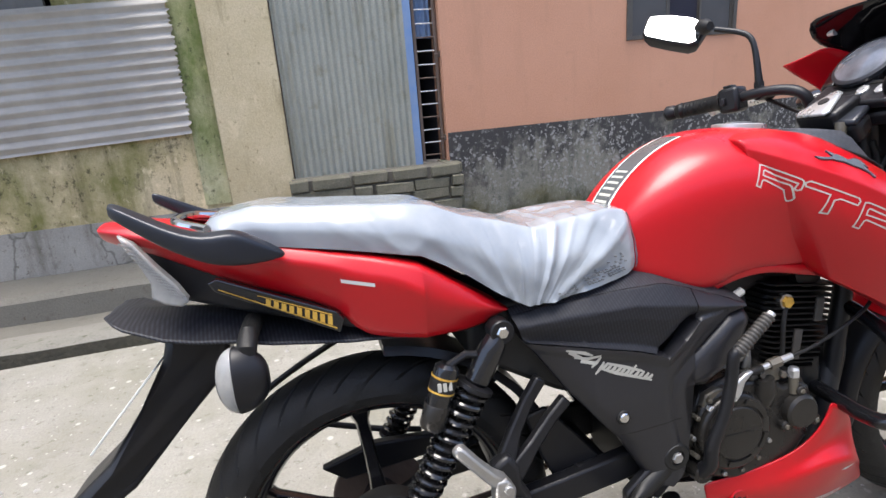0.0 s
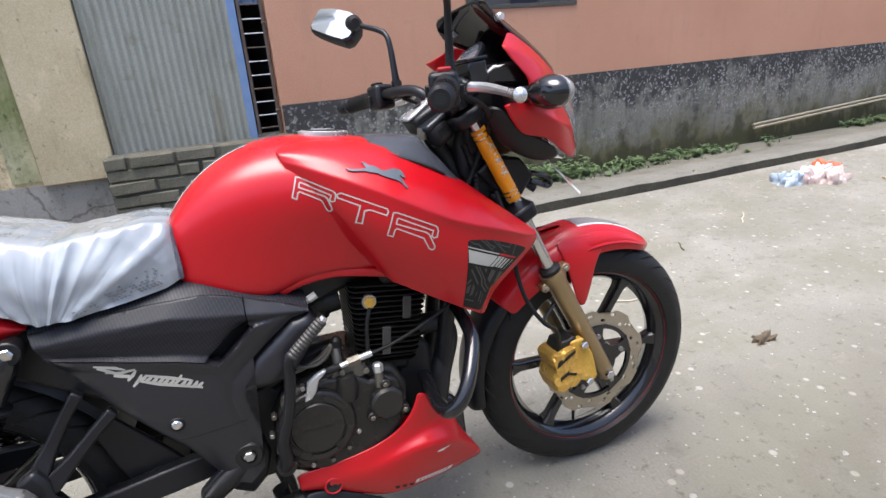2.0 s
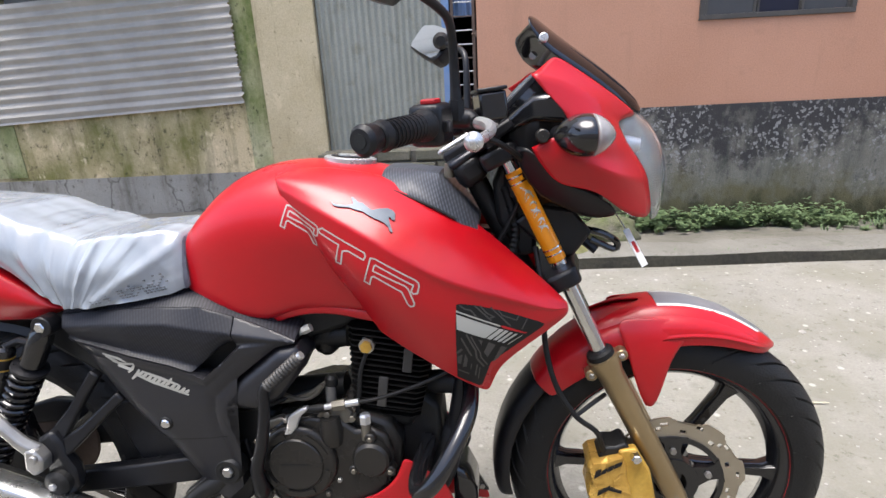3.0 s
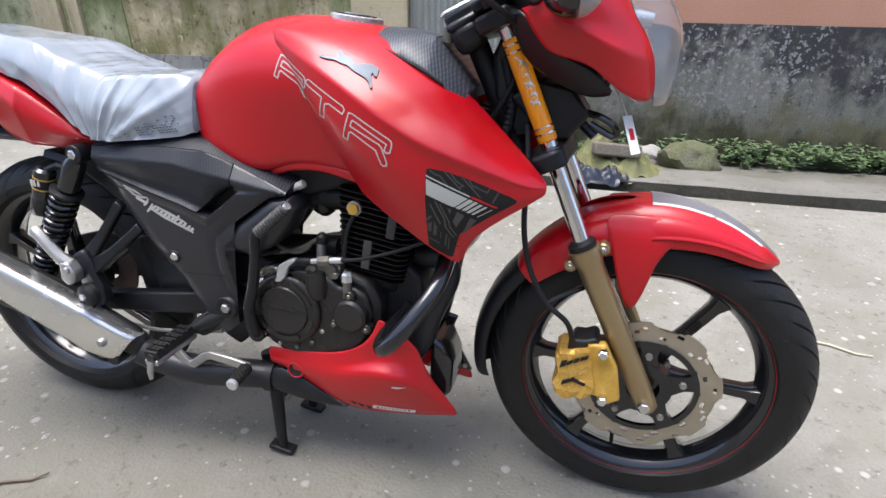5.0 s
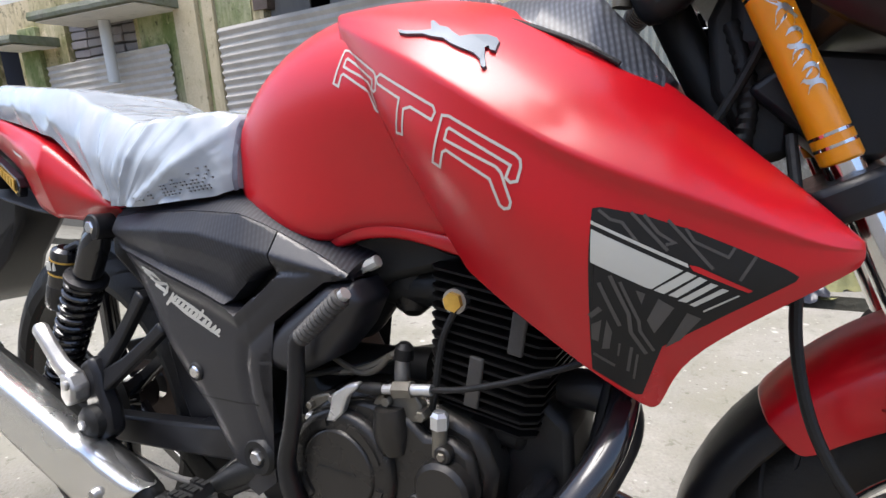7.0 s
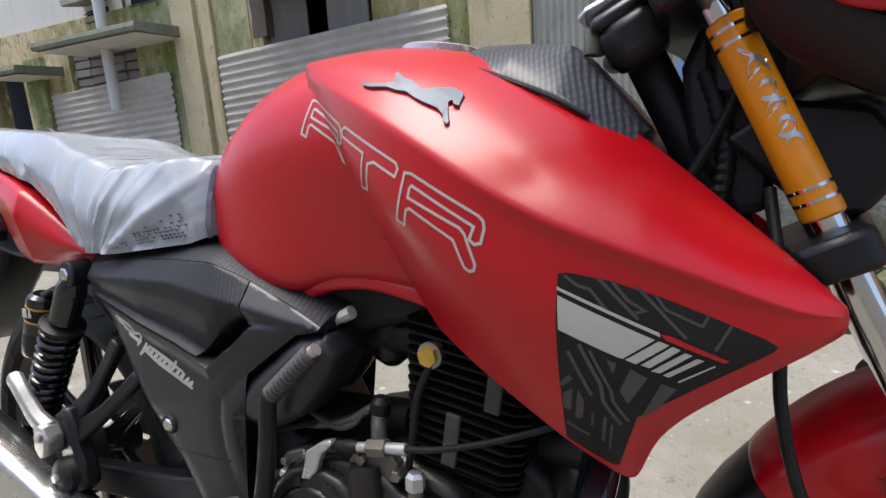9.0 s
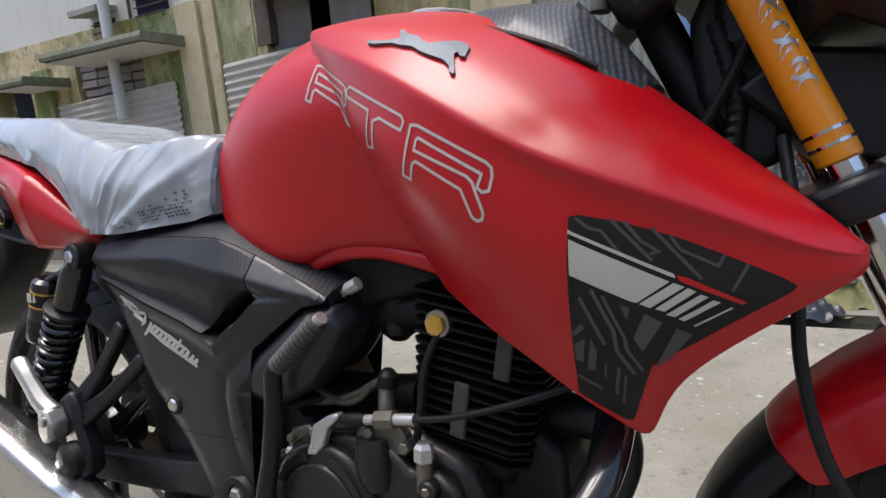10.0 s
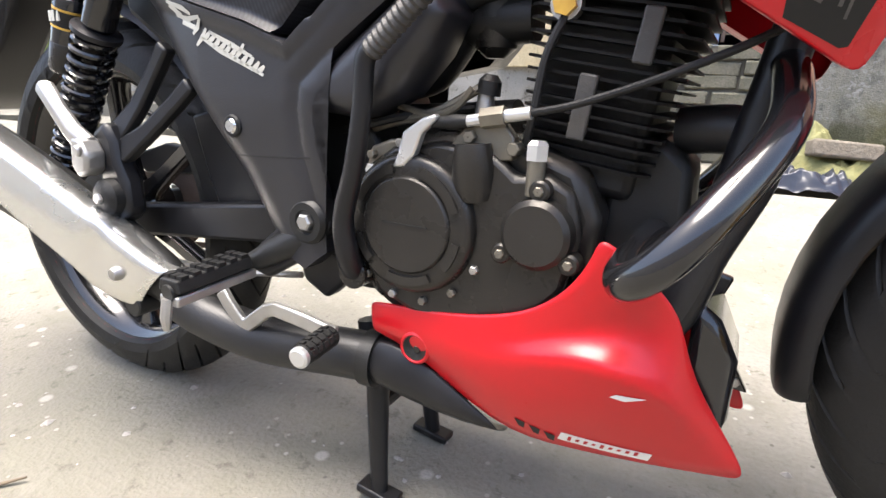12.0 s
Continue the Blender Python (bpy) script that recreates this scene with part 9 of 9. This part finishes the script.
def build_clutter():
    rng = random.Random(21)
    sackmat = mat("yellow_sack", (0.21, 0.195, 0.070), 0.75, 0.0, (0.13, 0.135, 0.065), 9, 1, bump=0.4, bscale=90)
    dark = mat("dark_polythene", (0.018, 0.02, 0.028), 0.32, 0.0, (0.03, 0.035, 0.05), 9, 1)

    def heap(cx, cy, z0, rx, ry, h, seed, crumple=0.3):
        bm = bmesh.new()
        rows = []
        for i in range(17):
            t = i / 16
            r = math.cos(t * math.pi / 2) ** 0.6
            row = []
            for k in range(40):
                a = 2 * math.pi * k / 40
                n = noise.noise((math.cos(a) * 2.2 * r, math.sin(a) * 2.2 * r, seed + t)) * crumple + 0.5 * crumple * noise.noise((math.cos(a) * 6 * r, math.sin(a) * 6 * r, seed + 5))
                row.append((cx + rx * r * (1 + n) * math.cos(a), cy + ry * r * (1 + n) * math.sin(a), z0 - 0.02 + h * math.sin(t * math.pi / 2) * (1 + n)))
            rows.append(row)
        vs = add_grid(bm, rows, False, True)
        bm.faces.new(vs[-1])
        return bm

    def draped(cx, cy, z0, rx, ry, h, seed):
        """Cloth thrown over a pile: sagging folds with sharp crests, ragged hem."""
        bm = bmesh.new()
        rows = []
        for i in range(27):
            t = i / 26
            row = []
            for k in range(72):
                a = 2 * math.pi * k / 72
                ca, sa = math.cos(a), math.sin(a)
                rag = 1 + 0.28 * noise.noise((ca * 1.7, sa * 1.7, seed)) + 0.10 * noise.noise((ca * 6, sa * 6, seed))
                r = (1 - t) * rag
                x, y = cx + rx * r * ca, cy + ry * r * sa
                lump = max(0.0, 1 - (r * 1.02) ** 2.2) * (0.8 + 0.9 * noise.noise((x * 6, y * 6, seed)))
                crease = (1 - abs(noise.noise((x * 15, y * 11, seed + 2))) * 2.6) + 0.6 * (1 - abs(noise.noise((x * 31, y * 27, seed + 4))) * 2.6)
                row.append((x, y, z0 + h * lump + 0.032 * crease * (0.35 + lump)))
            rows.append(row)
        vs = add_grid(bm, rows, False, True)
        bm.faces.new(vs[-1])
        return bm

    place("polythene_sheet", draped(1.24, 1.97, 0.0, 0.21, 0.10, 0.07, 3.0), dark, "crumpled dark polythene beside the drain", "sheet", sub=1)
    place("yellow_sack", draped(1.36, 2.14, -0.01, 0.27, 0.20, 0.15, 7.0), sackmat, "dirty yellow plastic sack on the ledge", "sack", sub=1)
    for i, (x, y, z, sx, sy, sz) in enumerate(((1.80, 2.36, 0.0, 0.17, 0.13, 0.11), (1.58, 2.50, -0.03, 0.10, 0.09, 0.06))):
        bm = bmesh.new()
        bmesh.ops.create_icosphere(bm, subdivisions=3, radius=1)
        for v in bm.verts:
            n = 1 + 0.35 * noise.noise(v.co * 1.3 + Vector((i * 7, 0, 0))) + 0.12 * noise.noise(v.co * 4)
            v.co = Vector((v.co.x * sx * n + x, v.co.y * sy * n + y, max(v.co.z, -0.7) * sz * n + z + 0.02))
        place("stone", bm, mat("moss_lump", (0.10, 0.12, 0.04), 0.95, 0.0, (0.17, 0.155, 0.11), 11, 0.7, bump=0.8, bscale=70, fine=0.3) if i == 0 else GREYPLASTER, "mossy lump of rubble" if i == 0 else "lump of broken concrete", "stone", "rubble by the wall")
    place("brick", box((-0.12, -0.055, -0.033), (0.12, 0.055, 0.033), pose(1.36, 2.06, 0.135, -14, 4, 8)), mat("weathered_brick", (0.15, 0.125, 0.095), 0.92, 0.0, (0.20, 0.175, 0.14), 14, 1, bump=0.5, bscale=80, fine=0.25), "weathered brick weighing down the yellow sack", "brick", smooth=True, bevel=0.010)
    # litter by the drain
    for i, (x, y, c, lab) in enumerate(((4.02, 1.45, (0.42, 0.50, 0.58), "crumpled blue plastic bag"), (4.18, 1.40, (0.70, 0.55, 0.52), "crumpled pale pink plastic bag"), (4.34, 1.46, (0.72, 0.68, 0.66), "crumpled white plastic bag"), (4.46, 1.50, (0.62, 0.16, 0.07), "crumpled orange wrapper"), (4.26, 1.32, (0.62, 0.50, 0.46), "torn pale wrapper"))):
        place("plastic_bag", heap(x, y, 0.0, 0.11, 0.08, 0.085, 11.0 + i * 3, 0.6), mat("litter_%d" % i, c, 0.45, 0.0, [q * 0.75 for q in c], 14, 1), lab + " on the lane", "litter", "litter by the drain")
    place("cardboard_scrap", box((4.50, 1.18, 0.002), (4.95, 1.34, 0.012), pose(0, 0, 0, 0, 0, -2)), mat("cardboard", (0.40, 0.30, 0.18), 0.85), "flat scrap of brown cardboard on the lane", "cardboard", smooth=False)
    orange = mat("orange_wrapper", (0.75, 0.25, 0.10), 0.5)
    place("wrapper", heap(1.92, 1.70, 0.0, 0.07, 0.03, 0.012, 31.0, 0.5), orange, "small orange wrapper near the drain", "litter", "litter by the drain")
    dry = mat("dry_leaf", (0.15, 0.115, 0.075), 0.8, 0.0, (0.10, 0.075, 0.05), 30, 1)
    straw = mat("straw", (0.55, 0.50, 0.36), 0.8)
    place("dead_leaf", heap(2.185, 0.145, 0.0, 0.045, 0.03, 0.035, 41.0, 0.9), dry, "curled dry brown leaf on the concrete", "leaf", "leaves on the lane")
    for i in range(16):
        x, y = rng.uniform(-0.6, 5), rng.uniform(-0.3, 1.6)
        place("dead_leaf", heap(x, y, 0.0, rng.uniform(0.012, 0.028), rng.uniform(0.008, 0.016), 0.008, 50.0 + i, 0.7), dry if i % 2 else straw, "small dry leaf on the concrete", "leaf", "leaves on the lane")
    for x, y, a, l in ((1.95, 0.62, -18, 0.16), (3.2, 1.1, 40, 0.18), (0.05, -0.32, 30, 0.13), (-0.12, -0.42, 35, 0.14), (2.6, 0.95, 60, 0.1), (2.9, -0.1, 35, 0.06)):
        m = pose(x, y, 0.004, 0, 0, a)
        place("twig", tube([m @ Vector(p) for p in ((-l / 2, 0, 0), (-l / 6, 0.006, 0.002), (l / 4, -0.004, 0.001), (l / 2, 0.004, 0.004))], [0.004, 0.0035, 0.003, 0.0015], 7), straw if l > 0.15 else dry, "thin dry twig on the concrete", "twig", "twigs on the lane")
    for z, y in ((0.05, 0.035), (0.02, 0.05)):
        place("bamboo_pole", tube([(5.35, WALL_Y - y - 0.03, z + 0.02), (7.2, WALL_Y - y - 0.03, z + 0.10), (10.5, WALL_Y - y - 0.03, z + 0.16)], 0.013, 10), mat("grey_bamboo", (0.30, 0.265, 0.19), 0.85, 0.0, (0.22, 0.19, 0.135), 9, 1), "thin bamboo pole lying along the wall", "pole", "poles by the wall")
    # loose chips on the concrete
    bm = bmesh.new()
    for i in range(1500):
        x, y = rng.uniform(-1.8, 5.5), rng.uniform(-1.0, 1.72)
        r = rng.uniform(0.002, 0.006) if rng.random() < 0.9 else rng.uniform(0.006, 0.013)
        a = rng.uniform(0, 3)
        vs = [bm.verts.new((x + r * rng.uniform(0.6, 1.3) * math.cos(a + k * 1.257), y + r * rng.uniform(0.6, 1.3) * math.sin(a + k * 1.257), 0.001)) for k in range(5)]
        top = bm.verts.new((x, y, r * 0.7))
        for k in range(5):
            bm.faces.new((vs[k], vs[(k + 1) % 5], top))
    place("stone_chips", bm, mat("pale_chip", (0.37, 0.355, 0.325), 0.85, 0.0, (0.25, 0.235, 0.21), 40, 1), "pale stone chips scattered on the concrete", "gravel", kind="stuff", smooth=False)


build_clutter()


def build_weeds():
    """Low weeds and grass along the foot of the wall."""
    rng = random.Random(5)
    bm = bmesh.new()

    def blade(base, ang, lean, length, width):
        d = Vector((math.cos(ang), math.sin(ang), 0))
        side = Vector((-d.y, d.x, 0)) * width
        p = [base, base + d * lean * 0.35 * length + Vector((0, 0, length * 0.55)), base + d * lean * length + Vector((0, 0, length * 0.8))]
        rows = [[p[0] - side * 0.4, p[0] + side * 0.4], [p[1] - side, p[1] + side], [p[2] - side * 0.15, p[2] + side * 0.15]]
        add_grid(bm, rows)

    def herb(x, y, z, h):
        for _ in range(rng.randrange(3, 6)):
            a, ln = rng.uniform(0, 6.28), rng.uniform(0.5, 1.0) * h
            top = Vector((x + math.cos(a) * ln * 0.35, y + math.sin(a) * ln * 0.35, z + ln))
            for t in (0.4, 0.6, 0.8, 1.0):
                c = Vector((x, y, z)).lerp(top, t)
                for k in range(3):
                    b = a + 2.1 * k + rng.uniform(-0.5, 0.5)
                    r = rng.uniform(0.012, 0.030)
                    d = Vector((math.cos(b), math.sin(b), rng.uniform(-0.2, 0.5)))
                    s = Vector((-d.y, d.x, 0)) * r * 0.45
                    v = [bm.verts.new(q) for q in (c, c + d * r * 0.6 + s, c + d * r * 1.3, c + d * r * 0.6 - s)]
                    bm.faces.new(v)

    for i in range(900):
        x = 1.1 + rng.random() ** 1.3 * 9
        y = 2.80 - abs(rng.gauss(0, 0.16))
        if y < 2.1 or noise.noise((x * 1.6, 0.5, 0)) + 0.35 * noise.noise((x * 6, 1, 0)) < rng.uniform(-0.25, 0.15):
            continue
        z = interp([1.95, 2.2, 2.55, 2.95], [-0.01, -0.025, -0.065, -0.135], y)
        if rng.random() < 0.6:
            herb(x, y, z, rng.uniform(0.03, 0.10))
        else:
            for _ in range(6):
                blade(Vector((x + rng.uniform(-0.02, 0.02), y + rng.uniform(-0.02, 0.02), z)), rng.uniform(0, 6.28), rng.uniform(0.2, 0.9), rng.uniform(0.025, 0.07), 0.004)
    for i in range(170):
        x, y = rng.gauss(2.55, 0.42), 2.82 - abs(rng.gauss(0, 0.10))
        herb(x, y, interp([2.2, 2.55, 2.95], [-0.025, -0.065, -0.135], y), rng.uniform(0.06, 0.17))
    for i in range(120):
        x, y = rng.uniform(1.2, 8), 1.96 + abs(rng.gauss(0, 0.04))
        for _ in range(4):
            blade(Vector((x, y, -0.012)), rng.uniform(0, 6.28), rng.uniform(0.4, 1.0), rng.uniform(0.02, 0.05), 0.003)
    place("weeds", bm, LEAF, "low green weeds and grass at the foot of the wall", "weeds", kind="stuff", smooth=False)


build_weeds()
